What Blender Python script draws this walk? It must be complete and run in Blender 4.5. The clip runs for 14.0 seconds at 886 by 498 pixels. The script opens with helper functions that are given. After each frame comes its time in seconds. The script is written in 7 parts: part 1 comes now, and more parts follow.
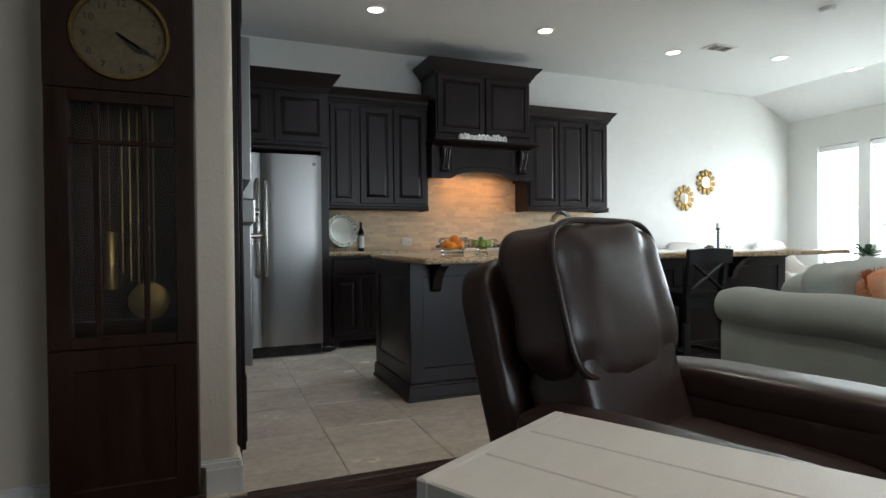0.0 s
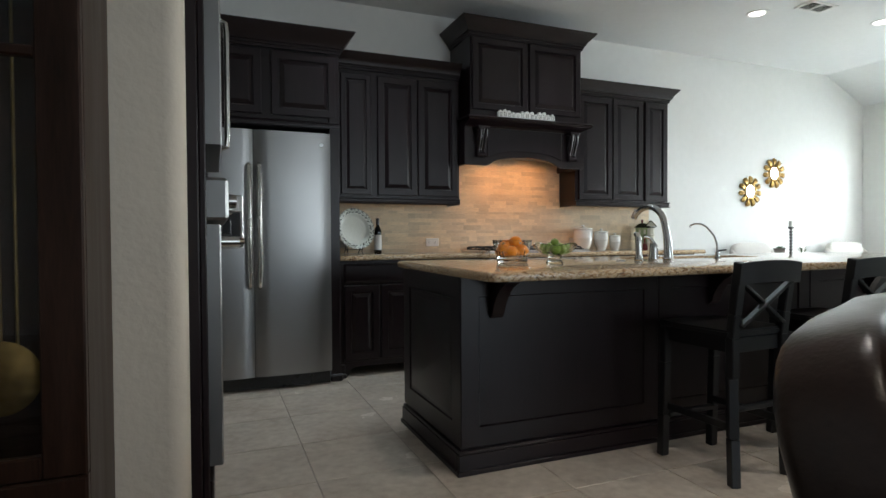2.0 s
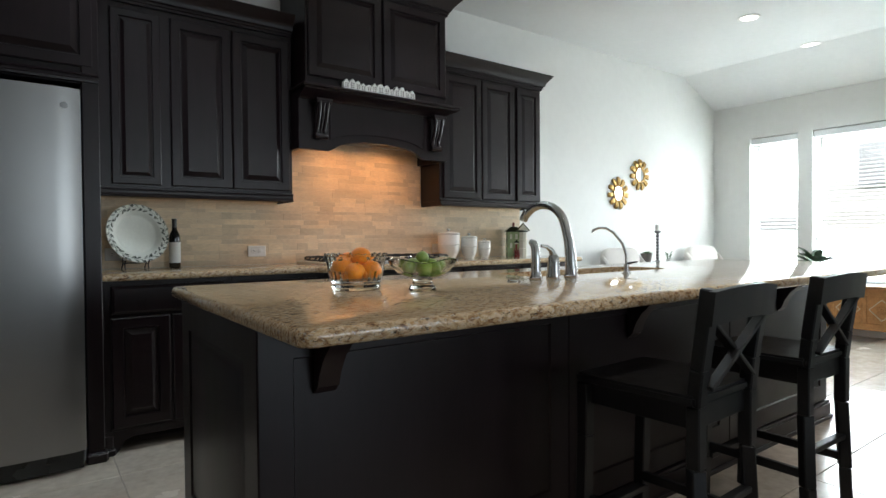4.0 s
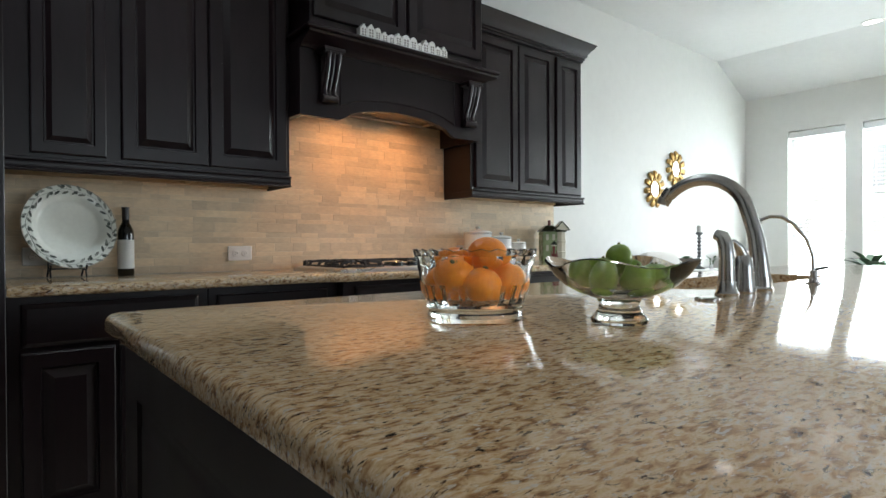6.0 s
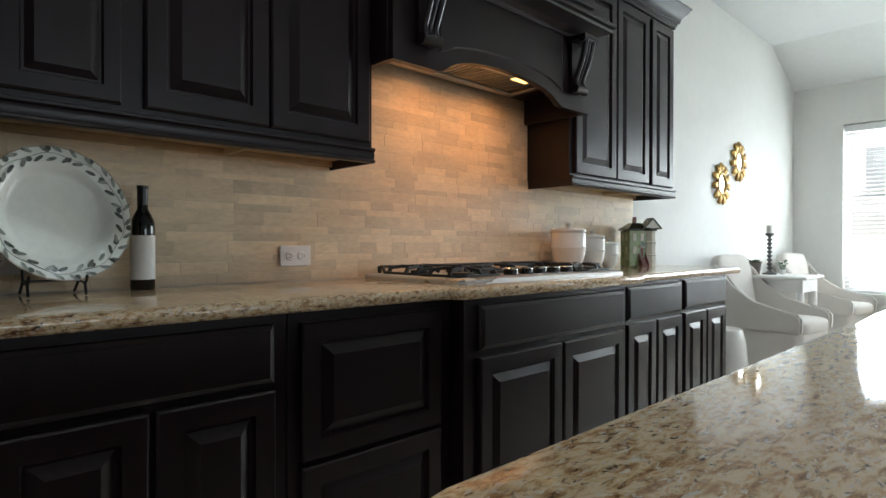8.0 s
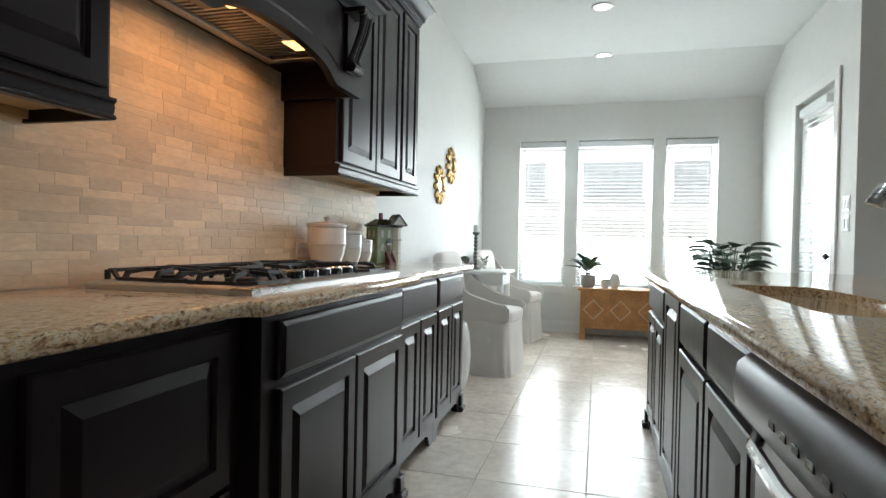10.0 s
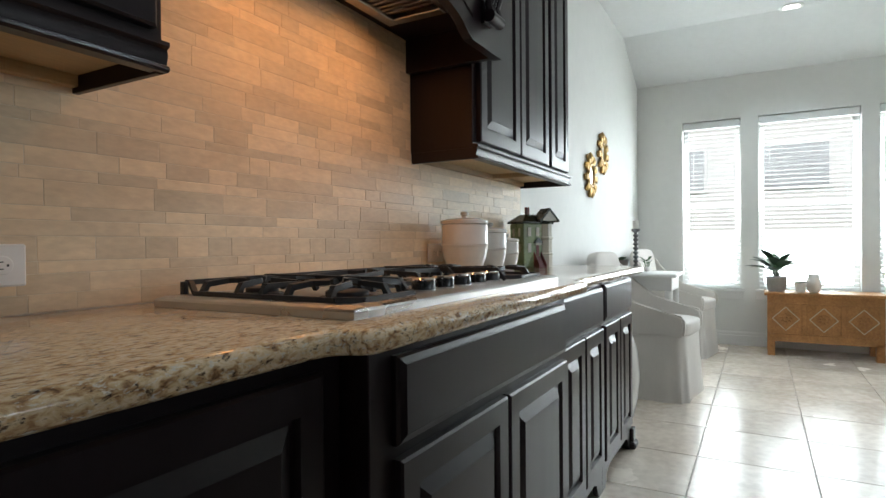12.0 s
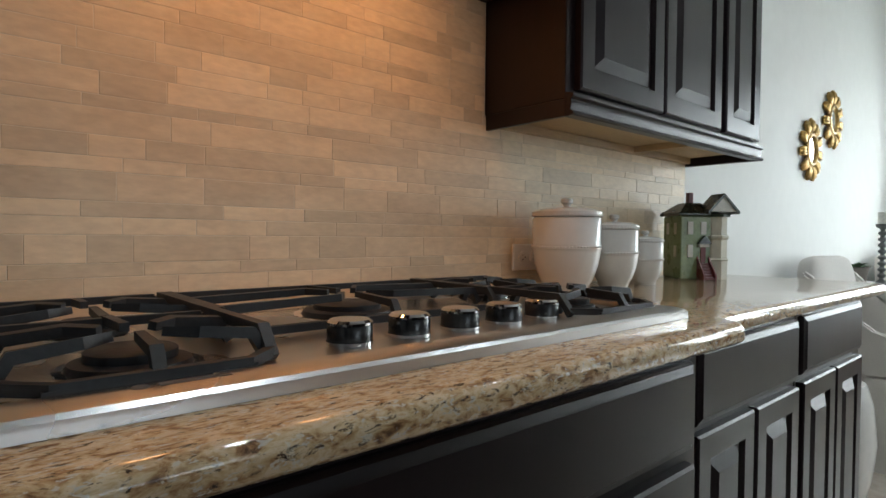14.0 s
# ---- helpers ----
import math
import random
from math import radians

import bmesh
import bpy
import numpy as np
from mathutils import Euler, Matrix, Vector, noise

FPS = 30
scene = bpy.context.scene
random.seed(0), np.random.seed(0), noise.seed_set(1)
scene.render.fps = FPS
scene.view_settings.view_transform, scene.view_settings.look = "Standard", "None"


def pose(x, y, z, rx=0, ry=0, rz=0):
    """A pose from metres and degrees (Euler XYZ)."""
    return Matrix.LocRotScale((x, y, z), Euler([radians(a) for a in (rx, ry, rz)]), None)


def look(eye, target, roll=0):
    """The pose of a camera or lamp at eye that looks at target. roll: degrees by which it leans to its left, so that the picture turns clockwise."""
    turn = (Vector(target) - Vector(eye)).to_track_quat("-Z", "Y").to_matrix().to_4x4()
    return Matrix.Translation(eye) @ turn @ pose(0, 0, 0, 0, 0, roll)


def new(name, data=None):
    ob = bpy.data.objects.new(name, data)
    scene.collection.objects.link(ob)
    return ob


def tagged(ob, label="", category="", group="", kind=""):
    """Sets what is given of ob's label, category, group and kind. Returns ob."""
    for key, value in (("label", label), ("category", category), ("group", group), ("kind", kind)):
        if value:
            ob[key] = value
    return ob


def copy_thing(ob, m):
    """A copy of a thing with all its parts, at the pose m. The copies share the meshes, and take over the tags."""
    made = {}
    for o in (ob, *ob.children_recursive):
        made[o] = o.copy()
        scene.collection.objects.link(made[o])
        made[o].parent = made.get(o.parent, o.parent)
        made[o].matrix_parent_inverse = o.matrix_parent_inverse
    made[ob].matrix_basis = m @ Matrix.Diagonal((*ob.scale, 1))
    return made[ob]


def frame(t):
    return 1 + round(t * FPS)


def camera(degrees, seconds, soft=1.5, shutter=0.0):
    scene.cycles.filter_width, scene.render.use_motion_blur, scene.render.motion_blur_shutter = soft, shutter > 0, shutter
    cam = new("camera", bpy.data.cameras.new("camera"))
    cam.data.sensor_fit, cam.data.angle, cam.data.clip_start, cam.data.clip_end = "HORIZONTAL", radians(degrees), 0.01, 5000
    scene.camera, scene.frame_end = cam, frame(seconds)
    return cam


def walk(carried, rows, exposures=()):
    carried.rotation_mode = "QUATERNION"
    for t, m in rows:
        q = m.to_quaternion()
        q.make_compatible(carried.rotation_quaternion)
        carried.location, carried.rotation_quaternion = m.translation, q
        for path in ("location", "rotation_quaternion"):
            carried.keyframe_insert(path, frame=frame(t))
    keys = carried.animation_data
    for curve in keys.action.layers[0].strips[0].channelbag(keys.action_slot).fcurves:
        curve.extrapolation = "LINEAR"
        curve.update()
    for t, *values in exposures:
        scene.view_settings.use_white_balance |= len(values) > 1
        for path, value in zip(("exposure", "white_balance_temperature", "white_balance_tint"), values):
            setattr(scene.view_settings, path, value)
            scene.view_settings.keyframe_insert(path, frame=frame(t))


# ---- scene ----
cam = camera(76.1, 14.0)
PATH = [
    (0, (0.105, 0.124, 1.01), (0.86, 1.976, 0.981), -0.5),
    (0.5, (0.169, 0.354, 1.014), (0.807, 2.249, 0.984), -0.5),
    (1, (0.153, 0.642, 1.041), (0.818, 2.528, 1.006), -0.4),
    (1.5, (0.191, 0.961, 1.048), (0.906, 2.828, 1.012), -0.4),
    (2, (0.25, 1.215, 1.049), (0.998, 3.069, 1.007), -0.3),
    (2.5, (0.307, 1.473, 1.085), (1.219, 3.253, 1.036), 0.1),
    (3, (0.461, 1.712, 1.072), (1.539, 3.396, 1.033), -0.1),
    (3.2, (0.538, 1.804, 1.098), (1.645, 3.469, 1.054), -0.1),
    (5.3, (1.021, 2.722, 1.034), (2.283, 4.273, 1.021), -0.5),
    (5.5, (1.023, 2.839, 1.044), (2.291, 4.386, 1.026), -0.3),
    (6, (1.035, 3.095, 1.039), (2.306, 4.64, 1.025), -0.3),
    (6.5, (1.057, 3.346, 1.041), (2.301, 4.912, 1.037), -0.4),
    (7, (0.997, 3.583, 1.038), (2.219, 5.166, 1.029), -0.3),
    (7.5, (0.985, 3.848, 1.048), (2.268, 5.382, 1.023), 0.2),
    (8, (1.049, 4.112, 1.044), (2.421, 5.567, 1.029), 0.1),
    (8.5, (1.038, 4.307, 1.042), (2.614, 5.538, 1.024), 0.3),
    (9, (1.053, 4.406, 1.029), (2.823, 5.337, 1.016), 0.1),
    (9.2, (1.075, 4.445, 1.038), (2.896, 5.273, 1.018), 0.6),
    (11.3, (1.369, 4.727, 1.062), (3.335, 5.092, 1.044), -0.1),
    (11.5, (1.448, 4.735, 1.055), (3.374, 5.275, 1.04), -0.2),
    (12, (1.609, 4.831, 1.032), (3.356, 5.806, 1.017), -0.5),
    (12.5, (1.778, 4.935, 1.066), (3.344, 6.179, 1.043), -0.1),
    (13, (1.937, 4.961, 1.051), (3.419, 6.303, 1.022), 0.0),
    (13.5, (2.133, 4.917, 1.075), (3.491, 6.384, 1.03), 0.3),
    (14, (2.344, 4.911, 1.058), (3.658, 6.419, 1.011), 0.5),
]
EXPOSURES = [(0.0, 0.15), (3.0, 0.1), (5.5, 0.15), (6.5, 0.1), (8.0, -0.05), (9.0, -0.1), (11.5, -0.2), (12.5, -0.3), (14.0, -0.4)]
walk(cam, [(t, look(eye, target, roll)) for t, eye, target, roll in PATH], EXPOSURES)

# ---------------- world, sun, large lights ----------------
world = bpy.data.worlds.new("sky")
scene.world = world
world.use_nodes = True
wn = world.node_tree
sky = wn.nodes.new("ShaderNodeTexSky")
sky.sky_type, sky.sun_disc = "NISHITA", False
sky.sun_elevation, sky.sun_rotation = radians(52), radians(280)
wn.nodes["Background"].inputs["Strength"].default_value = 0.15
wn.links.new(sky.outputs["Color"], wn.nodes["Background"].inputs["Color"])
sun_data = bpy.data.lights.new("sun", "SUN")
sun_data.energy, sun_data.angle, sun_data.color = 4.0, radians(0.5), (1.0, 0.95, 0.88)
sun = new("sun", sun_data)
sun.matrix_world = look((-6, 1, 9), (0, 0, 0))


def area_lamp(name, at, to, w, h, watts, colour, spread=180):
    data = bpy.data.lights.new(name, "AREA")
    data.shape, data.size, data.size_y, data.energy, data.color = "RECTANGLE", w, h, watts, colour
    data.spread = radians(spread)
    ob = new(name, data)
    ob.matrix_world = look(at, to)
    return ob


DAY = (0.85, 0.955, 1.0)
WINDOWS = [(4.985, 5.525), (4.005, 4.835), (3.32, 3.87)]
for y0, y1 in WINDOWS:
    area_lamp("window_light", (8.12, (y0 + y1) / 2, 1.42), (4, (y0 + y1) / 2, 1.1), y1 - y0 - 0.02, 1.66, 43 * (y1 - y0) / 0.6, DAY)
# fill for the living side, in an unseen window assumed from leather highlights
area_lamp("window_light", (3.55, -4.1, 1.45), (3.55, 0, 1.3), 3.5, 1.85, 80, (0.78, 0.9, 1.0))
area_lamp("door_light", (6.46, 2.78, 1.2), (6.46, 5, 1.1), 0.6, 1.8, 13, DAY)

# ---------------- helpers ----------------
OFF = {}


def thing(name, label, category, at=(0, 0, 0), group="", kind=""):
    ob = new(name)
    ob.empty_display_size = 0.05
    ob.location = at
    OFF[ob] = Vector(at)
    return tagged(ob, label, category, group, kind)


def mesh_of(name, bm, material, shift=None, smooth=True, angle=32):
    if shift is not None:
        bmesh.ops.translate(bm, verts=bm.verts, vec=-shift)
    bmesh.ops.recalc_face_normals(bm, faces=bm.faces)
    me = bpy.data.meshes.new(name)
    bm.to_mesh(me)
    bm.free()
    me.materials.append(material)
    if smooth:
        me.shade_smooth()
        me.set_sharp_from_angle(angle=radians(angle))
    return me


def part(name, bm, material, parent, label="", smooth=True, angle=32):
    """One mesh object under a thing or a part, built in the thing's own world place."""
    shift = OFF.get(parent, Vector())
    ob = new(name, mesh_of(name, bm, material, shift, smooth, angle))
    ob.parent = parent
    OFF[ob] = shift
    return tagged(ob, label)


def solid(name, bm, material, label, category, kind="", group="", at=None, smooth=True, angle=32):
    """A top-level thing that is one mesh."""
    shift = Vector(at) if at is not None else None
    ob = new(name, mesh_of(name, bm, material, shift, smooth, angle))
    if at is not None:
        ob.location = at
    OFF[ob] = Vector(at) if at is not None else Vector()
    return tagged(ob, label, category, group, kind)


def B():
    return bmesh.new()


def cbox(bm, x0, x1, y0, y1, z0, z1, c=0.003):
    """A box with chamfered edges."""
    lo, hi = (x0, y0, z0), (x1, y1, z1)
    c = min(c, (x1 - x0) * 0.45, (y1 - y0) * 0.45, (z1 - z0) * 0.45)
    v = {}
    for sx in (0, 1):
        for sy in (0, 1):
            for sz in (0, 1):
                s = (sx, sy, sz)
                for ax in range(3):
                    p = [(hi[i] if s[i] else lo[i]) + (0 if i == ax else (-c if s[i] else c)) for i in range(3)]
                    v[s, ax] = bm.verts.new(p)

    def put(s, pairs):
        s = list(s)
        for i, k in pairs:
            s[i] = k
        return tuple(s)
    for ax in range(3):
        e, f = [i for i in range(3) if i != ax]
        for k in (0, 1):
            bm.faces.new([v[put((0, 0, 0), ((ax, k), (e, a), (f, b))), ax] for a, b in ((0, 0), (1, 0), (1, 1), (0, 1))])
        for a in (0, 1):
            for b in (0, 1):
                s0, s1 = put((0, 0, 0), ((ax, 0), (e, a), (f, b))), put((0, 0, 0), ((ax, 1), (e, a), (f, b)))
                bm.faces.new([v[s0, e], v[s1, e], v[s1, f], v[s0, f]])
    for sx in (0, 1):
        for sy in (0, 1):
            for sz in (0, 1):
                bm.faces.new([v[(sx, sy, sz), ax] for ax in range(3)])
    return bm


def box(x0, x1, y0, y1, z0, z1, c=0.003):
    return cbox(B(), x0, x1, y0, y1, z0, z1, c)


def quadbox(bm, pts, n, thick):
    """A flat polygon given as points, made thick along n."""
    n = Vector(n).normalized() * thick
    a = [bm.verts.new(p) for p in pts]
    b = [bm.verts.new(Vector(p) + n) for p in pts]
    bm.faces.new(a)
    bm.faces.new(b[::-1])
    for i in range(len(a)):
        j = (i + 1) % len(a)
        bm.faces.new([a[i], a[j], b[j], b[i]])


def lathe(bm, profile, seg=28, at=(0, 0, 0), wob=None, ring=False):
    """A turned shape from (radius, z) pairs."""
    rings = []
    for r, z in profile:
        row = []
        for k in range(seg):
            a = 2 * math.pi * k / seg
            rr, dz = (r, 0.0) if wob is None else wob(r, z, a)
            row.append(bm.verts.new((at[0] + rr * math.cos(a), at[1] + rr * math.sin(a), at[2] + z + dz)))
        rings.append(row)
    if ring:
        rings.append(rings[0])
    for p, q in zip(rings, rings[1:]):
        for k in range(seg):
            bm.faces.new([p[k], p[(k + 1) % seg], q[(k + 1) % seg], q[k]])
    if profile[0][0] > 1e-4 and not ring:
        bm.faces.new(rings[0][::-1])
    if profile[-1][0] > 1e-4 and not ring:
        bm.faces.new(rings[-1])
    bmesh.ops.remove_doubles(bm, verts=bm.verts, dist=1e-5)
    return bm


def tube(bm, pts, radius, seg=10, flat=1.0, roll=0.0):
    """A round bar along points; radius is one number or one for each point."""
    pts = [Vector(p) for p in pts]
    rad = radius if isinstance(radius, (list, tuple)) else [radius] * len(pts)
    prev, rings = None, []
    for i, p in enumerate(pts):
        d = (pts[min(i + 1, len(pts) - 1)] - pts[max(i - 1, 0)]).normalized()
        u = prev if prev is not None else (Vector((0, 0, 1)) if abs(d.z) < 0.9 else Vector((1, 0, 0)))
        u = (u - d * u.dot(d)).normalized()
        prev = u
        w = d.cross(u)
        rings.append([bm.verts.new(p + rad[i] * (u * math.cos(2 * math.pi * k / seg + roll) * flat + w * math.sin(2 * math.pi * k / seg + roll))) for k in range(seg)])
    for p, q in zip(rings, rings[1:]):
        for k in range(seg):
            bm.faces.new([p[k], p[(k + 1) % seg], q[(k + 1) % seg], q[k]])
    bm.faces.new(rings[0][::-1])
    bm.faces.new(rings[-1])
    return bm


def bar(bm, a, b, w, h, c=0.002):
    """A square bar from a to b."""
    a, b = Vector(a), Vector(b)
    d = b - a
    t = B()
    cbox(t, -w / 2, w / 2, -h / 2, h / 2, 0, d.length, c)
    m = Matrix.Translation(a) @ d.to_track_quat("Z", "Y").to_matrix().to_4x4()
    join(bm, t, m)
    return bm


def join(bm, other, m=None):
    if m is not None:
        bmesh.ops.transform(other, matrix=m, verts=other.verts)
    me = bpy.data.meshes.new("t")
    other.to_mesh(me)
    other.free()
    bm.from_mesh(me)
    bpy.data.meshes.remove(me)
    return bm


def ball(bm, r, at, seg=16, squash=(1, 1, 1)):
    t = B()
    bmesh.ops.create_uvsphere(t, u_segments=seg, v_segments=max(8, seg * 2 // 3), radius=r)
    return join(bm, t, Matrix.Translation(at) @ Matrix.Diagonal((*squash, 1)))


def rings_panel(bm, x0, x1, z0, z1, y, face, rings, back=0.02):
    """A framed panel in an xz plane at y that looks to face (-1 or 1 along y): rings of (inset, depth outwards)."""
    loops = [[bm.verts.new((px, y - face * back, pz)) for px, pz in ((x0, z0), (x1, z0), (x1, z1), (x0, z1))]]
    for ins, d in rings:
        a, b, c, e = x0 + ins, x1 - ins, z0 + ins, z1 - ins
        loops.append([bm.verts.new((px, y + face * d, pz)) for px, pz in ((a, c), (b, c), (b, e), (a, e))])
    for p, q in zip(loops, loops[1:]):
        for k in range(4):
            bm.faces.new([p[k], p[(k + 1) % 4], q[(k + 1) % 4], q[k]])
    bm.faces.new(loops[0][::-1])
    bm.faces.new(loops[-1])
    return bm


RAISED = [(0.0, -0.004), (0.005, 0.0), (0.052, 0.0), (0.056, -0.012), (0.062, -0.012), (0.09, 0.001), (0.094, 0.001)]
SLIM = [(0.0, -0.004), (0.005, 0.0), (0.04, 0.0), (0.044, -0.007), (0.05, -0.007), (0.068, 0.001), (0.07, 0.001)]
SLAB = [(0.0, -0.012), (0.004, -0.006), (0.012, -0.003), (0.016, 0.0)]


def door_front(parent, x0, x1, z0, z1, y, face, mat, name="door", style=None):
    small = min(x1 - x0, z1 - z0)
    rings = style or (RAISED if small > 0.26 else SLIM)
    return part(name, rings_panel(B(), x0, x1, z0, z1, y, face, rings), mat, parent, angle=20)


def moulding(bm, x0, x1, yf, yb, profile, face=-1, left=True, right=True):
    """A moulding swept round left side, front and right side: profile of (outwards, z)."""
    rows = []
    for o, z in profile:
        row = []
        xa, xb, yy = x0 - (o if left else 0), x1 + (o if right else 0), yf + face * o
        row = [(xa, yb, z), (xa, yy, z), (xb, yy, z), (xb, yb, z)]
        rows.append([bm.verts.new(p) for p in row])
    for p, q in zip(rows, rows[1:]):
        for k in range(3):
            bm.faces.new([p[k], p[k + 1], q[k + 1], q[k]])
    bm.faces.new(rows[-1])
    bm.faces.new(rows[0][::-1])
    for k in (0, 3):
        bm.faces.new([r[k] for r in rows])
    return bm


def crown_profile(z, h, out):
    """A stepped cove crown from height z upwards."""
    return [(0.0, z), (0.012, z), (0.012, z + 0.12 * h), (0.02, z + 0.14 * h), (0.02, z + 0.24 * h), (0.03, z + 0.27 * h), (0.034, z + 0.34 * h),
            (out * 0.42, z + 0.46 * h), (out * 0.6, z + 0.62 * h), (out * 0.78, z + 0.76 * h), (out * 0.84, z + 0.8 * h), (out * 0.96, z + 0.93 * h), (out, z + 0.95 * h), (out, z + h)]


# ---------------- materials ----------------
def mat(name, colour, rough=0.5, metal=0.0, vary=0.12, scale=6.0, fine=60.0, bump=0.0, bump_scale=None, stretch=None, tint=None, coat=0.0, rand=0.0, rough_vary=0.06, spec=0.5, island=False):
    m = bpy.data.materials.new(name)
    m.use_nodes = True
    t = m.node_tree
    p = t.nodes["Principled BSDF"]
    tc = t.nodes.new("ShaderNodeTexCoord")
    mp = t.nodes.new("ShaderNodeMapping")
    if stretch:
        mp.inputs["Scale"].default_value = stretch
    t.links.new(tc.outputs["Object"], mp.inputs["Vector"])
    n1, n2 = t.nodes.new("ShaderNodeTexNoise"), t.nodes.new("ShaderNodeTexNoise")
    n1.inputs["Scale"].default_value, n2.inputs["Scale"].default_value = scale, fine
    n1.inputs["Detail"].default_value, n2.inputs["Detail"].default_value = 4, 3
    for n in (n1, n2):
        t.links.new(mp.outputs["Vector"], n.inputs["Vector"])
    add = t.nodes.new("ShaderNodeMath")
    add.operation = "ADD"
    t.links.new(n1.outputs["Fac"], add.inputs[0])
    t.links.new(n2.outputs["Fac"], add.inputs[1])
    half = t.nodes.new("ShaderNodeMath")
    half.operation = "MULTIPLY_ADD"
    half.inputs[1].default_value, half.inputs[2].default_value = 0.5, 0.0
    t.links.new(add.outputs[0], half.inputs[0])
    ramp = t.nodes.new("ShaderNodeValToRGB")
    other = tint or tuple(c * (1 - 2.2 * vary) for c in colour)
    ramp.color_ramp.elements[0].position, ramp.color_ramp.elements[1].position = 0.32, 0.66
    ramp.color_ramp.elements[0].color = (*other, 1)
    ramp.color_ramp.elements[1].color = (*(min(1, c * (1 + vary)) for c in colour), 1)
    t.links.new(half.outputs[0], ramp.inputs["Fac"])
    out = ramp.outputs["Color"]
    if rand:
        info = t.nodes.new("ShaderNodeNewGeometry" if island else "ShaderNodeObjectInfo")
        by_piece = info.outputs["Random Per Island" if island else "Random"]
        far = t.nodes.new("ShaderNodeMath")
        far.operation = "MULTIPLY"
        far.inputs[1].default_value = 61.0
        t.links.new(by_piece, far.inputs[0])
        t.links.new(far.outputs[0], mp.inputs["Location"])
        hsv = t.nodes.new("ShaderNodeHueSaturation")
        mr = t.nodes.new("ShaderNodeMapRange")
        mr.inputs["To Min"].default_value, mr.inputs["To Max"].default_value = 1 - rand, 1 + rand
        t.links.new(by_piece, mr.inputs["Value"])
        t.links.new(mr.outputs["Result"], hsv.inputs["Value"])
        t.links.new(out, hsv.inputs["Color"])
        out = hsv.outputs["Color"]
    t.links.new(out, p.inputs["Base Color"])
    rr = t.nodes.new("ShaderNodeMapRange")
    rr.inputs["From Min"].default_value, rr.inputs["From Max"].default_value = 0.3, 0.7
    rr.inputs["To Min"].default_value, rr.inputs["To Max"].default_value = max(0.02, rough - rough_vary), min(1, rough + rough_vary)
    t.links.new(n1.outputs["Fac"], rr.inputs["Value"])
    t.links.new(rr.outputs["Result"], p.inputs["Roughness"])
    p.inputs["Metallic"].default_value = metal
    p.inputs["Specular IOR Level"].default_value = spec
    p.inputs["Coat Weight"].default_value = coat
    if bump:
        nb = t.nodes.new("ShaderNodeTexNoise")
        nb.inputs["Scale"].default_value, nb.inputs["Detail"].default_value = bump_scale or fine, 3
        t.links.new(mp.outputs["Vector"], nb.inputs["Vector"])
        b = t.nodes.new("ShaderNodeBump")
        b.inputs["Strength"].default_value, b.inputs["Distance"].default_value = bump, 0.004
        t.links.new(nb.outputs["Fac"], b.inputs["Height"])
        t.links.new(b.outputs["Normal"], p.inputs["Normal"])
    return m


def glow(name, colour, strength):
    m = bpy.data.materials.new(name)
    m.use_nodes = True
    p = m.node_tree.nodes["Principled BSDF"]
    p.inputs["Base Color"].default_value = (*colour, 1)
    p.inputs["Emission Color"].default_value = (*colour, 1)
    p.inputs["Emission Strength"].default_value = strength
    return m


def glass(name, colour=(1, 1, 1), rough=0.0, ior=1.5):
    m = bpy.data.materials.new(name)
    m.use_nodes = True
    p = m.node_tree.nodes["Principled BSDF"]
    p.inputs["Base Color"].default_value = (*colour, 1)
    p.inputs["Roughness"].default_value, p.inputs["IOR"].default_value = rough, ior
    p.inputs["Transmission Weight"].default_value = 1.0
    return m


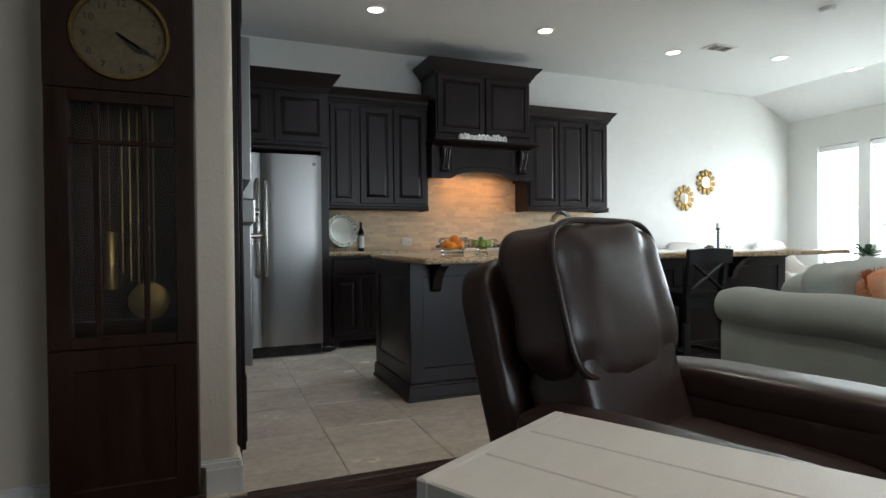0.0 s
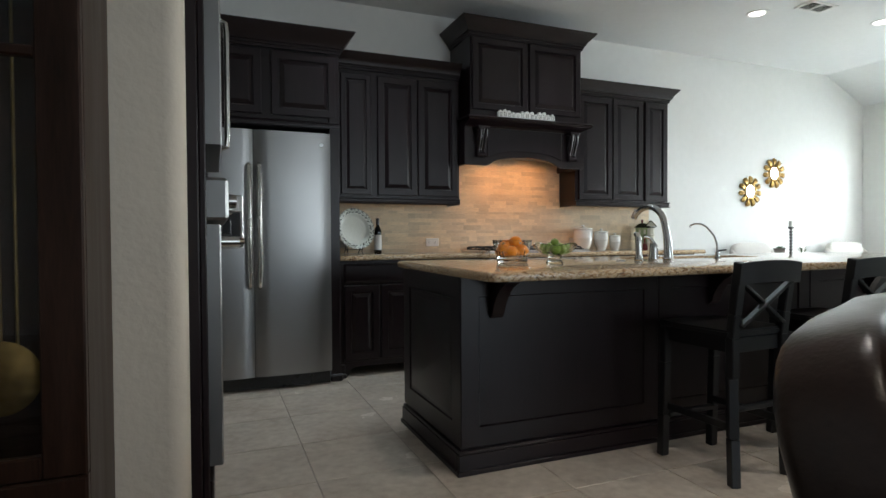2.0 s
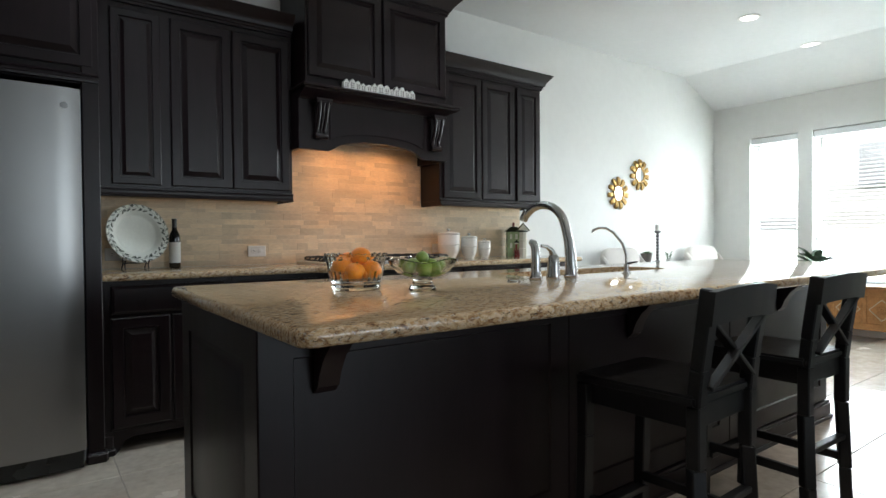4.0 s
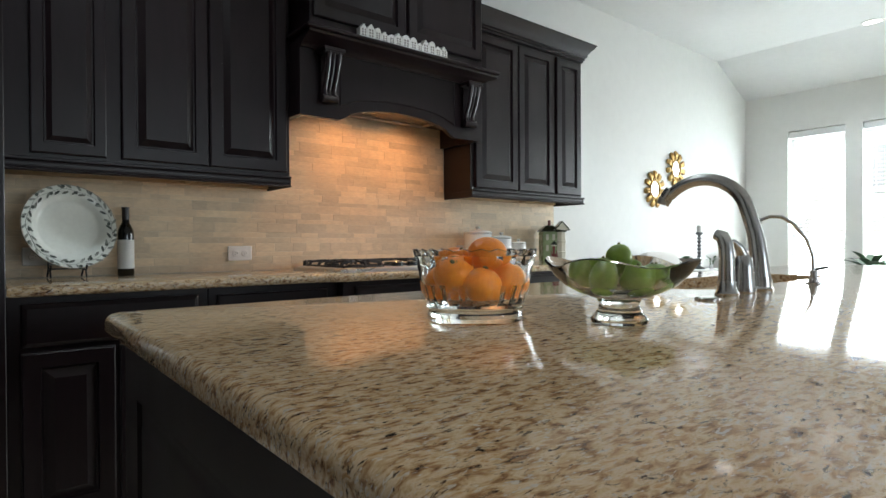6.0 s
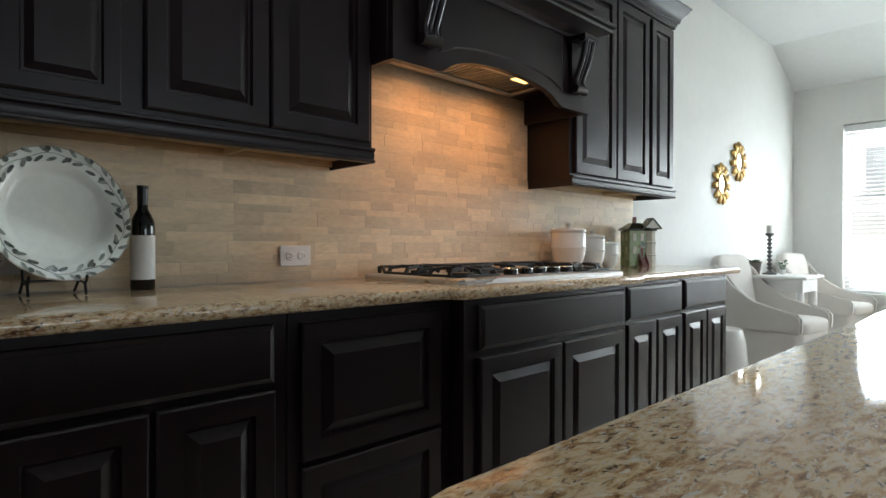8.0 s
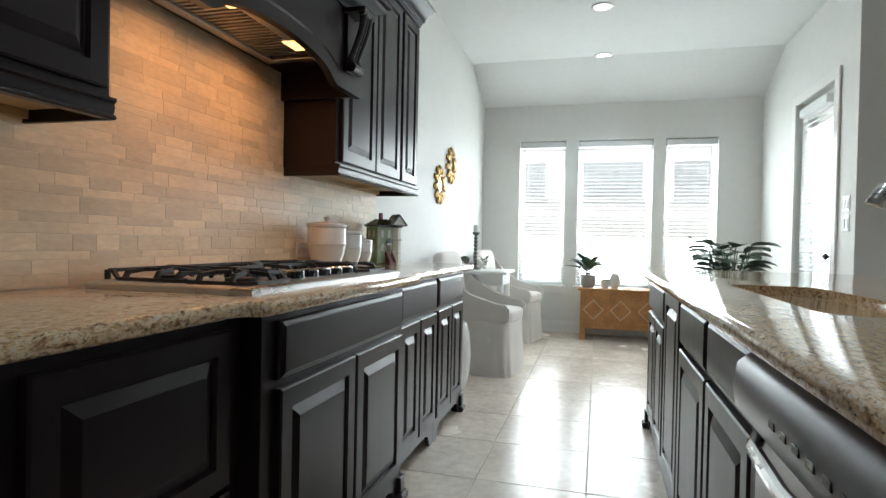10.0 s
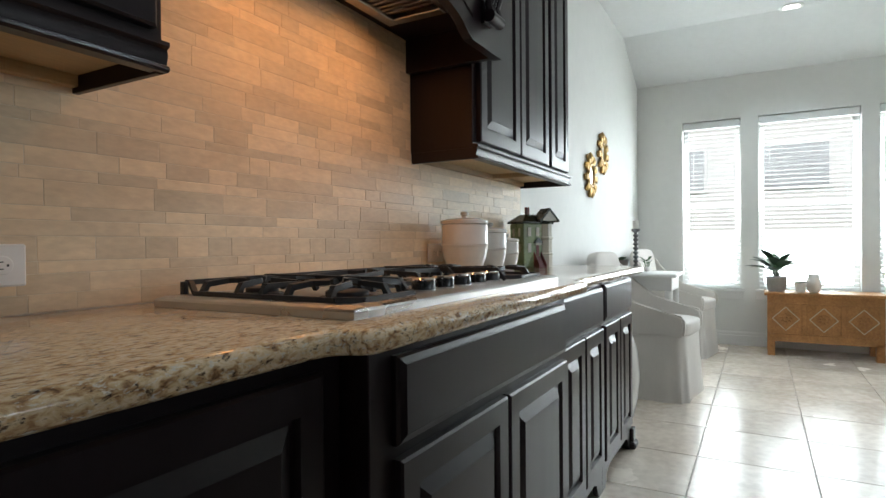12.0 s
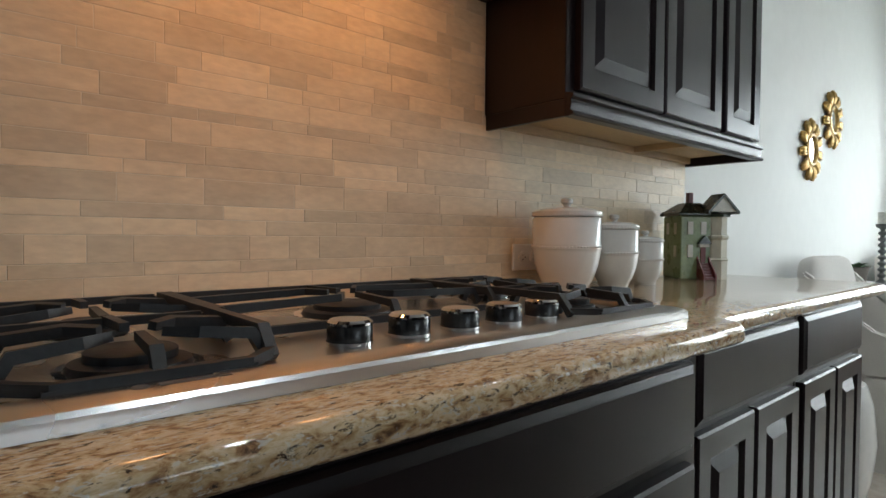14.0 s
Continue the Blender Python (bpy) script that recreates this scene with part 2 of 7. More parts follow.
def granite(name):
    m = bpy.data.materials.new(name)
    m.use_nodes = True
    t = m.node_tree
    p = t.nodes["Principled BSDF"]
    tc = t.nodes.new("ShaderNodeTexCoord")
    mp = t.nodes.new("ShaderNodeMapping")
    mp.inputs["Scale"].default_value = (0.8, 2.0, 1.6)
    mp.inputs["Rotation"].default_value = (0, 0, 0.12)
    t.links.new(tc.outputs["Object"], mp.inputs["Vector"])

    def layer(scale, detail, stops, rough=0.6):
        n = t.nodes.new("ShaderNodeTexNoise")
        n.inputs["Scale"].default_value, n.inputs["Detail"].default_value, n.inputs["Roughness"].default_value = scale, detail, rough
        n.inputs["Distortion"].default_value = 0.6
        t.links.new(mp.outputs["Vector"], n.inputs["Vector"])
        r = t.nodes.new("ShaderNodeValToRGB")
        for i, (pos, col) in enumerate(stops):
            el = r.color_ramp.elements[i] if i < 2 else r.color_ramp.elements.new(pos)
            el.position, el.color = pos, (*col, 1)
        t.links.new(n.outputs["Fac"], r.inputs["Fac"])
        return r.outputs["Color"]

    def mix(fac, a, b):
        x = t.nodes.new("ShaderNodeMix")
        x.data_type = "RGBA"
        t.links.new(fac, x.inputs["Factor"])
        t.links.new(a, x.inputs[6])
        t.links.new(b, x.inputs[7])
        return x.outputs[2]
    base = layer(56, 6, [(0.31, (0.124, 0.062, 0.032)), (0.41, (0.384, 0.215, 0.102)), (0.49, (0.588, 0.407, 0.226)), (0.58, (0.712, 0.554, 0.373)), (0.69, (0.531, 0.305, 0.130))])
    pale = layer(115, 4, [(0.56, (0, 0, 0)), (0.64, (1, 1, 1))])
    grey = layer(75, 5, [(0.4, (0.723, 0.633, 0.497)), (0.6, (0.565, 0.508, 0.441))])
    dark = layer(80, 5, [(0.565, (0, 0, 0)), (0.645, (1, 1, 1))], 0.72)
    ink = layer(150, 3, [(0.4, (0.022, 0.016, 0.014)), (0.62, (0.09, 0.05, 0.03))])
    col = mix(dark, mix(pale, base, grey), ink)
    t.links.new(col, p.inputs["Base Color"])
    p.inputs["Roughness"].default_value = 0.07
    p.inputs["Specular IOR Level"].default_value = 0.55
    return m


CAB = mat("espresso_stained_wood", (0.0115, 0.0054, 0.0072), 0.34, vary=0.2, scale=2.0, fine=9.0, stretch=(7, 7, 0.7), bump=0.006, bump_scale=30, tint=(0.0085, 0.0042, 0.0048), spec=0.36, rough_vary=0.015)
GRAN = granite("granite")
WALL = mat("painted_wall", (0.775, 0.77, 0.745), 0.75, vary=0.015, scale=1.2, fine=14, bump=0.12, bump_scale=75)
CEIL = mat("painted_ceiling", (0.76, 0.765, 0.76), 0.85, vary=0.015, scale=1.2, fine=20, bump=0.14, bump_scale=90)
TRIM = mat("white_trim_paint", (0.8, 0.79, 0.77), 0.4, vary=0.015, scale=3, fine=30)
TILE = mat("floor_tile", (0.71, 0.625, 0.535), 0.22, vary=0.1, scale=3.2, fine=22, bump=0.05, bump_scale=24, tint=(0.56, 0.47, 0.39), rand=0.06, rough_vary=0.06)
GROUT = mat("floor_grout", (0.46, 0.4, 0.34), 0.85, vary=0.1, scale=20, fine=120)
SPLASH = mat("travertine_tile", (0.75, 0.605, 0.42), 0.5, vary=0.1, scale=7, fine=45, bump=0.1, bump_scale=60, tint=(0.64, 0.5, 0.335), rand=0.14, stretch=(0.8, 1, 2.2))
SPLASH_JOINED = mat("travertine_tile_far", (0.75, 0.605, 0.42), 0.5, vary=0.1, scale=7, fine=45, bump=0.1, bump_scale=60, tint=(0.64, 0.5, 0.335), rand=0.14, stretch=(0.8, 1, 2.2), island=True)
MORTAR = mat("backsplash_grout", (0.74, 0.65, 0.52), 0.9, vary=0.08, scale=30, fine=150)
PLANK = mat("dark_wood_floor", (0.04, 0.018, 0.011), 0.3, vary=0.25, scale=3, fine=30, stretch=(0.6, 6, 6), bump=0.06, rand=0.2)
STEEL = mat("brushed_stainless", (0.35, 0.345, 0.34), 0.33, metal=1.0, vary=0.015, scale=1.2, fine=6, rough_vary=0.01)
STEELH = mat("brushed_steel_trim", (0.5, 0.48, 0.45), 0.24, metal=1.0, vary=0.02, scale=3, fine=8)
NICKEL = mat("satin_nickel", (0.6, 0.59, 0.575), 0.24, metal=1.0, vary=0.05, scale=6, fine=50)
CHROME = mat("chrome", (0.7, 0.7, 0.7), 0.06, metal=1.0, vary=0.02, rough_vary=0.02)
IRON = mat("cast_iron", (0.018, 0.018, 0.02), 0.48, vary=0.2, scale=12, fine=120, bump=0.12, bump_scale=160)
BLACK = mat("black_plastic", (0.012, 0.012, 0.013), 0.25, vary=0.1)
DGLASS = mat("black_oven_glass", (0.006, 0.006, 0.008), 0.05, vary=0.1, rough_vary=0.01)
CERAM = mat("white_ceramic", (0.78, 0.76, 0.73), 0.15, vary=0.02, scale=5, fine=40)
LINEN = mat("white_linen", (0.66, 0.62, 0.58), 0.9, vary=0.05, scale=4, fine=180, bump=0.3, bump_scale=260)
SLAT = mat("white_blind_slat", (0.82, 0.83, 0.83), 0.5, vary=0.01)
SLAT_THIN = bpy.data.materials.new("translucent_blind_slat")
SLAT_THIN.use_nodes = True
st_ = SLAT_THIN.node_tree
lets_through = st_.nodes.new("ShaderNodeBsdfTranslucent")
lets_through.inputs["Color"].default_value = (0.95, 0.96, 0.95, 1)
st_.nodes["Principled BSDF"].inputs["Base Color"].default_value = (0.84, 0.85, 0.84, 1)
st_.nodes["Principled BSDF"].inputs["Roughness"].default_value = 0.5
both = st_.nodes.new("ShaderNodeMixShader")
both.inputs[0].default_value = 0.82
st_.links.new(st_.nodes["Principled BSDF"].outputs[0], both.inputs[1])
st_.links.new(lets_through.outputs[0], both.inputs[2])
st_.links.new(both.outputs[0], st_.nodes["Material Output"].inputs["Surface"])
STOOLM = mat("black_painted_wood", (0.009, 0.009, 0.0105), 0.42, vary=0.2, scale=5, fine=40, stretch=(5, 5, 1), bump=0.02, rough_vary=0.03)
LEATHER = mat("dark_brown_leather", (0.034, 0.019, 0.0155), 0.33, vary=0.12, scale=7, fine=90, bump=0.14, bump_scale=140, rough_vary=0.03)
SOFA = mat("grey_green_upholstery", (0.42, 0.46, 0.43), 0.9, vary=0.08, scale=5, fine=220, bump=0.3, bump_scale=300)
TABLEW = mat("white_painted_planks", (0.72, 0.7, 0.66), 0.35, vary=0.03, scale=4, fine=40, stretch=(1, 8, 8), bump=0.04)
LED = glow("lamp_lens", (1.0, 0.97, 0.92), 4.0)
WARM = glow("hood_lamp_lens", (1.0, 0.6, 0.22), 2.6)
WY, WX, CZ = 5.978, 8.02, 3.03

# ---------------- large structure ----------------
floor = thing("floor", "beige ceramic tile kitchen floor with thin grout lines", "floor", kind="structure")
part("grout_bed", box(-0.6, 8.2, 2.52, 6.1, -0.12, -0.004, 0), GROUT, floor)
wood_floor = thing("wood_floor", "dark stained hardwood plank floor of the living area", "floor", kind="structure")
part("subfloor", box(-3.2, 5.9, -4.2, 2.5, -0.12, -0.02, 0), PLANK, wood_floor)
part("threshold_strip", box(0.22, 5.64, 2.47, 2.525, -0.02, 0.006, 0.004), PLANK, wood_floor)
solid("ground", box(-60, 90, -60, 70, -0.5, -0.2, 0), mat("lawn_soil", (0.17, 0.17, 0.09), 0.9, vary=0.25, scale=2, fine=30), "dry lawn outside the house", "ground", "structure")

bm = B()
quadbox(bm, [(-3.2, -4.2, CZ), (7.3, -4.2, CZ), (7.3, 6.1, CZ), (-3.2, 6.1, CZ)], (0, 0, 1), 0.2)
quadbox(bm, [(7.3, 2.7, CZ), (8.2, 2.7, 2.625), (8.2, 6.1, 2.625), (7.3, 6.1, CZ)], (0, 0, 1), 0.2)
solid("ceiling", bm, CEIL, "flat white ceiling sloping down towards the windows", "ceiling", "structure", smooth=False)

solid("wall_north", box(-0.6, 8.2, WY, WY + 0.16, 0, 3.25, 0), WALL, "off-white painted wall behind the range", "wall", "structure")


def wall_with_holes(name, label, along, at, thick, lo, hi, z1, holes):
    """A wall along x or y with openings (a, b, z0, z1) through it."""
    bm = B()
    cuts = sorted(holes)
    pos = lo

    def add(a, b, z0, zz):
        if b - a > 1e-4 and zz - z0 > 1e-4:
            if along == "y":
                cbox(bm, at, at + thick, a, b, z0, zz, 0)
            else:
                cbox(bm, a, b, at, at + thick, z0, zz, 0)
    for a, b, z0, zz in cuts:
        add(pos, a, 0, z1)
        add(a, b, 0, z0)
        add(a, b, zz, z1)
        pos = b
    add(pos, hi, 0, z1)
    return solid(name, bm, WALL, label, "wall", "structure")


wall_with_holes("wall_east", "off-white wall with three tall windows", "y", WX, 0.18, 2.7, WY, 3.2, [(a, b, 0.56, 2.28) for a, b in WINDOWS])
wall_with_holes("wall_nook", "off-white wall with a glazed patio door", "x", 2.7, 0.18, 5.66, 8.02, 3.2, [(6.02, 6.93, 0.0, 2.36)])
wall_with_holes("wall_living", "off-white living room wall", "y", 5.66, 0.16, -4.2, 2.7, 3.2, [])
# this opening is unseen, added to hold the living side's fill lamp
wall_with_holes("wall_south", "plain off-white wall with an assumed, unseen window behind the path", "x", -4.2, 0.16, -3.2, 5.82, 3.2, [(1.75, 5.35, 0.5, 2.4)])
wall_with_holes("wall_west", "plain off-white wall", "y", -3.2, 0.16, -4.04, 2.58, 3.2, [])
wall_with_holes("wall_left", "off-white kitchen wall beside the ovens", "y", -0.6, 0.14, 2.73, WY, 3.2, [])
# the stub wall beside the clock, with a bullnose corner
bm = B()
pts = [(-3.2, 2.58), (0.15, 2.58)] + [(0.15 + 0.04 * math.sin(a), 2.62 - 0.04 * math.cos(a)) for a in (0.3, 0.6, 0.9, 1.2, 1.57)] + [(0.19, 2.725), (-3.2, 2.725)]
quadbox(bm, [(x, y, 0) for x, y in pts], (0, 0, 1), 3.2)
solid("wall_stub", bm, mat("warm_painted_wall", (0.72, 0.63, 0.52), 0.75, vary=0.02, scale=1.2, fine=14, bump=0.5, bump_scale=55), "textured off-white wall end with a rounded corner", "wall", "structure")


def base_run(bm, a, b, axis, at, out):
    for w, z0, z1 in ((0.02, 0.0, 0.1), (0.014, 0.1, 0.125), (0.008, 0.125, 0.135)):
        lo, hi = (at, at + out * w) if out > 0 else (at + out * w, at)
        if axis == "x":
            cbox(bm, a, b, lo, hi, z0, z1, 0.002)
        else:
            cbox(bm, lo, hi, a, b, z0, z1, 0.002)


bm = B()
base_run(bm, 4.62, WX, "x", WY, -1)
base_run(bm, 2.88, WY - 0.02, "y", WX, -1)
base_run(bm, 5.7, 6.0, "x", 2.88, 1)
base_run(bm, 6.95, WX - 0.02, "x", 2.88, 1)
base_run(bm, -3.2, 0.19, "x", 2.58, -1)
base_run(bm, 2.56, 2.725, "y", 0.19, 1)
base_run(bm, -4.0, 2.9, "y", 5.66, -1)
solid("baseboard", bm, TRIM, "white stepped wooden baseboard along the walls", "baseboard", "structure")

# windows with blinds
PANE = glass("window_glass")


def window(n, y0, y1):
    w = thing("window_%d" % n, "tall white-framed window with a horizontal slat blind", "window", (WX, (y0 + y1) / 2, 0.56), kind="structure")
    fr = B()
    for a, b, c, d in ((y0, y0 + 0.05, 0.56, 2.28), (y1 - 0.05, y1, 0.56, 2.28), (y0 + 0.05, y1 - 0.05, 0.56, 0.62), (y0 + 0.05, y1 - 0.05, 2.22, 2.28), (y0 + 0.05, y1 - 0.05, 1.39, 1.43)):
        cbox(fr, WX + 0.1, WX + 0.15, a, b, c, d, 0.004)
    part("window_frame", fr, TRIM, w)
    pane = part("pane", box(WX + 0.122, WX + 0.128, y0 + 0.05, y1 - 0.05, 0.62, 2.22, 0), PANE, w)
    pane.visible_shadow = False
    part("window_sill", box(WX - 0.03, WX + 0.1, y0 - 0.03, y1 + 0.03, 0.535, 0.562, 0.005), TRIM, w)
    part("apron", box(WX - 0.014, WX - 0.001, y0 - 0.02, y1 + 0.02, 0.46, 0.534, 0.003), TRIM, w)
    part("valance", box(WX + 0.015, WX + 0.09, y0 + 0.006, y1 - 0.006, 2.2, 2.272, 0.005), SLAT, w)
    slats = B()
    z = 0.6
    while z < 2.19:
        t = B()
        cbox(t, -0.024, 0.024, y0 + 0.012, y1 - 0.012, -0.0014, 0.0014, 0)
        join(slats, t, Matrix.Translation((WX + 0.052, 0, z)) @ Matrix.Rotation(radians(-7), 4, "Y"))
        z += 0.042
    sl = part("blind_slats", slats, SLAT_THIN, w, smooth=False)
    sl["kind"] = "stuff"
    cords = B()
    for yy in (y0 + 0.1, y1 - 0.1):
        cbox(cords, WX + 0.05, WX + 0.053, yy - 0.0012, yy + 0.0012, 0.59, 2.2, 0)
    part("blind_cord", cords, SLAT, w)
    part("bottom_rail", box(WX + 0.03, WX + 0.075, y0 + 0.01, y1 - 0.01, 0.568, 0.588, 0.003), SLAT, w)


for n, (a, b) in enumerate(WINDOWS):
    window(n + 1, a, b)

# patio door in the nook wall
door = thing("door_1", "white patio door with a tall glazed panel and slat blind", "door", (6.47, 2.88, 0), kind="structure")
bm = B()
for x0, x1, z0, z1 in ((5.95, 6.04, 0, 2.42), (6.91, 7.0, 0, 2.42), (6.04, 6.91, 2.34, 2.42)):
    cbox(bm, x0, x1, 2.882, 2.9, z0, z1, 0.004)
part("casing", bm, TRIM, door)
bm = B()
for x0, x1, z0, z1 in ((6.06, 6.2, 0.01, 2.32), (6.75, 6.89, 0.01, 2.32), (6.2, 6.75, 0.01, 0.3), (6.2, 6.75, 2.2, 2.32)):
    cbox(bm, x0, x1, 2.8, 2.845, z0, z1, 0.004)
part("leaf", bm, TRIM, door)
pn = part("pane", box(6.2, 6.75, 2.815, 2.821, 0.3, 2.2, 0), PANE, door)
pn.visible_shadow = False
bm = B()
z = 0.32
while z < 2.2:
    t = B()
    cbox(t, 6.19, 6.76, -0.022, 0.022, -0.0014, 0.0014, 0)
    join(bm, t, Matrix.Translation((0, 2.872, z)) @ Matrix.Rotation(radians(-25), 4, "X"))
    z += 0.04
ds = part("blind_slats", bm, SLAT_THIN, door, smooth=False)
ds["kind"] = "stuff"
part("valance", box(6.17, 6.78, 2.848, 2.905, 2.2, 2.27, 0.004), SLAT, door)
bolt = lathe(B(), [(0.0, 0), (0.026, 0), (0.026, 0.012), (0.018, 0.02), (0, 0.02)], 16)
bmesh.ops.transform(bolt, matrix=Matrix.Translation((6.13, 2.846, 1.14)) @ Matrix.Rotation(radians(-90), 4, "X"), verts=bolt.verts)
part("deadbolt", bolt, BLACK, door)
knob = lathe(B(), [(0.0, 0), (0.028, 0), (0.028, 0.008), (0.012, 0.014), (0.012, 0.03), (0.027, 0.042), (0.027, 0.058), (0.015, 0.066), (0, 0.067)], 18)
bmesh.ops.transform(knob, matrix=Matrix.Translation((6.13, 2.846, 1.0)) @ Matrix.Rotation(radians(-90), 4, "X"), verts=knob.verts)
part("door_knob", knob, BLACK, door)
for z in (1.385, 1.245):
    sw = thing("light_switch", "white plastic switch plate on the nook wall", "switch", (5.8, 2.88, z), group="nook switches")
    part("plate", box(5.742, 5.858, 2.88, 2.887, z - 0.058, z + 0.058, 0.003), TRIM, sw)
    for k in (-0.025, 0.025):
        part("rocker", box(5.8 + k - 0.016, 5.8 + k + 0.016, 2.887, 2.892, z - 0.033, z + 0.033, 0.002), TRIM, sw)

# ceiling lights, vent and smoke detector
# the first four are unseen lamps, added to brighten island, floor and side table
CANS_AND_FILLS = [(1.7, 2.05), (3.7, 2.05), (0.75, 0.15), (3.4, -1.6), (1.45, 4.93), (3.11, 4.83), (4.76, 4.88), (6.03, 4.6), (7.28, 4.58)]
for cx, cy in CANS_AND_FILLS:
    can = thing("recessed_light", "round white recessed lamp, seen over the kitchen, added unseen on the living side", "ceiling light", (cx, cy, CZ), group="ceiling downlights")
    part("trim_ring", lathe(B(), [(0.066, CZ - 0.004), (0.07, CZ - 0.009), (0.09, CZ - 0.007), (0.094, CZ - 0.001), (0.066, CZ - 0.001)], 32, (cx, cy, 0), ring=True), TRIM, can)
    part("lens", lathe(B(), [(0.0, CZ - 0.006), (0.066, CZ - 0.005), (0.066, CZ - 0.002), (0.0, CZ - 0.002)], 28, (cx, cy, 0)), LED, can)
    dl = bpy.data.lights.new("downlight", "SPOT")
    dl.energy = 44 if cy > 4 else 60 if cy > 2 else 55
    dl.spot_size, dl.spot_blend, dl.shadow_soft_size, dl.color = radians(112), 0.6, 0.06, (0.76, 0.91, 1.0) if cy > 4 else (1.0, 0.95, 0.87) if cy > 2 else (1.0, 0.86, 0.68)
    lo = new("downlight", dl)
    lo.matrix_world = look((cx, cy, CZ - 0.012), (cx, cy, 0))
vent = thing("ceiling_vent", "white louvred metal air vent in the ceiling", "vent", (5.11, 4.59, CZ))
bm = B()
for a, b, c, d in ((4.95, 5.27, 4.5, 4.525), (4.95, 5.27, 4.655, 4.68), (4.95, 4.975, 4.525, 4.655), (5.245, 5.27, 4.525, 4.655), (5.1, 5.12, 4.525, 4.655)):
    cbox(bm, a, b, c, d, CZ - 0.01, CZ - 0.001, 0.002)
part("frame", bm, TRIM, vent)
# black sheet stands in for the shade of the open duct
part("backing", box(4.96, 5.26, 4.51, 4.67, CZ - 0.003, CZ - 0.001, 0), BLACK, vent)
for k in range(9):
    t = B()
    cbox(t, 4.975, 5.245, -0.006, 0.006, -0.0008, 0.0008, 0)
    part("slat", join(B(), t, Matrix.Translation((0, 4.534 + k * 0.014, CZ - 0.006)) @ Matrix.Rotation(radians(35), 4, "X")), TRIM, vent, smooth=False)
smoke = thing("smoke_detector", "small round white smoke detector on the ceiling", "smoke detector", (5.15, 3.48, CZ))
part("base", lathe(B(), [(0.066, CZ - 0.001), (0.066, CZ - 0.012), (0.06, CZ - 0.014)], 28, (5.15, 3.48, 0)), TRIM, smoke)
part("cover", lathe(B(), [(0.058, CZ - 0.014), (0.055, CZ - 0.032), (0.035, CZ - 0.04), (0.0, CZ - 0.04)], 28, (5.15, 3.48, 0)), TRIM, smoke)

# ---------------- cabinets along the back wall ----------------
TOE = 0.1


def footed_plinth(parent, x0, x1, y, face, mat_, left=True, right=True):
    """A furniture-style scalloped plinth with bracket feet."""
    bm = B()
    pts = [(x0, 0.0), (x0 + 0.05, 0.0), (x0 + 0.07, 0.02), (x0 + 0.09, 0.06), (x0 + 0.13, 0.075), (x1 - 0.13, 0.075), (x1 - 0.09, 0.06), (x1 - 0.07, 0.02), (x1 - 0.05, 0.0), (x1, 0.0), (x1, 0.115), (x0, 0.115)]
    quadbox(bm, [(x, y, z) for x, z in pts], (0, -face, 0), 0.02)
    part("plinth", bm, mat_, parent)
    for on, x, s in ((left, x0, -1), (right, x1, 1)):
        if on:
            bm = B()
            lo, hi = (x - 0.03, x + 0.05) if s < 0 else (x - 0.05, x + 0.03)
            cbox(bm, lo, hi, min(y + face * 0.03, y - face * 0.05), max(y + face * 0.03, y - face * 0.05), 0, 0.035, 0.008)
            cbox(bm, lo + 0.012, hi - 0.012, min(y + face * 0.018, y - face * 0.04), max(y + face * 0.018, y - face * 0.04), 0.035, 0.1, 0.004)
            part("bracket_foot", bm, mat_, parent)


def base_unit(label, x0, x1, yface, face, yback, fronts, feet=(False, False)):
    """A base cabinet: body set back from its fronts; fronts are (kind, x0, x1, z0, z1)."""
    u = thing("base_cabinet", label, "cabinet", ((x0 + x1) / 2, yface, 0), group="base cabinets")
    body = yface - face * 0.02
    part("body", box(x0, x1, min(body, yback), max(body, yback), TOE, 0.876, 0.002), CAB, u)
    footed_plinth(u, x0, x1, body + face * 0.004, face, CAB, *feet)
    for kind, a, b, c, d in fronts:
        door_front(u, a, b, c, d, yface, face, CAB, kind, SLAB if kind == "drawer_front" else None)
    return u


base_unit("dark espresso base cabinet with one drawer over two raised-panel doors", 1.105, 1.735, 5.39, -1, WY - 0.02,
          [("drawer_front", 1.142, 1.698, 0.705, 0.851), ("door", 1.142, 1.413, 0.13, 0.689), ("door", 1.427, 1.698, 0.13, 0.689)], (True, False))
base_unit("dark espresso drawer base with two deep raised-panel drawers", 1.737, 2.308, 5.39, -1, WY - 0.02,
          [("door", 1.77, 2.251, 0.488, 0.845), ("door", 1.77, 2.251, 0.13, 0.475)])
base_unit("dark espresso cooktop cabinet standing proud, false drawer over two doors", 2.31, 3.312, 5.335, -1, WY - 0.02,
          [("drawer_front", 2.372, 3.275, 0.704, 0.852), ("door", 2.372, 2.818, 0.125, 0.682), ("door", 2.83, 3.275, 0.125, 0.682)], (True, True))
base_unit("dark espresso base cabinet with one drawer over two narrow doors", 3.314, 3.966, 5.385, -1, WY - 0.02,
          [("drawer_front", 3.395, 3.95, 0.7, 0.855), ("door", 3.395, 3.665, 0.125, 0.685), ("door", 3.68, 3.95, 0.125, 0.685)])
base_unit("dark espresso end base cabinet with one drawer over two narrow doors", 3.968, 4.575, 5.385, -1, WY - 0.02,
          [("drawer_front", 3.985, 4.536, 0.708, 0.862), ("door", 3.985, 4.256, 0.125, 0.69), ("door", 4.27, 4.536, 0.125, 0.69)], (False, True))


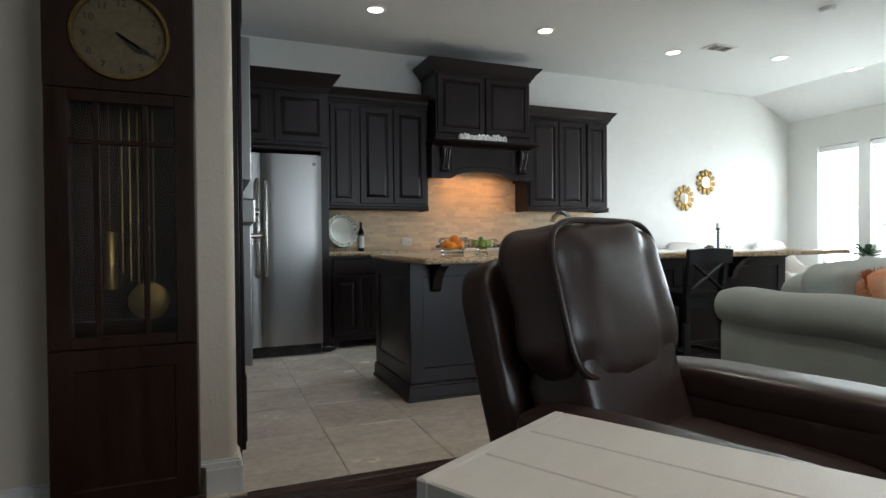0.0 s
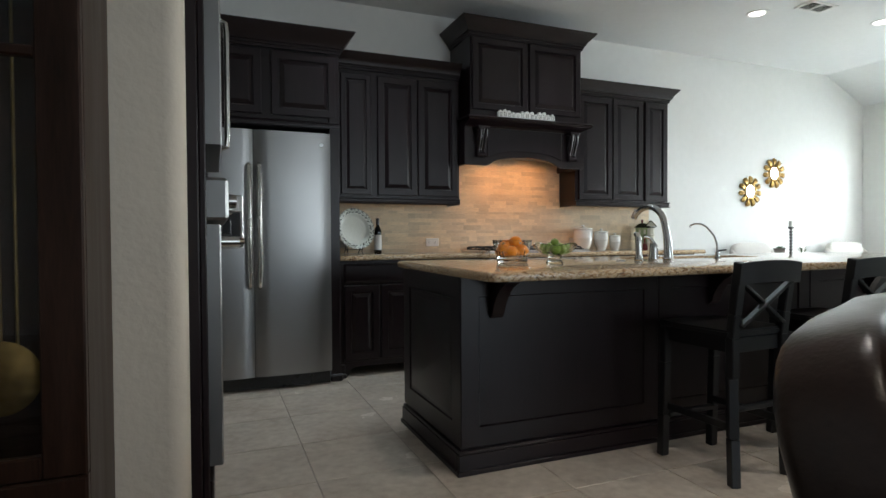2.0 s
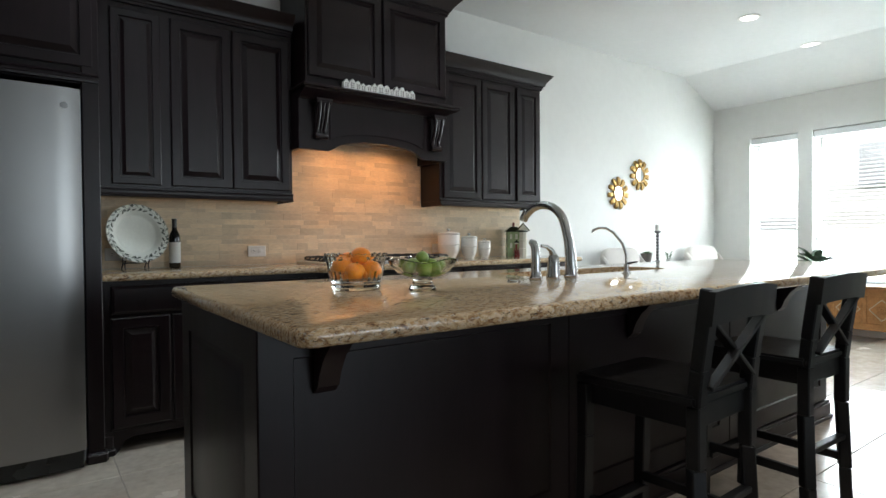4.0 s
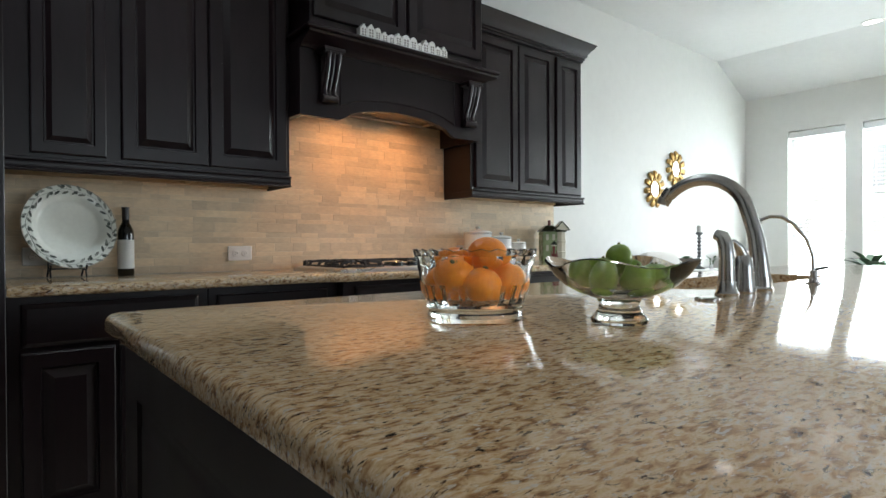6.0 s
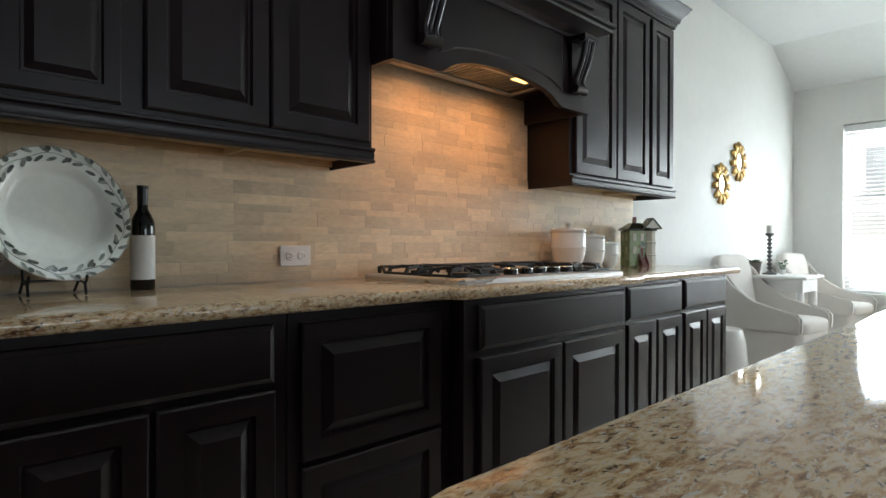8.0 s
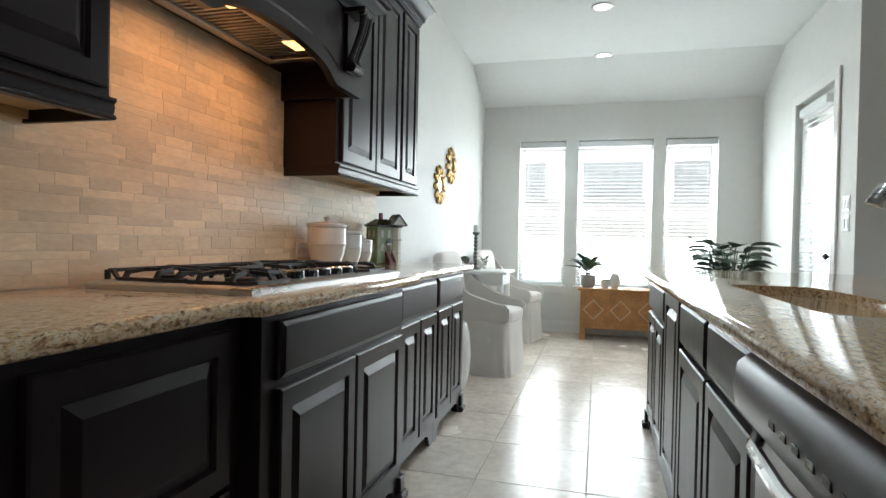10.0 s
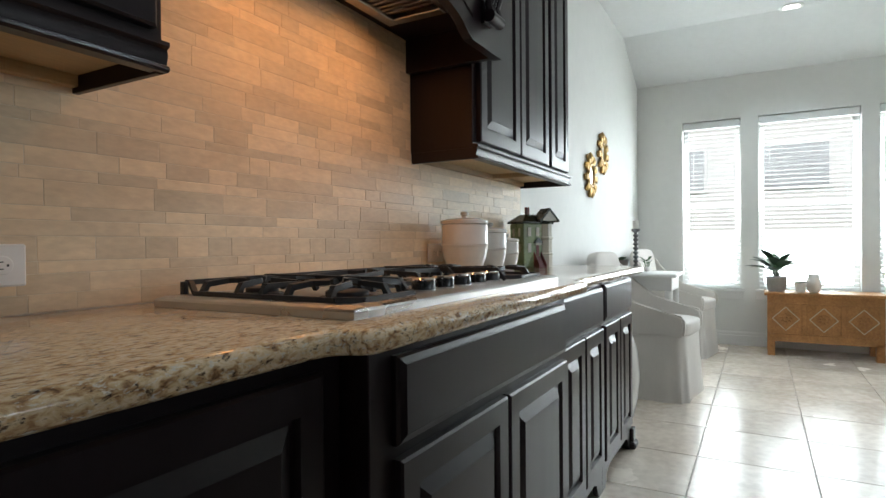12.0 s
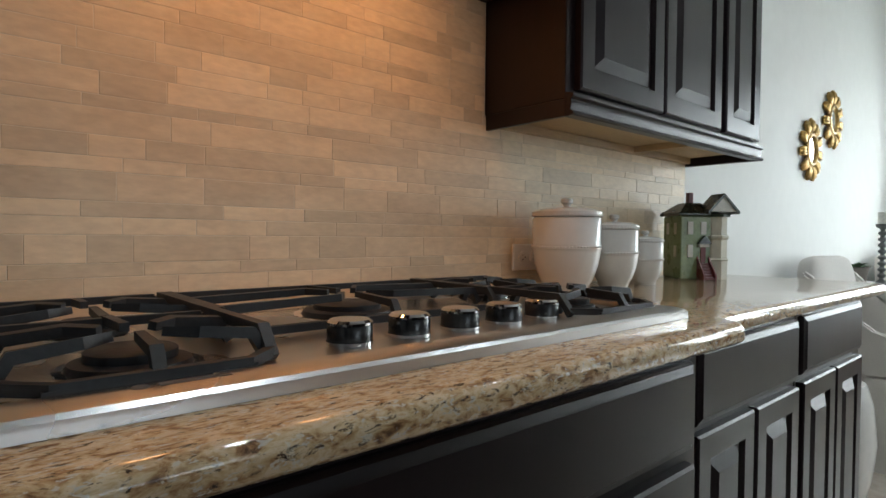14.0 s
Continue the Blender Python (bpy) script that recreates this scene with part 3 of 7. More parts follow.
def slab_top(outline, z0, z1, holes=()):
    """A stone slab with a rounded nose from an outline, counter-clockwise."""
    n = len(outline)

    def inset(d):
        res = []
        for i in range(n):
            p0, p1, p2 = (Vector(outline[j % n]) for j in (i - 1, i, i + 1))
            a, b = (p1 - p0).normalized(), (p2 - p1).normalized()
            na, nb = Vector((-a.y, a.x)), Vector((-b.y, b.x))
            k = (na + nb)
            k = k / max(0.3, k.length_squared / 2)
            res.append(p1 + k * d)
        return res
    h = z1 - z0
    prof = [(0.006, z0), (0.0, z0 + 0.006)] + [(0.016 * (1 - math.cos(a)), z1 - 0.016 + 0.016 * math.sin(a)) for a in (0.0, 0.4, 0.8, 1.2, 1.57)]
    bm = B()
    loops = [[bm.verts.new((p.x, p.y, z)) for p in inset(d)] for d, z in prof]
    for p, q in zip(loops, loops[1:]):
        for k in range(n):
            bm.faces.new([p[k], p[(k + 1) % n], q[(k + 1) % n], q[k]])
    bm.faces.new(loops[0][::-1])
    if not holes:
        bm.faces.new(loops[-1])
    else:
        bmesh.ops.recalc_face_normals(bm, faces=bm.faces)
        hv = []
        for hole in holes:
            top = [bm.verts.new((x, y, z1)) for x, y in hole]
            low = [bm.verts.new((x, y, z0)) for x, y in hole]
            m = len(hole)
            for k in range(m):
                bm.faces.new([top[k], top[(k + 1) % m], low[(k + 1) % m], low[k]])
            hv.append(top)
        edges = [bm.edges.get((l[k], l[(k + 1) % len(l)])) for l in [loops[-1]] + hv for k in range(len(l))]
        bmesh.ops.triangle_fill(bm, use_beauty=True, use_dissolve=False, edges=edges)
    return bm


def arc(cx, cy, r, a0, a1, k=5):
    return [(cx + r * math.cos(radians(a0 + (a1 - a0) * i / k)), cy + r * math.sin(radians(a0 + (a1 - a0) * i / k))) for i in range(k + 1)]


edge = [(1.105, 5.352), (2.19, 5.352), (2.212, 5.348), (2.225, 5.338)] + arc(2.268, 5.336, 0.038, 185, 270, 5) + arc(3.36, 5.336, 0.038, 270, 350, 5) + [(3.41, 5.347), (3.43, 5.352)] + arc(4.655, 5.387, 0.035, 270, 360, 4) + [(4.69, WY - 0.003), (1.105, WY - 0.003)]
ct = solid("worktop", slab_top(edge, 0.878, 0.914), GRAN, "polished brown and cream granite worktop on the wall cabinets", "countertop", angle=50)

# upper cabinets
RAIL = [(0.0, 0.0), (0.01, 0.0), (0.014, 0.004), (0.012, 0.01), (0.005, 0.013), (0.009, 0.028), (0.007, 0.038), (0.014, 0.043), (0.014, 0.05), (0.0, 0.054)]
PLY = mat("maple_ply_underside", (0.5, 0.36, 0.2), 0.6, vary=0.08, scale=3, fine=30, stretch=(1, 8, 8))


def wall_unit(label, x0, x1, yf, z0, z1, doors, crown_h, crown_out, ends=(True, True), under=True):
    u = thing("wall_cabinet", label, "cabinet", ((x0 + x1) / 2, WY, z0), group="wall cabinets")
    part("body", box(x0, x1, yf + 0.02, WY - 0.002, z0 + 0.04, z1, 0.002), CAB, u)
    bm = moulding(B(), x0 + 0.001, x1 - 0.001, yf + 0.012, WY - 0.003, [(o, z0 + z) for o, z in RAIL], -1, *ends)
    bm.normal_update()
    bmesh.ops.delete(bm, geom=[f for f in bm.faces if abs(f.normal.z) > 0.9 and len(f.verts) == 4 and f.calc_area() > 0.2], context="FACES_ONLY")
    part("light_rail", bm, CAB, u)
    if under:
        part("underside", box(x0 + 0.012, x1 - 0.012, yf + 0.035, WY - 0.004, z0 + 0.032, z0 + 0.039, 0), PLY, u, "bare maple plywood underside")
        bb = B()
        for bx in (x0 + (x1 - x0) * 0.62,):
            cbox(bb, bx, bx + 0.02, yf + 0.035, WY - 0.004, z0 + 0.012, z0 + 0.032, 0.001)
        cbox(bb, x0 + 0.012, x1 - 0.012, WY - 0.03, WY - 0.004, z0 + 0.01, z0 + 0.032, 0.001)
        part("batten", bb, PLY, u, "bare maple batten")
        part("face_frame", box(x0 + 0.013, x1 - 0.013, yf + 0.0125, yf + 0.034, z0 + 0.002, z0 + 0.04, 0.001), CAB, u)
        for sx in (x0, x1 - 0.012):
            part("side_skirt", box(sx, sx + 0.012, yf + 0.02, WY - 0.003, z0, z0 + 0.04, 0.001), CAB, u)
    for a, b, c, d in doors:
        door_front(u, a, b, c, d, yf, -1, CAB)
    part("crown_moulding", moulding(B(), x0, x1, yf + 0.018, WY - 0.003, crown_profile(z1, crown_h, crown_out), -1, *ends), CAB, u)
    return u


wall_unit("dark espresso wall cabinet with three raised-panel doors and a crown", 1.105, 2.22, 5.695, 1.325, 2.395,
          [(1.19, 1.438, 1.395, 2.36), (1.492, 1.832, 1.395, 2.36), (1.84, 2.2, 1.395, 2.36)], 0.125, 0.085, (False, False))
wall_unit("dark espresso wall cabinet with three raised-panel doors and a crown", 3.413, 4.535, 5.695, 1.336, 2.395,
          [(3.447, 3.832, 1.4, 2.375), (3.842, 4.2, 1.4, 2.375), (4.235, 4.513, 1.4, 2.375)], 0.125, 0.085, (False, True))

# range hood with mantel shelf, corbels and cabinet over it
hood = thing("range_hood", "dark espresso wooden mantel range hood with carved corbels", "range hood", (2.805, WY, 1.66))
HX0, HX1, HY = 2.222, 3.408, 5.6
bm = B()
arch = [(HX0, 1.665), (2.43, 1.665), (2.45, 1.672)] + [(2.81 - 0.34 * math.cos(a), 1.672 + 0.075 * math.sin(a)) for a in [math.pi * k / 16 for k in range(1, 16)]] + [(3.17, 1.672), (3.19, 1.665), (HX1, 1.665), (HX1, 2.02), (HX0, 2.02)]
quadbox(bm, [(x, HY, z) for x, z in arch], (0, 1, 0), 0.03)
part("arched_front", bm, CAB, hood, angle=25)
bm = B()
inner = [(2.44, 1.74)] + [(2.81 - 0.34 * math.cos(a), 1.74 + 0.06 * math.sin(a)) for a in [math.pi * k / 14 for k in range(1, 14)]] + [(3.18, 1.74), (3.18, 1.985), (2.44, 1.985)]
out2 = [(x + (0.008 if x > 2.81 else -0.008), z + (0.008 if z > 1.9 else -0.008)) for x, z in inner]
a = [bm.verts.new((x, HY - 0.0005, z)) for x, z in out2]
b = [bm.verts.new((x, HY - 0.005, z)) for x, z in inner]
for k in range(len(a)):
    j = (k + 1) % len(a)
    bm.faces.new([a[k], a[j], b[j], b[k]])
bm.faces.new(b)
part("front_panel", bm, CAB, hood, angle=25)
for x0, x1 in ((HX0, HX0 + 0.03), (HX1 - 0.03, HX1)):
    part("side_panel", box(x0, x1, HY + 0.031, WY - 0.003, 1.668, 2.02, 0.002), CAB, hood)
part("shelf", box(HX0 - 0.02, HX1 + 0.03, 5.47, WY - 0.004, 2.045, 2.062, 0.005), CAB, hood)
prof = [(0.0, 1.985), (0.012, 1.985), (0.016, 1.995), (0.022, 2.0), (0.04, 2.008), (0.06, 2.02), (0.085, 2.03), (0.1, 2.034), (0.105, 2.044)]
part("shelf_moulding", moulding(B(), HX0 + 0.001, HX1 - 0.06, HY - 0.001, WY - 0.005, prof, -1, False, True), CAB, hood)
STEELD = mat("hood_insert_steel", (0.45, 0.43, 0.4), 0.35, metal=1.0, vary=0.05)
bm = B()
cbox(bm, HX0 + 0.03, HX1 - 0.03, HY + 0.03, WY - 0.004, 1.79, 1.8, 0)
part("hood_liner", bm, CAB, hood)
bm = B()
for a, b, c, d in ((2.42, 3.2, 5.66, 5.7), (2.42, 3.2, 5.88, 5.92), (2.42, 2.46, 5.7, 5.88), (3.16, 3.2, 5.7, 5.88)):
    cbox(bm, a, b, c, d, 1.77, 1.79, 0.003)
part("insert_frame", bm, STEELD, hood, "brushed steel blower insert")
for k in range(26):
    part("baffle_slat", box(2.47 + k * 0.026, 2.482 + k * 0.026, 5.7, 5.88, 1.779, 1.785, 0), STEELD, hood)
for hx in (2.62, 3.02):
    part("hood_lamp", box(hx - 0.05, hx + 0.05, 5.67, 5.72, 1.768, 1.772, 0.001), WARM, hood, "warm lit lamp lens")
    area_lamp("hood_light", (hx, 5.72, 1.764), (hx, 5.86, 1.2), 0.1, 0.08, 1.05, (1.0, 0.42, 0.13), 150)
hc = thing("hood_cabinet", "dark espresso two-door cabinet with a tall crown above the hood", "cabinet", (2.805, WY, 2.062))
part("body", box(2.25, 3.36, 5.55, WY - 0.004, 2.063, 2.74, 0.002), CAB, hc)
door_front(hc, 2.265, 2.795, 2.125, 2.73, 5.53, -1, CAB)
door_front(hc, 2.815, 3.345, 2.125, 2.73, 5.53, -1, CAB)
part("crown_moulding", moulding(B(), 2.25, 3.36, 5.548, WY - 0.004, crown_profile(2.735, 0.135, 0.105), -1), CAB, hc)


def corbel(x):
    """A carved scroll bracket on the hood front, bulging at the top and curling at the foot."""
    bm = B()
    n = 14
    for s in (-0.027, 0.0, 0.027):
        pts, rad = [], []
        for k in range(n + 1):
            u = k / n
            z = 1.965 - u * 0.225
            y = HY - 0.012 - 0.068 * (math.cos(u * math.pi * 0.5) ** 1.4) - 0.022 * math.exp(-((u - 0.93) / 0.09) ** 2)
            pts.append((x + s * (1 - 0.12 * u), y, z))
            rad.append((0.0165 if s else 0.0125) * (1 - 0.25 * math.sin(math.pi * u)))
        tube(bm, pts, rad, 8)
    for u, w in ((0.0, 0.05), (0.96, 0.042)):
        z = 1.965 - u * 0.225
        y = HY - 0.012 - 0.068 * (math.cos(u * math.pi * 0.5) ** 1.4) - 0.022 * (1 if u > 0.5 else 0)
        tube(bm, [(x - w, y, z), (x + w, y, z)], 0.02 if u > 0.5 else 0.015, 12)
    cbox(bm, x - 0.056, x + 0.056, HY - 0.098, HY - 0.001, 1.965, 1.984, 0.003)
    cbox(bm, x - 0.03, x + 0.03, HY - 0.012, HY - 0.001, 1.735, 1.966, 0.002)
    part("corbel", bm, CAB, hood, "carved scroll corbel")


corbel(2.36)
corbel(3.275)

# refrigerator in its tall surround
sur = thing("fridge_surround", "dark espresso tall refrigerator surround with two doors above and a crown", "cabinet", (0.58, WY, 0))
part("side_panel", box(1.032, 1.103, 5.345, WY - 0.003, 0.0, 2.385, 0.003), CAB, sur)
part("side_panel", box(0.03, 0.09, 5.345, WY - 0.003, 0.0, 2.385, 0.003), CAB, sur)
part("bracket_foot", box(1.022, 1.115, 5.315, 5.4, 0.0, 0.05, 0.01), CAB, sur)
part("top_box", box(0.091, 1.031, 5.365, WY - 0.003, 1.835, 2.385, 0.002), CAB, sur)
door_front(sur, 0.125, 0.565, 1.915, 2.36, 5.343, -1, CAB)
door_front(sur, 0.63, 1.08, 1.915, 2.36, 5.343, -1, CAB)
part("rail_moulding", moulding(B(), 0.091, 1.102, 5.344, 5.364, [(0.0, 1.84), (0.012, 1.84), (0.014, 1.852), (0.006, 1.858), (0.006, 1.868), (0.012, 1.874), (0.0, 1.885)], -1, False, False), CAB, sur)
part("crown_moulding", moulding(B(), 0.03, 1.103, 5.344, WY - 0.003, crown_profile(2.375, 0.15, 0.105), -1, False, True), CAB, sur)

FR = thing("refrigerator", "stainless steel side-by-side refrigerator with an ice and water dispenser", "refrigerator", (0.56, 5.3, 0))
part("case", box(0.11, 1.02, 5.3, 5.95, 0.03, 1.79, 0.005), mat("grey_fridge_case", (0.08, 0.08, 0.085), 0.5, vary=0.05), FR)
part("kick_grille", box(0.12, 1.01, 5.275, 5.299, 0.012, 0.095, 0.003), BLACK, FR)


def bowed_door(x0, x1, z0, z1, y, depth, bow):
    bm = B()
    n = 10
    fr, bk = [], []
    for k in range(n + 1):
        u = k / n
        x = x0 + (x1 - x0) * u
        edge_r = min(u, 1 - u) * (x1 - x0)
        rnd = 0.012 * (1 - min(1, edge_r / 0.014)) ** 2
        yy = y - bow * (1 - (2 * u - 1) ** 2) + rnd
        fr.append([bm.verts.new((x, yy, z0)), bm.verts.new((x, yy, z1))])
        bk.append([bm.verts.new((x, y + depth, z0)), bm.verts.new((x, y + depth, z1))])
    for k in range(n):
        bm.faces.new([fr[k][0], fr[k + 1][0], fr[k + 1][1], fr[k][1]])
        bm.faces.new([bk[k][0], bk[k][1], bk[k + 1][1], bk[k + 1][0]])
        bm.faces.new([fr[k][1], fr[k + 1][1], bk[k + 1][1], bk[k][1]])
        bm.faces.new([fr[k][0], bk[k][0], bk[k + 1][0], fr[k + 1][0]])
    for k in (0, n):
        bm.faces.new([fr[k][0], fr[k][1], bk[k][1], bk[k][0]])
    return bm


fz = part("freezer_door", bowed_door(0.112, 0.497, 0.1, 1.783, 5.245, 0.05, 0.006), STEEL, FR)
rd = part("fridge_door", bowed_door(0.503, 1.02, 0.1, 1.783, 5.245, 0.05, 0.006), STEEL, FR)
for x, par in ((0.468, fz), (0.532, rd)):
    bm = B()
    tube(bm, [(x, 5.232, 1.55), (x, 5.195, 1.535), (x, 5.182, 1.48), (x, 5.178, 1.13), (x, 5.182, 0.78), (x, 5.195, 0.725), (x, 5.232, 0.71)], [0.012, 0.014, 0.015, 0.016, 0.015, 0.014, 0.012], 12)
    part("handle", bm, STEELH, par, "curved brushed steel handle")
bm = B()
cbox(bm, 0.212, 0.43, 5.229, 5.246, 1.225, 1.335, 0.006)
part("dispenser_panel", bm, STEELH, fz)
bm = B()
for a, b, c, d in ((0.212, 0.23, 0.98, 1.225), (0.412, 0.43, 0.98, 1.225), (0.23, 0.412, 0.98, 1.0)):
    cbox(bm, a, b, 5.229, 5.246, c, d, 0.004)
part("dispenser_frame", bm, STEELH, fz)
part("dispenser_cavity", box(0.231, 0.411, 5.236, 5.239, 1.0, 1.224, 0), BLACK, fz)
part("dispenser_spout", box(0.295, 0.355, 5.222, 5.236, 1.08, 1.17, 0.006), BLACK, fz)
part("display", box(0.275, 0.36, 5.226, 5.229, 1.275, 1.315, 0.001), BLACK, fz)
bm = lathe(B(), [(0, 0), (0.015, 0), (0.015, 0.004), (0, 0.004)], 18)
bmesh.ops.transform(bm, matrix=Matrix.Translation((0.955, 5.242, 1.7)) @ Matrix.Rotation(radians(90), 4, "X"), verts=bm.verts)
part("badge", bm, CHROME, rd)
part("sticker", box(0.16, 0.235, 5.2395, 5.2405, 1.695, 1.735, 0), BLACK, fz)

# ---------------- island ----------------
isl = thing("island", "dark espresso kitchen island with panelled sides", "kitchen island", (2.9, 3.9, 0))
IX0, IX1, IY0, IY1 = 1.245, 4.62, 3.48, 4.285
part("body", box(IX0 + 0.012, IX1 - 0.012, IY0 + 0.012, IY1 - 0.003, 0.0, 0.876, 0.002), CAB, isl)
for x0, x1 in ((IX0, 2.35), (2.352, 3.48), (3.482, IX1)):
    part("back_panel", rings_panel(B(), x0, x1, 0.11, 0.874, IY0, -1, [(0.0, -0.004), (0.004, 0), (0.09, 0), (0.095, -0.008), (0.11, -0.008)], 0.011), CAB, isl, angle=20)


def turned(bm, m):
    bmesh.ops.transform(bm, matrix=m, verts=bm.verts)
    return bm


endm = Matrix(((0, 1, 0, IX0 - IY0), (1, 0, 0, 0), (0, 0, 1, 0), (0, 0, 0, 1)))
bm = rings_panel(B(), IY0 + 0.002, IY1 - 0.002, 0.11, 0.874, IY0, -1, [(0.0, -0.004), (0.004, 0), (0.1, 0), (0.105, -0.007), (0.118, -0.007), (0.14, 0.001)], 0.011)
part("end_panel", turned(bm, endm), CAB, isl, angle=20)
bm = rings_panel(B(), IY0 + 0.002, IY1 - 0.002, 0.11, 0.874, IY0, -1, [(0.0, -0.004), (0.004, 0), (0.1, 0), (0.105, -0.007), (0.118, -0.007), (0.14, 0.001)], 0.011)
part("end_panel", turned(bm, Matrix(((0, -1, 0, IX1 + IY0), (1, 0, 0, 0), (0, 0, 1, 0), (0, 0, 0, 1)))), CAB, isl, angle=20)
bm = B()
for o, z0, z1 in ((0.016, 0.0, 0.09), (0.01, 0.09, 0.105), (0.026, 0.0, 0.022)):
    cbox(bm, IX0 - o, IX1 + o, IY0 - o, IY0 + 0.01, z0, z1, 0.003)
    cbox(bm, IX0 - o, IX0 + 0.01, IY0 + 0.01, IY1 - 0.01, z0, z1, 0.003)
    cbox(bm, IX1 - 0.01, IX1 + o, IY0 + 0.01, IY1 - 0.01, z0, z1, 0.003)
part("base_moulding", bm, CAB, isl)
footed_plinth(isl, IX0 + 0.2, IX1, IY1 + 0.004, 1, CAB, False, True)
FY = 4.307
for kind, a, b, c, d in [("drawer_front", 3.79, 4.5, 0.712, 0.862), ("door", 3.79, 4.14, 0.125, 0.695), ("door", 4.15, 4.5, 0.125, 0.695),
                         ("door", 3.31, 3.74, 0.125, 0.862), ("drawer_front", 2.8, 3.285, 0.712, 0.862), ("door", 2.8, 3.285, 0.125, 0.695),
                         ("drawer_front", 2.325, 2.775, 0.712, 0.862), ("door", 2.325, 2.775, 0.125, 0.695)]:
    door_front(isl, a, b, c, d, FY, 1, CAB, kind, SLAB if kind == "drawer_front" else None)


def bracket(x=None, y=None):
    """A curved support bracket under the overhang."""
    bm = B()
    prof = [(0.0, 0.876), (0.17, 0.876), (0.17, 0.856), (0.14, 0.846), (0.1, 0.822), (0.062, 0.785), (0.037, 0.745), (0.022, 0.705), (0.0, 0.685)]
    if x is not None:
        quadbox(bm, [(x - 0.03, IY0 - o, z) for o, z in prof], (1, 0, 0), 0.06)
    else:
        quadbox(bm, [(IX1 + o, y - 0.03, z) for o, z in prof], (0, 1, 0), 0.06)
    part("support_bracket", bm, CAB, isl, angle=25)


for x in (1.42, 2.72, 4.0):
    bracket(x=x)
for y in (3.6, 4.15):
    bracket(y=y)
out = arc(1.236, 3.136, 0.036, 180, 270, 4) + arc(4.84, 3.16, 0.06, 270, 360, 4) + arc(4.85, 4.297, 0.045, 0, 90, 4) + arc(1.26, 4.297, 0.045, 90, 180, 4)
sink_hole = arc(2.62, 3.9, 0.09, 180, 270, 4) + arc(3.44, 3.9, 0.09, 270, 360, 4) + arc(3.44, 4.02, 0.09, 0, 90, 4) + arc(2.62, 4.02, 0.09, 90, 180, 4)
solid("island_worktop", slab_top(out, 0.878, 0.914, [sink_hole]), GRAN, "polished brown and cream granite island worktop with a sink cutout", "countertop", angle=50)
sink = thing("sink", "stainless steel undermount kitchen sink", "sink", (3.03, 3.96, 0.7))
bm = B()
loops = []
for d, z in ((-0.02, 0.877), (0.0, 0.877), (0.006, 0.86), (0.016, 0.74), (0.05, 0.715)):
    loops.append([bm.verts.new((3.03 + (x - 3.03) * (1 - d / 0.5), 3.96 + (y - 3.96) * (1 - d / 0.21), z)) for x, y in sink_hole])
for p, q_ in zip(loops, loops[1:]):
    for k in range(len(p)):
        bm.faces.new([p[k], p[(k + 1) % len(p)], q_[(k + 1) % len(p)], q_[k]])
bm.faces.new(loops[-1])
part("basin", bm, STEELH, sink, angle=50)
part("drain", lathe(B(), [(0.0, 0.717), (0.03, 0.717), (0.045, 0.72), (0.045, 0.716)], 20, (3.03, 3.97, 0)), CHROME, sink)

# dishwasher in the island
dw = thing("dishwasher", "stainless dishwasher with a curved control panel and pocket handle", "dishwasher", (1.965, FY, 0))
part("door", box(1.668, 2.262, 4.302, 4.325, 0.11, 0.745, 0.006), STEEL, dw)
bm = B()
sec = [(4.302, 0.75), (4.345, 0.752), (4.36, 0.77), (4.365, 0.81), (4.358, 0.85), (4.338, 0.868), (4.302, 0.87)]
quadbox(bm, [(1.668, y, z) for y, z in sec], (1, 0, 0), 0.594)
cp = part("control_panel", bm, mat("grey_control_panel", (0.2, 0.2, 0.21), 0.35, metal=0.4, vary=0.05), dw, angle=60)
for k in range(6):
    part("button", box(1.76 + k * 0.05, 1.785 + k * 0.05, 4.361, 4.3665, 0.8, 0.812, 0.001), BLACK, cp)
tube_b = B()
tube(tube_b, [(1.75, 4.34, 0.742), (1.8, 4.36, 0.735), (1.965, 4.366, 0.732), (2.13, 4.36, 0.735), (2.18, 4.34, 0.742)], 0.012, 10)
part("handle", tube_b, CHROME, dw)
part("filler_strip", box(1.6, 1.66, 4.301, 4.318, 0.11, 0.872, 0.002), CAB, dw)
part("filler_strip", box(2.266, 2.318, 4.301, 4.318, 0.11, 0.872, 0.002), CAB, dw)
dw.location.y -= 0.015

# ---------------- wall ovens at the kitchen's left side ----------------
ov = thing("oven_tower", "dark espresso tall cabinet with stainless built-in microwave and oven", "wall oven", (-0.1, 3.1, 0))
part("cabinet", box(-0.45, 0.215, 2.735, 3.5, 0.0, 2.4, 0.003), CAB, ov)
part("stile", box(0.2155, 0.232, 2.74, 2.772, 0.1, 2.38, 0.003), CAB, ov)
part("stile", box(0.2155, 0.232, 3.462, 3.496, 0.1, 2.38, 0.003), CAB, ov)


def xpanel(y0, y1, z0, z1, x, rings=RAISED):
    bm = rings_panel(B(), y0, y1, z0, z1, 0.0, -1, rings)
    return turned(bm, Matrix(((0, -1, 0, x), (1, 0, 0, 0), (0, 0, 1, 0), (0, 0, 0, 1))))


part("door", xpanel(2.785, 3.45, 1.98, 2.36, 0.24), CAB, ov, angle=20)
part("drawer_front", xpanel(2.785, 3.45, 0.12, 0.42, 0.24), CAB, ov, angle=20)


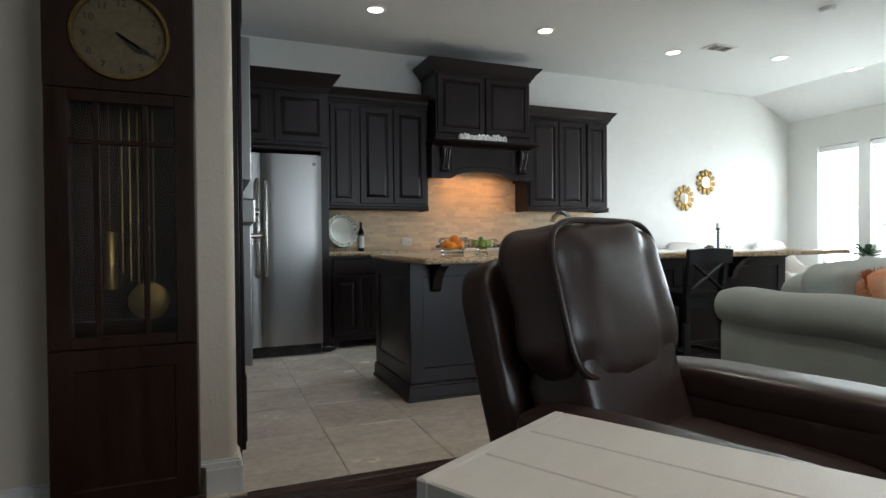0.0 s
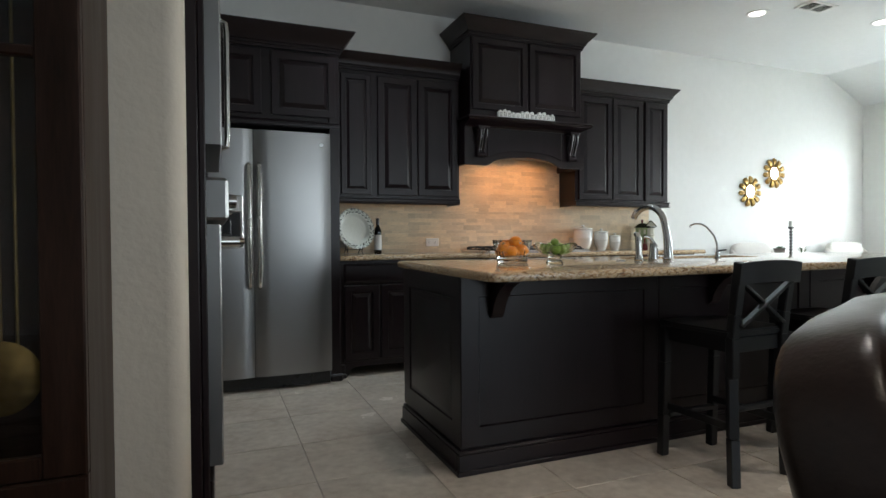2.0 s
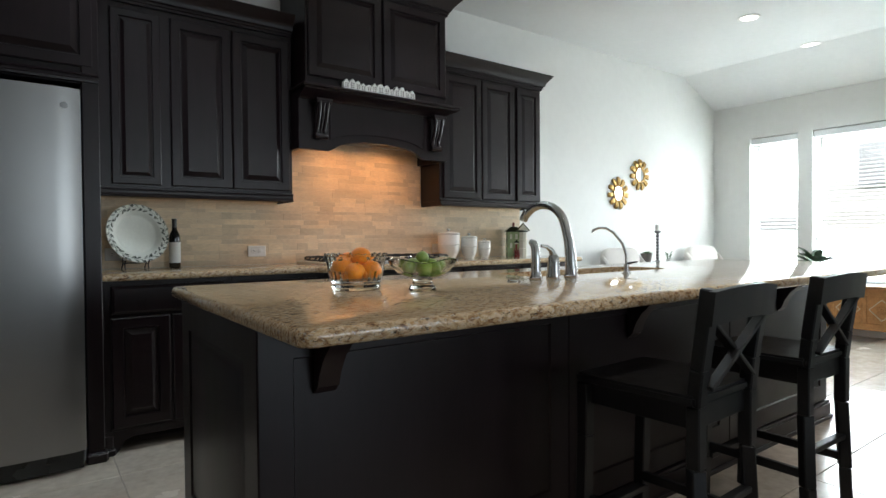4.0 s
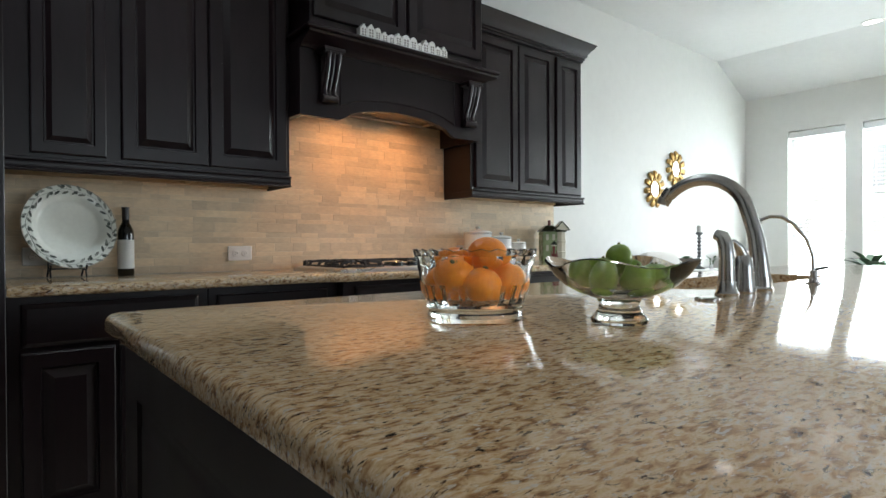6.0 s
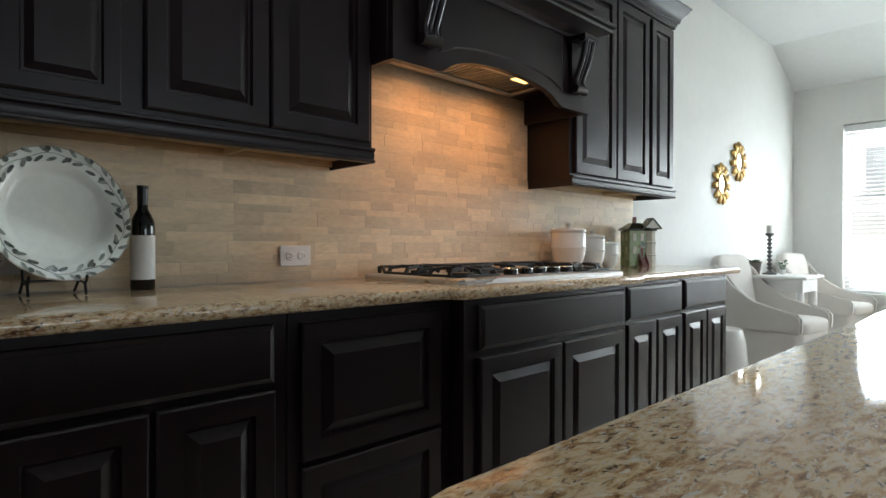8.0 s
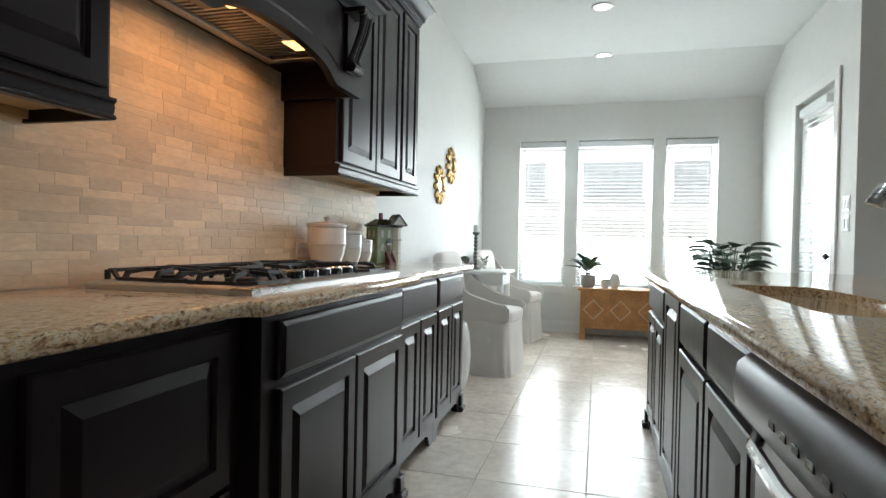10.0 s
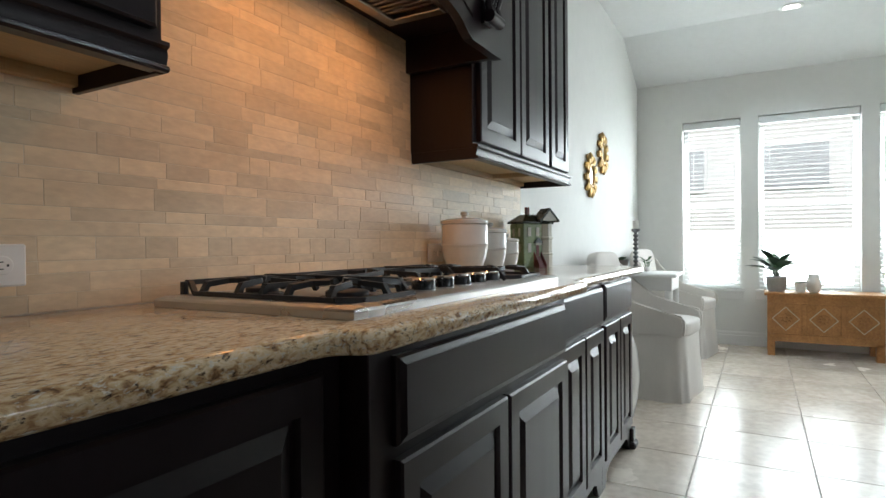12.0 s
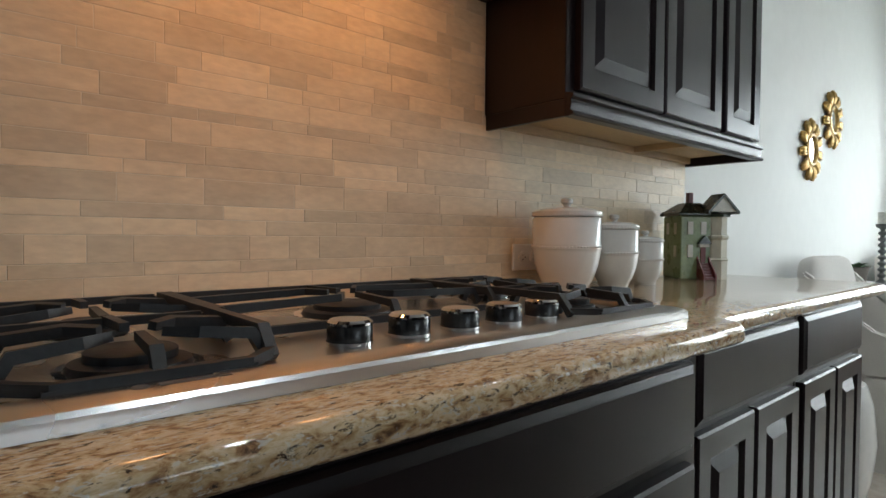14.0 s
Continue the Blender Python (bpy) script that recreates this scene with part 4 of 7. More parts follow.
def steel_front(name, z0, z1, depth, label):
    """A framed appliance front: steel surround with a dark glass pane set into it."""
    y0, y1, x0, x1 = 2.785, 3.45, 0.216, 0.216 + depth
    bm = rings_panel(B(), y0, y1, z0, z1, 0.0, -1, [(0.0, -0.004), (0.004, 0.0), (0.04, 0.0), (0.043, -0.008)], depth)
    f = part(name, turned(bm, Matrix(((0, -1, 0, x1), (1, 0, 0, 0), (0, 0, 1, 0), (0, 0, 0, 1)))), STEEL, ov, label, angle=20)
    part("glass", box(x1 - 0.0075, x1 - 0.003, y0 + 0.044, y1 - 0.044, z0 + 0.044, z1 - 0.044, 0.001), DGLASS, f, "black appliance glass")
    return f


mw = steel_front("microwave_door", 1.29, 1.92, 0.055, "stainless-framed microwave front")
part("handle", tube(B(), [(0.268, 3.41, 1.37), (0.295, 3.41, 1.38), (0.298, 3.41, 1.42), (0.298, 3.41, 1.78), (0.295, 3.41, 1.82), (0.268, 3.41, 1.83)], 0.01, 12), STEELH, mw)
cpn = part("control_panel", box(0.216, 0.285, 2.775, 3.46, 1.095, 1.205, 0.008), STEEL, ov, "stainless oven control panel")
part("display", box(0.2855, 0.2875, 3.02, 3.2, 1.125, 1.18, 0.001), BLACK, cpn)
for yk in (2.88, 3.35):
    kn = lathe(B(), [(0.0, 0.0), (0.02, 0.0), (0.018, 0.022), (0.0, 0.024)], 20)
    part("oven_knob", turned(kn, Matrix.Translation((0.285, yk, 1.15)) @ Matrix.Rotation(radians(90), 4, "Y")), STEELH, cpn)
od = steel_front("oven_door", 0.46, 1.085, 0.05, "stainless-framed oven door")
part("handle", tube(B(), [(0.262, 2.84, 1.04), (0.305, 2.845, 1.04), (0.315, 2.88, 1.04), (0.315, 3.35, 1.04), (0.305, 3.385, 1.04), (0.262, 3.39, 1.04)], 0.014, 12), STEELH, od, "thick brushed steel bar handle")

# ---------------- loose things ----------------
ORANGE = mat("orange_peel", (0.95, 0.29, 0.006), 0.36, vary=0.12, scale=9, fine=120, bump=0.35, bump_scale=240, tint=(0.86, 0.2, 0.006))
LIME = mat("lime_peel", (0.2, 0.3, 0.035), 0.35, vary=0.2, scale=10, fine=90, bump=0.2, bump_scale=160, tint=(0.1, 0.17, 0.02), rand=0.25)
STEM = mat("dry_stem", (0.16, 0.15, 0.05), 0.8)
CRYSTAL = glass("cut_crystal", (0.97, 0.985, 0.98), 0.0, 1.5)
LEAF = mat("dark_green_leaf", (0.035, 0.085, 0.03), 0.35, vary=0.25, scale=8, fine=60, tint=(0.018, 0.05, 0.02), rand=0.2)
SUCC = mat("grey_green_leaf", (0.08, 0.15, 0.07), 0.5, vary=0.2, scale=10, fine=60)
POTG = mat("grey_clay_pot", (0.2, 0.17, 0.15), 0.85, vary=0.12, scale=9, fine=90, bump=0.1)
SOIL = mat("potting_soil", (0.03, 0.02, 0.014), 0.95, vary=0.3, scale=30, fine=200, bump=0.4)
GOLD = mat("antique_gold_leaf", (0.5, 0.32, 0.11), 0.34, metal=0.9, vary=0.25, scale=14, fine=90, bump=0.2, bump_scale=60, tint=(0.2, 0.12, 0.04))
MIRROR = mat("mirror_glass", (0.9, 0.9, 0.9), 0.02, metal=1.0, vary=0.0, rough_vary=0.005)


def cooktop():
    c = thing("gas_cooktop", "stainless five-burner gas cooktop with black cast-iron grates", "cooktop", (2.84, 5.64, 0.914))
    bm = rings_panel(B(), 2.312, 3.338, 5.383, 5.884, 0.0, 1, [(0.0, 0.012), (0.004, 0.016), (0.016, 0.02), (0.04, 0.02), (0.05, 0.013)], 0.0)
    turned(bm, Matrix(((1, 0, 0, 0), (0, 0, 1, 0), (0, 1, 0, 0.9145), (0, 0, 0, 1))))
    part("tray", bm, STEEL_TOP, c, angle=20)
    BURN = [(2.478, 5.53), (2.478, 5.76), (2.846, 5.73), (3.212, 5.54), (3.212, 5.77)]
    for bx, by, r in ((2.478, 5.53, 0.042), (2.478, 5.76, 0.034), (2.846, 5.73, 0.056), (3.212, 5.54, 0.03), (3.212, 5.77, 0.036)):
        b = part("burner", lathe(B(), [(r * 1.35, 0.9265), (r * 1.3, 0.934), (r, 0.936), (r, 0.944), (r * 0.92, 0.946), (0, 0.947)], 26, (bx, by, 0)), IRON, c)
        part("burner_ring", lathe(B(), [(r * 1.36, 0.9262), (r * 1.6, 0.9262), (r * 1.58, 0.9285), (r * 1.38, 0.9285)], 26, (bx, by, 0), ring=True), CHROME, b)
    zb, zt = 0.9375, 0.9645
    for gx0, gx1, centres in ((2.365, 2.592, BURN[:2]), (2.602, 3.09, BURN[2:3]), (3.1, 3.325, BURN[3:])):
        bm = B()
        one = len(centres) == 1
        y0, y1, ch = 5.585 if one else 5.43, 5.868, 0.035
        front = [(gx0, y0 + ch, zb), (gx0 + ch, y0, zb), (gx1 - ch, y0, zb), (gx1, y0 + ch, zb)]
        tube(bm, front, 0.0074, 4, 1.0, 0.785)
        # raised rails at the sides and the back, bent down to the front frame
        for gx in (gx0, gx1):
            outer = (gx == gx0 and gx0 < 2.5) or (gx == gx1 and gx1 > 3.3)
            if outer:
                tube(bm, [(gx, y0 + ch, zb), (gx, y1 - 0.04, zb), (gx + (0.012 if gx == gx0 else -0.012), y1 - 0.01, zt - 0.006)], 0.0074, 4, 1.0, 0.785)
            else:
                tube(bm, [(gx, y0 + ch - 0.004, zb - 0.006), (gx, y0 + ch + 0.018, zt - 0.006), (gx, y1, zt - 0.004)], [0.0085, 0.009, 0.008], 4, 1.0, 0.785)
        tube(bm, [(gx0 + 0.01, y1, zt - 0.006), (gx1 - 0.01, y1, zt - 0.006)], 0.0074, 4, 1.0, 0.785)
        for x, y in centres:
            reach = 0.062 if one else 0.05
            for sx in (-1, 1):
                ex = gx0 if sx < 0 else gx1
                for sy in (-1, 1):
                    ey = y + sy * reach
                    start = [(ex, ey, zb - 0.004), (ex - sx * 0.014, ey, zt - 0.008)]
                    tube(bm, start + [(x + sx * 0.05, ey - sy * 0.004, zt - 0.003), (x + sx * 0.024, y + sy * 0.022, zt - 0.003)], [0.0082, 0.0086, 0.0078, 0.0065], 4, 1.0, 0.785)
            fy0 = y0 if (one or y < 5.65) else 0.5 * (centres[0][1] + centres[1][1])
            fy1 = y1 if (one or y > 5.65) else 0.5 * (centres[0][1] + centres[1][1])
            low = fy0 == y0
            tube(bm, [(x, fy0, zb - 0.004 if low else zt - 0.006), (x, fy0 + 0.014, zt - 0.008), (x, y - 0.03, zt - 0.003)], [0.0082, 0.0082, 0.0065], 4, 1.0, 0.785)
            tube(bm, [(x, fy1, zt - 0.006), (x, y + 0.03, zt - 0.003)], [0.0078, 0.0065], 4, 1.0, 0.785)
        if not one:
            ym = (centres[0][1] + centres[1][1]) / 2
            tube(bm, [(gx0 + 0.012, ym, zt - 0.008), (gx1 - 0.012, ym, zt - 0.008)], 0.0074, 4, 1.0, 0.785)
            for gx, s in ((gx0, 1), (gx1, -1)):
                tube(bm, [(gx, ym, zb - 0.004), (gx + s * 0.014, ym, zt - 0.008)], 0.0078, 4, 1.0, 0.785)
        for x, y in ((gx0 + 0.004, y1), (gx1 - 0.004, y1), (gx0 + ch, y0), (gx1 - ch, y0)):
            tube(bm, [(x, y, 0.9285), (x, y, zb if y == y0 else zt - 0.004)], 0.0078, 4, 1.0, 0.785)
        part("grate", bm, IRON, c, angle=30)
    for kx, ky in KNOBS:
        k = part("knob", lathe(B(), [(0.0275, 0.932), (0.0275, 0.9495), (0.0265, 0.9515)], 26, (kx, ky, 0)), BLACK, c)
        part("skirt", lathe(B(), [(0.0245, 0.928), (0.0285, 0.928), (0.0285, 0.932), (0.0245, 0.932)], 26, (kx, ky, 0), ring=True), CHROME, k)
        part("cap", lathe(B(), [(0.0274, 0.9516), (0.0274, 0.9545), (0.024, 0.9575), (0.0, 0.958)], 26, (kx, ky, 0)), CHROME, k)
    bm = B()
    cbox(bm, 2.472, 2.53, 5.404, 5.413, 0.9347, 0.9351, 0)
    lathe(bm, [(0.0, 0.9347), (0.007, 0.9347), (0.007, 0.9351), (0.0, 0.9351)], 16, (2.458, 5.4085, 0))
    part("maker_mark", bm, mat("grey_print", (0.1, 0.1, 0.1), 0.5), c)


STEEL_TOP = mat("cooktop_steel", (0.6, 0.59, 0.58), 0.29, metal=1.0, vary=0.02, scale=2, fine=8)
KNOBS = [(2.705 + 0.09 * k, 5.494) for k in range(5)]
cooktop()


def canister(x, y, r, h, knob):
    c = thing("canister", "lidded white ceramic canister with beaded bands on the granite", "canister", (x, y, 0.914), group="canister set")
    z = 0.914
    body = [(r * 0.6, z), (r * 0.62, z + 0.008), (r * 0.64, z + 0.012), (r * 0.78, z + h * 0.15), (r * 0.93, z + h * 0.32), (r * 0.985, z + h * 0.47), (r * 1.0, z + h * 0.5), (r * 1.015, z + h * 0.51), (r, z + h * 0.53), (r * 1.015, z + h * 0.55), (r * 0.995, z + h * 0.57), (r, z + h * 0.86), (r * 0.97, z + h * 0.88)]
    part("jar", lathe(B(), body, 40, (x, y, 0)), CERAM, c, angle=40)
    beads = B()
    n = int(2 * math.pi * r / 0.0085)
    for k in range(n):
        a = 2 * math.pi * k / n
        for zz in (z + h * 0.53, z + h * 0.905):
            t = B()
            bmesh.ops.create_icosphere(t, subdivisions=1, radius=0.0032)
            join(beads, t, Matrix.Translation((x + r * 1.008 * math.cos(a), y + r * 1.008 * math.sin(a), zz)))
    bd = part("beading", beads, CERAM, c)
    bd["kind"] = "stuff"
    lid = part("lid", lathe(B(), [(r * 0.97, z + h * 0.885), (r * 1.02, z + h * 0.89), (r * 1.03, z + h * 0.9), (r * 1.02, z + h * 0.945), (r * 0.98, z + h * 0.955), (r * 0.7, z + h * 0.985), (r * 0.3, z + h), (0.0, z + h)], 40, (x, y, 0)), CERAM, c, angle=40)
    zk = z + h * 0.998
    part("knob", lathe(B(), [(knob * 0.75, zk - 0.001), (knob * 0.65, zk + knob * 0.5), (knob * 0.8, zk + knob * 0.7), (knob * 1.1, zk + knob * 0.9), (knob * 1.1, zk + knob * 1.5), (knob * 0.8, zk + knob * 1.75), (0, zk + knob * 1.75)], 24, (x, y, 0)), CERAM, lid)


canister(3.593, 5.84, 0.091, 0.222, 0.0145)
canister(3.795, 5.822, 0.068, 0.188, 0.0125)
canister(3.957, 5.815, 0.053, 0.147, 0.0105)


def cookie_house():
    c = thing("cookie_jar", "green ceramic cookie jar shaped like a Victorian house", "cookie jar", (4.33, 5.81, 0.914))
    z = 0.914
    GREEN = mat("sage_green_glaze", (0.3, 0.38, 0.2), 0.3, vary=0.12, scale=14, fine=80)
    ROOF = mat("dark_green_glaze", (0.035, 0.045, 0.03), 0.25, vary=0.2, scale=20, fine=90)
    RED = mat("brick_red_glaze", (0.2, 0.035, 0.03), 0.3, vary=0.15, scale=20)
    CREAM = mat("cream_glaze", (0.68, 0.66, 0.56), 0.3, vary=0.04)
    x0, x1, y0, y1 = 4.235, 4.375, 5.74, 5.88
    part("house_body", box(x0, x1, y0, y1, z, z + 0.208, 0.004), GREEN, c)
    part("bay", lathe(B(), [(0.046, z), (0.046, z + 0.06), (0.05, z + 0.065), (0.044, z + 0.07), (0.044, z + 0.13), (0.05, z + 0.136), (0.05, z + 0.142), (0.043, z + 0.146), (0.043, z + 0.205)], 8, (4.388, 5.765, 0)), CREAM, c, angle=20)
    bm = B()
    cbox(bm, x0 - 0.012, x1 + 0.012, y0 - 0.012, y1 + 0.012, z + 0.209, z + 0.218, 0.003)
    base = [bm.verts.new(p) for p in ((x0 - 0.01, y0 - 0.01, z + 0.218), (x1 + 0.01, y0 - 0.01, z + 0.218), (x1 + 0.01, y1 + 0.01, z + 0.218), (x0 - 0.01, y1 + 0.01, z + 0.218))]
    top = [bm.verts.new(p) for p in ((x0 + 0.04, y0 + 0.04, z + 0.252), (x1 - 0.04, y0 + 0.04, z + 0.252), (x1 - 0.04, y1 - 0.04, z + 0.252), (x0 + 0.04, y1 - 0.04, z + 0.252))]
    for k in range(4):
        bm.faces.new([base[k], base[(k + 1) % 4], top[(k + 1) % 4], top[k]])
    bm.faces.new(top)
    part("roof", bm, ROOF, c, angle=20)
    part("chimney", box(4.295, 4.317, 5.8, 5.822, z + 0.245, z + 0.288, 0.003), RED, c)
    gable = B()
    quadbox(gable, [(4.335, 5.712, z + 0.222), (4.443, 5.712, z + 0.222), (4.389, 5.712, z + 0.272)], (0, 1, 0), 0.08)
    g = part("gable", gable, CREAM, c, angle=20)
    gr = B()
    for sx in (-1, 1):
        quadbox(gr, [(4.389, 5.705, z + 0.281), (4.389 + sx * 0.064, 5.705, z + 0.221), (4.389 + sx * 0.06, 5.705, z + 0.214), (4.389, 5.705, z + 0.272)], (0, 1, 0), 0.094)
    part("gable_roof", gr, ROOF, g, angle=20)
    part("bay_roof", lathe(B(), [(0.054, z + 0.2055), (0.054, z + 0.215), (0.03, z + 0.22)], 8, (4.388, 5.765, 0)), ROOF, c, angle=20)
    part("stair", B(), RED, c)
    st = c.children
    sb = B()
    for k in range(6):
        cbox(sb, 4.305, 4.345, 5.69 + k * 0.008, 5.739, z + k * 0.009, z + k * 0.009 + 0.009, 0.001)
    quadbox(sb, [(4.3, 5.685, z), (4.3, 5.7385, z), (4.3, 5.7385, z + 0.075), (4.3, 5.685, z + 0.016)], (1, 0, 0), 0.005)
    quadbox(sb, [(4.346, 5.685, z), (4.346, 5.7385, z), (4.346, 5.7385, z + 0.075), (4.346, 5.685, z + 0.016)], (1, 0, 0), 0.005)
    for o in st:
        if o.name.startswith("stair"):
            old = o.data
            o.data = mesh_of("stair", sb, RED, OFF[c])
            bpy.data.meshes.remove(old)
    part("front_door", box(4.315, 4.335, 5.736, 5.7395, z + 0.055, z + 0.105, 0.001), RED, c)
    part("porch", box(4.305, 4.345, 5.728, 5.7395, z + 0.106, z + 0.116, 0.001), CREAM, c)
    pr = B()
    quadbox(pr, [(4.298, 5.722, z + 0.116), (4.352, 5.722, z + 0.116), (4.325, 5.722, z + 0.142)], (0, 1, 0), 0.017)
    part("porch_roof", pr, ROOF, c, angle=20)
    for wx, wz in ((4.325, 0.165), (4.272, 0.165), (4.272, 0.09)):
        part("window", box(wx - 0.011, wx + 0.011, 5.735, 5.7395, z + wz - 0.018, z + wz + 0.024, 0.001), CREAM, c)
    for wy, wz in ((5.78, 0.165), (5.84, 0.165), (5.78, 0.09)):
        part("window", box(x0 - 0.003, x0 - 0.0005, wy - 0.01, wy + 0.01, z + wz - 0.018, z + wz + 0.02, 0.001), CREAM, c)

    c.location = (4.36, 5.85, z)
    c.rotation_euler = (0, 0, radians(-36))
    c.scale = (0.9, 0.9, 1.06)


cookie_house()


def outlet(x, z):
    o = thing("wall_outlet", "white duplex electrical outlet on the tiled backsplash", "outlet", (x, WY, z), group="backsplash outlets")
    yp = WY - 0.014
    part("plate", box(x - 0.061, x + 0.061, yp - 0.007, yp, z - 0.037, z + 0.037, 0.004), TRIM, o)
    for s in (-0.023, 0.023):
        t = lathe(B(), [(0.0, 0.0), (0.0165, 0.0), (0.0165, 0.004), (0.015, 0.005), (0.0, 0.005)], 22)
        turned(t, Matrix.Translation((x + s, yp - 0.006, z)) @ Matrix.Rotation(radians(90), 4, "X"))
        r = part("receptacle", t, TRIM, o)
        sl = B()
        for dz in (-0.006, 0.006):
            cbox(sl, x + s - 0.006, x + s + 0.001, yp - 0.0116, yp - 0.0105, z + dz - 0.0009, z + dz + 0.0009, 0)
        cbox(sl, x + s + 0.006, x + s + 0.009, yp - 0.0116, yp - 0.0105, z - 0.002, z + 0.002, 0)
        part("slot", sl, BLACK, r)
    part("screw", box(x - 0.003, x + 0.003, yp - 0.008, yp - 0.0065, z - 0.003, z + 0.003, 0.001), TRIM, o)


outlet(2.061, 1.003)
outlet(3.572, 1.0)
outlet(1.235, 1.0)


def plate_and_stand():
    s = thing("plate_stand", "small black wrought-iron plate easel on the granite", "plate stand", (1.315, 5.84, 0.914))
    bm = B()
    for x in (1.255, 1.375):
        tube(bm, [(x, 5.775, 0.9175), (x, 5.79, 0.945), (x, 5.775, 0.95), (x, 5.765, 0.966)], 0.0035, 6)
        tube(bm, [(x, 5.79, 0.945), (x, 5.86, 0.95), (x, 5.9, 1.05)], 0.0035, 6)
        tube(bm, [(x, 5.86, 0.95), (x, 5.92, 0.9175)], 0.0035, 6)
    tube(bm, [(1.255, 5.86, 0.95), (1.375, 5.86, 0.95)], 0.003, 6)
    part("easel", bm, IRON, s)
    p = thing("decorative_plate", "large white ceramic plate painted with grey-green olive branches", "plate", (1.315, 5.82, 1.135))
    m = Matrix.Translation((1.32, 5.825, 1.116)) @ Matrix.Rotation(radians(16), 4, "Z") @ Matrix.Rotation(radians(77), 4, "X")
    R = 0.174
    prof = [(0.0, 0.0), (R * 0.6, 0.0), (R * 0.68, 0.006), (R * 0.74, 0.018), (R * 0.8, 0.022), (R * 0.97, 0.03), (R, 0.031), (R, 0.027), (R * 0.8, 0.016), (R * 0.7, 0.0), (R * 0.6, -0.006), (0.0, -0.006)]
    OFFW = mat("cream_white_glaze", (0.77, 0.79, 0.73), 0.1, vary=0.03, scale=6)
    part("dish", turned(lathe(B(), prof, 64), m), OFFW, p, angle=40)
    INK = mat("grey_green_underglaze", (0.07, 0.085, 0.07), 0.3, vary=0.3, scale=40)
    INK2 = mat("pale_grey_underglaze", (0.27, 0.29, 0.25), 0.3, vary=0.35, scale=40)
    rnd = random.Random(5)

    def blade(bm, r, a, length, width, turn):
        pts = []
        for k in range(10):
            u = 2 * math.pi * k / 10
            lx, ly = length * math.cos(u), width * math.sin(u)
            rr, aa = lx * math.sin(turn) + ly * math.cos(turn), lx * math.cos(turn) - ly * math.sin(turn)
            cr = r + rr
            ca = a + aa / r
            zz = 0.0235 + (cr - R * 0.8) / (R * 0.17) * 0.008
            pts.append((cr * math.cos(ca), cr * math.sin(ca), zz + 0.0006))
        quadbox(bm, pts, (0, 0, 1), 0.0003)
    dark, pale = B(), B()
    for k in range(54):
        a = 2 * math.pi * k / 54 + rnd.uniform(-0.03, 0.03)
        r = R * (0.885 + 0.065 * (1 if k % 2 else -1) + rnd.uniform(-0.01, 0.01))
        blade(dark if k % 4 == 0 else pale, r, a, 0.0135, 0.0046, rnd.uniform(0.2, 0.9) * (1 if k % 2 else -1))
    for k in range(20):
        a = 2 * math.pi * k / 20 + 0.1
        blade(dark, R * (0.9 + (0.055 if k % 2 else -0.06)), a, 0.0078, 0.0066, 0)
    blade_o = part("painted_leaves", turned(dark, m), INK, p, smooth=False)
    part("painted_leaves", turned(pale, m), INK2, p, smooth=False)
    vine = B()
    n = 60
    tube(vine, [(R * (0.885 + 0.02 * math.sin(k * 0.9)) * math.cos(2 * math.pi * k / n), R * (0.885 + 0.02 * math.sin(k * 0.9)) * math.sin(2 * math.pi * k / n), 0.0268) for k in range(n + 1)], 0.0008, 5)
    part("painted_vine", turned(vine, m), INK2, p)
    rim = B()
    lathe(rim, [(R * 0.985, 0.0312), (R * 1.002, 0.0314), (R * 1.002, 0.0305), (R * 0.985, 0.0305)], 64, ring=True)
    part("rim_line", turned(rim, m), mat("tan_rim_glaze", (0.42, 0.34, 0.26), 0.3), p)


plate_and_stand()


def wine_bottle(x, y):
    w = thing("wine_bottle", "dark wine bottle with a plain white label on the granite", "bottle", (x, y, 0.914))
    z = 0.914
    DK = mat("dark_bottle_glass", (0.006, 0.007, 0.006), 0.06, vary=0.1, rough_vary=0.01)
    part("bottle", lathe(B(), [(0.03, z), (0.0322, z + 0.004), (0.0322, z + 0.178), (0.03, z + 0.196), (0.022, z + 0.215), (0.0145, z + 0.23), (0.0135, z + 0.25)], 32, (x, y, 0)), DK, w, angle=40)
    part("capsule", lathe(B(), [(0.0139, z + 0.235), (0.0142, z + 0.288), (0.0152, z + 0.289), (0.0152, z + 0.297), (0.0, z + 0.298)], 26, (x, y, 0)), mat("black_foil", (0.012, 0.01, 0.01), 0.35), w)
    bm = B()
    ring = [(x + 0.0327 * math.cos(a), y + 0.0327 * math.sin(a)) for a in [radians(-190 + k * 200 / 20) for k in range(21)]]
    lo = [bm.verts.new((*p, z + 0.03)) for p in ring]
    hi = [bm.verts.new((*p, z + 0.155)) for p in ring]
    for k in range(20):
        bm.faces.new([lo[k], lo[k + 1], hi[k + 1], hi[k]])
    part("label", bm, mat("paper_label", (0.7, 0.69, 0.66), 0.7, vary=0.03), w)


wine_bottle(1.535, 5.88)

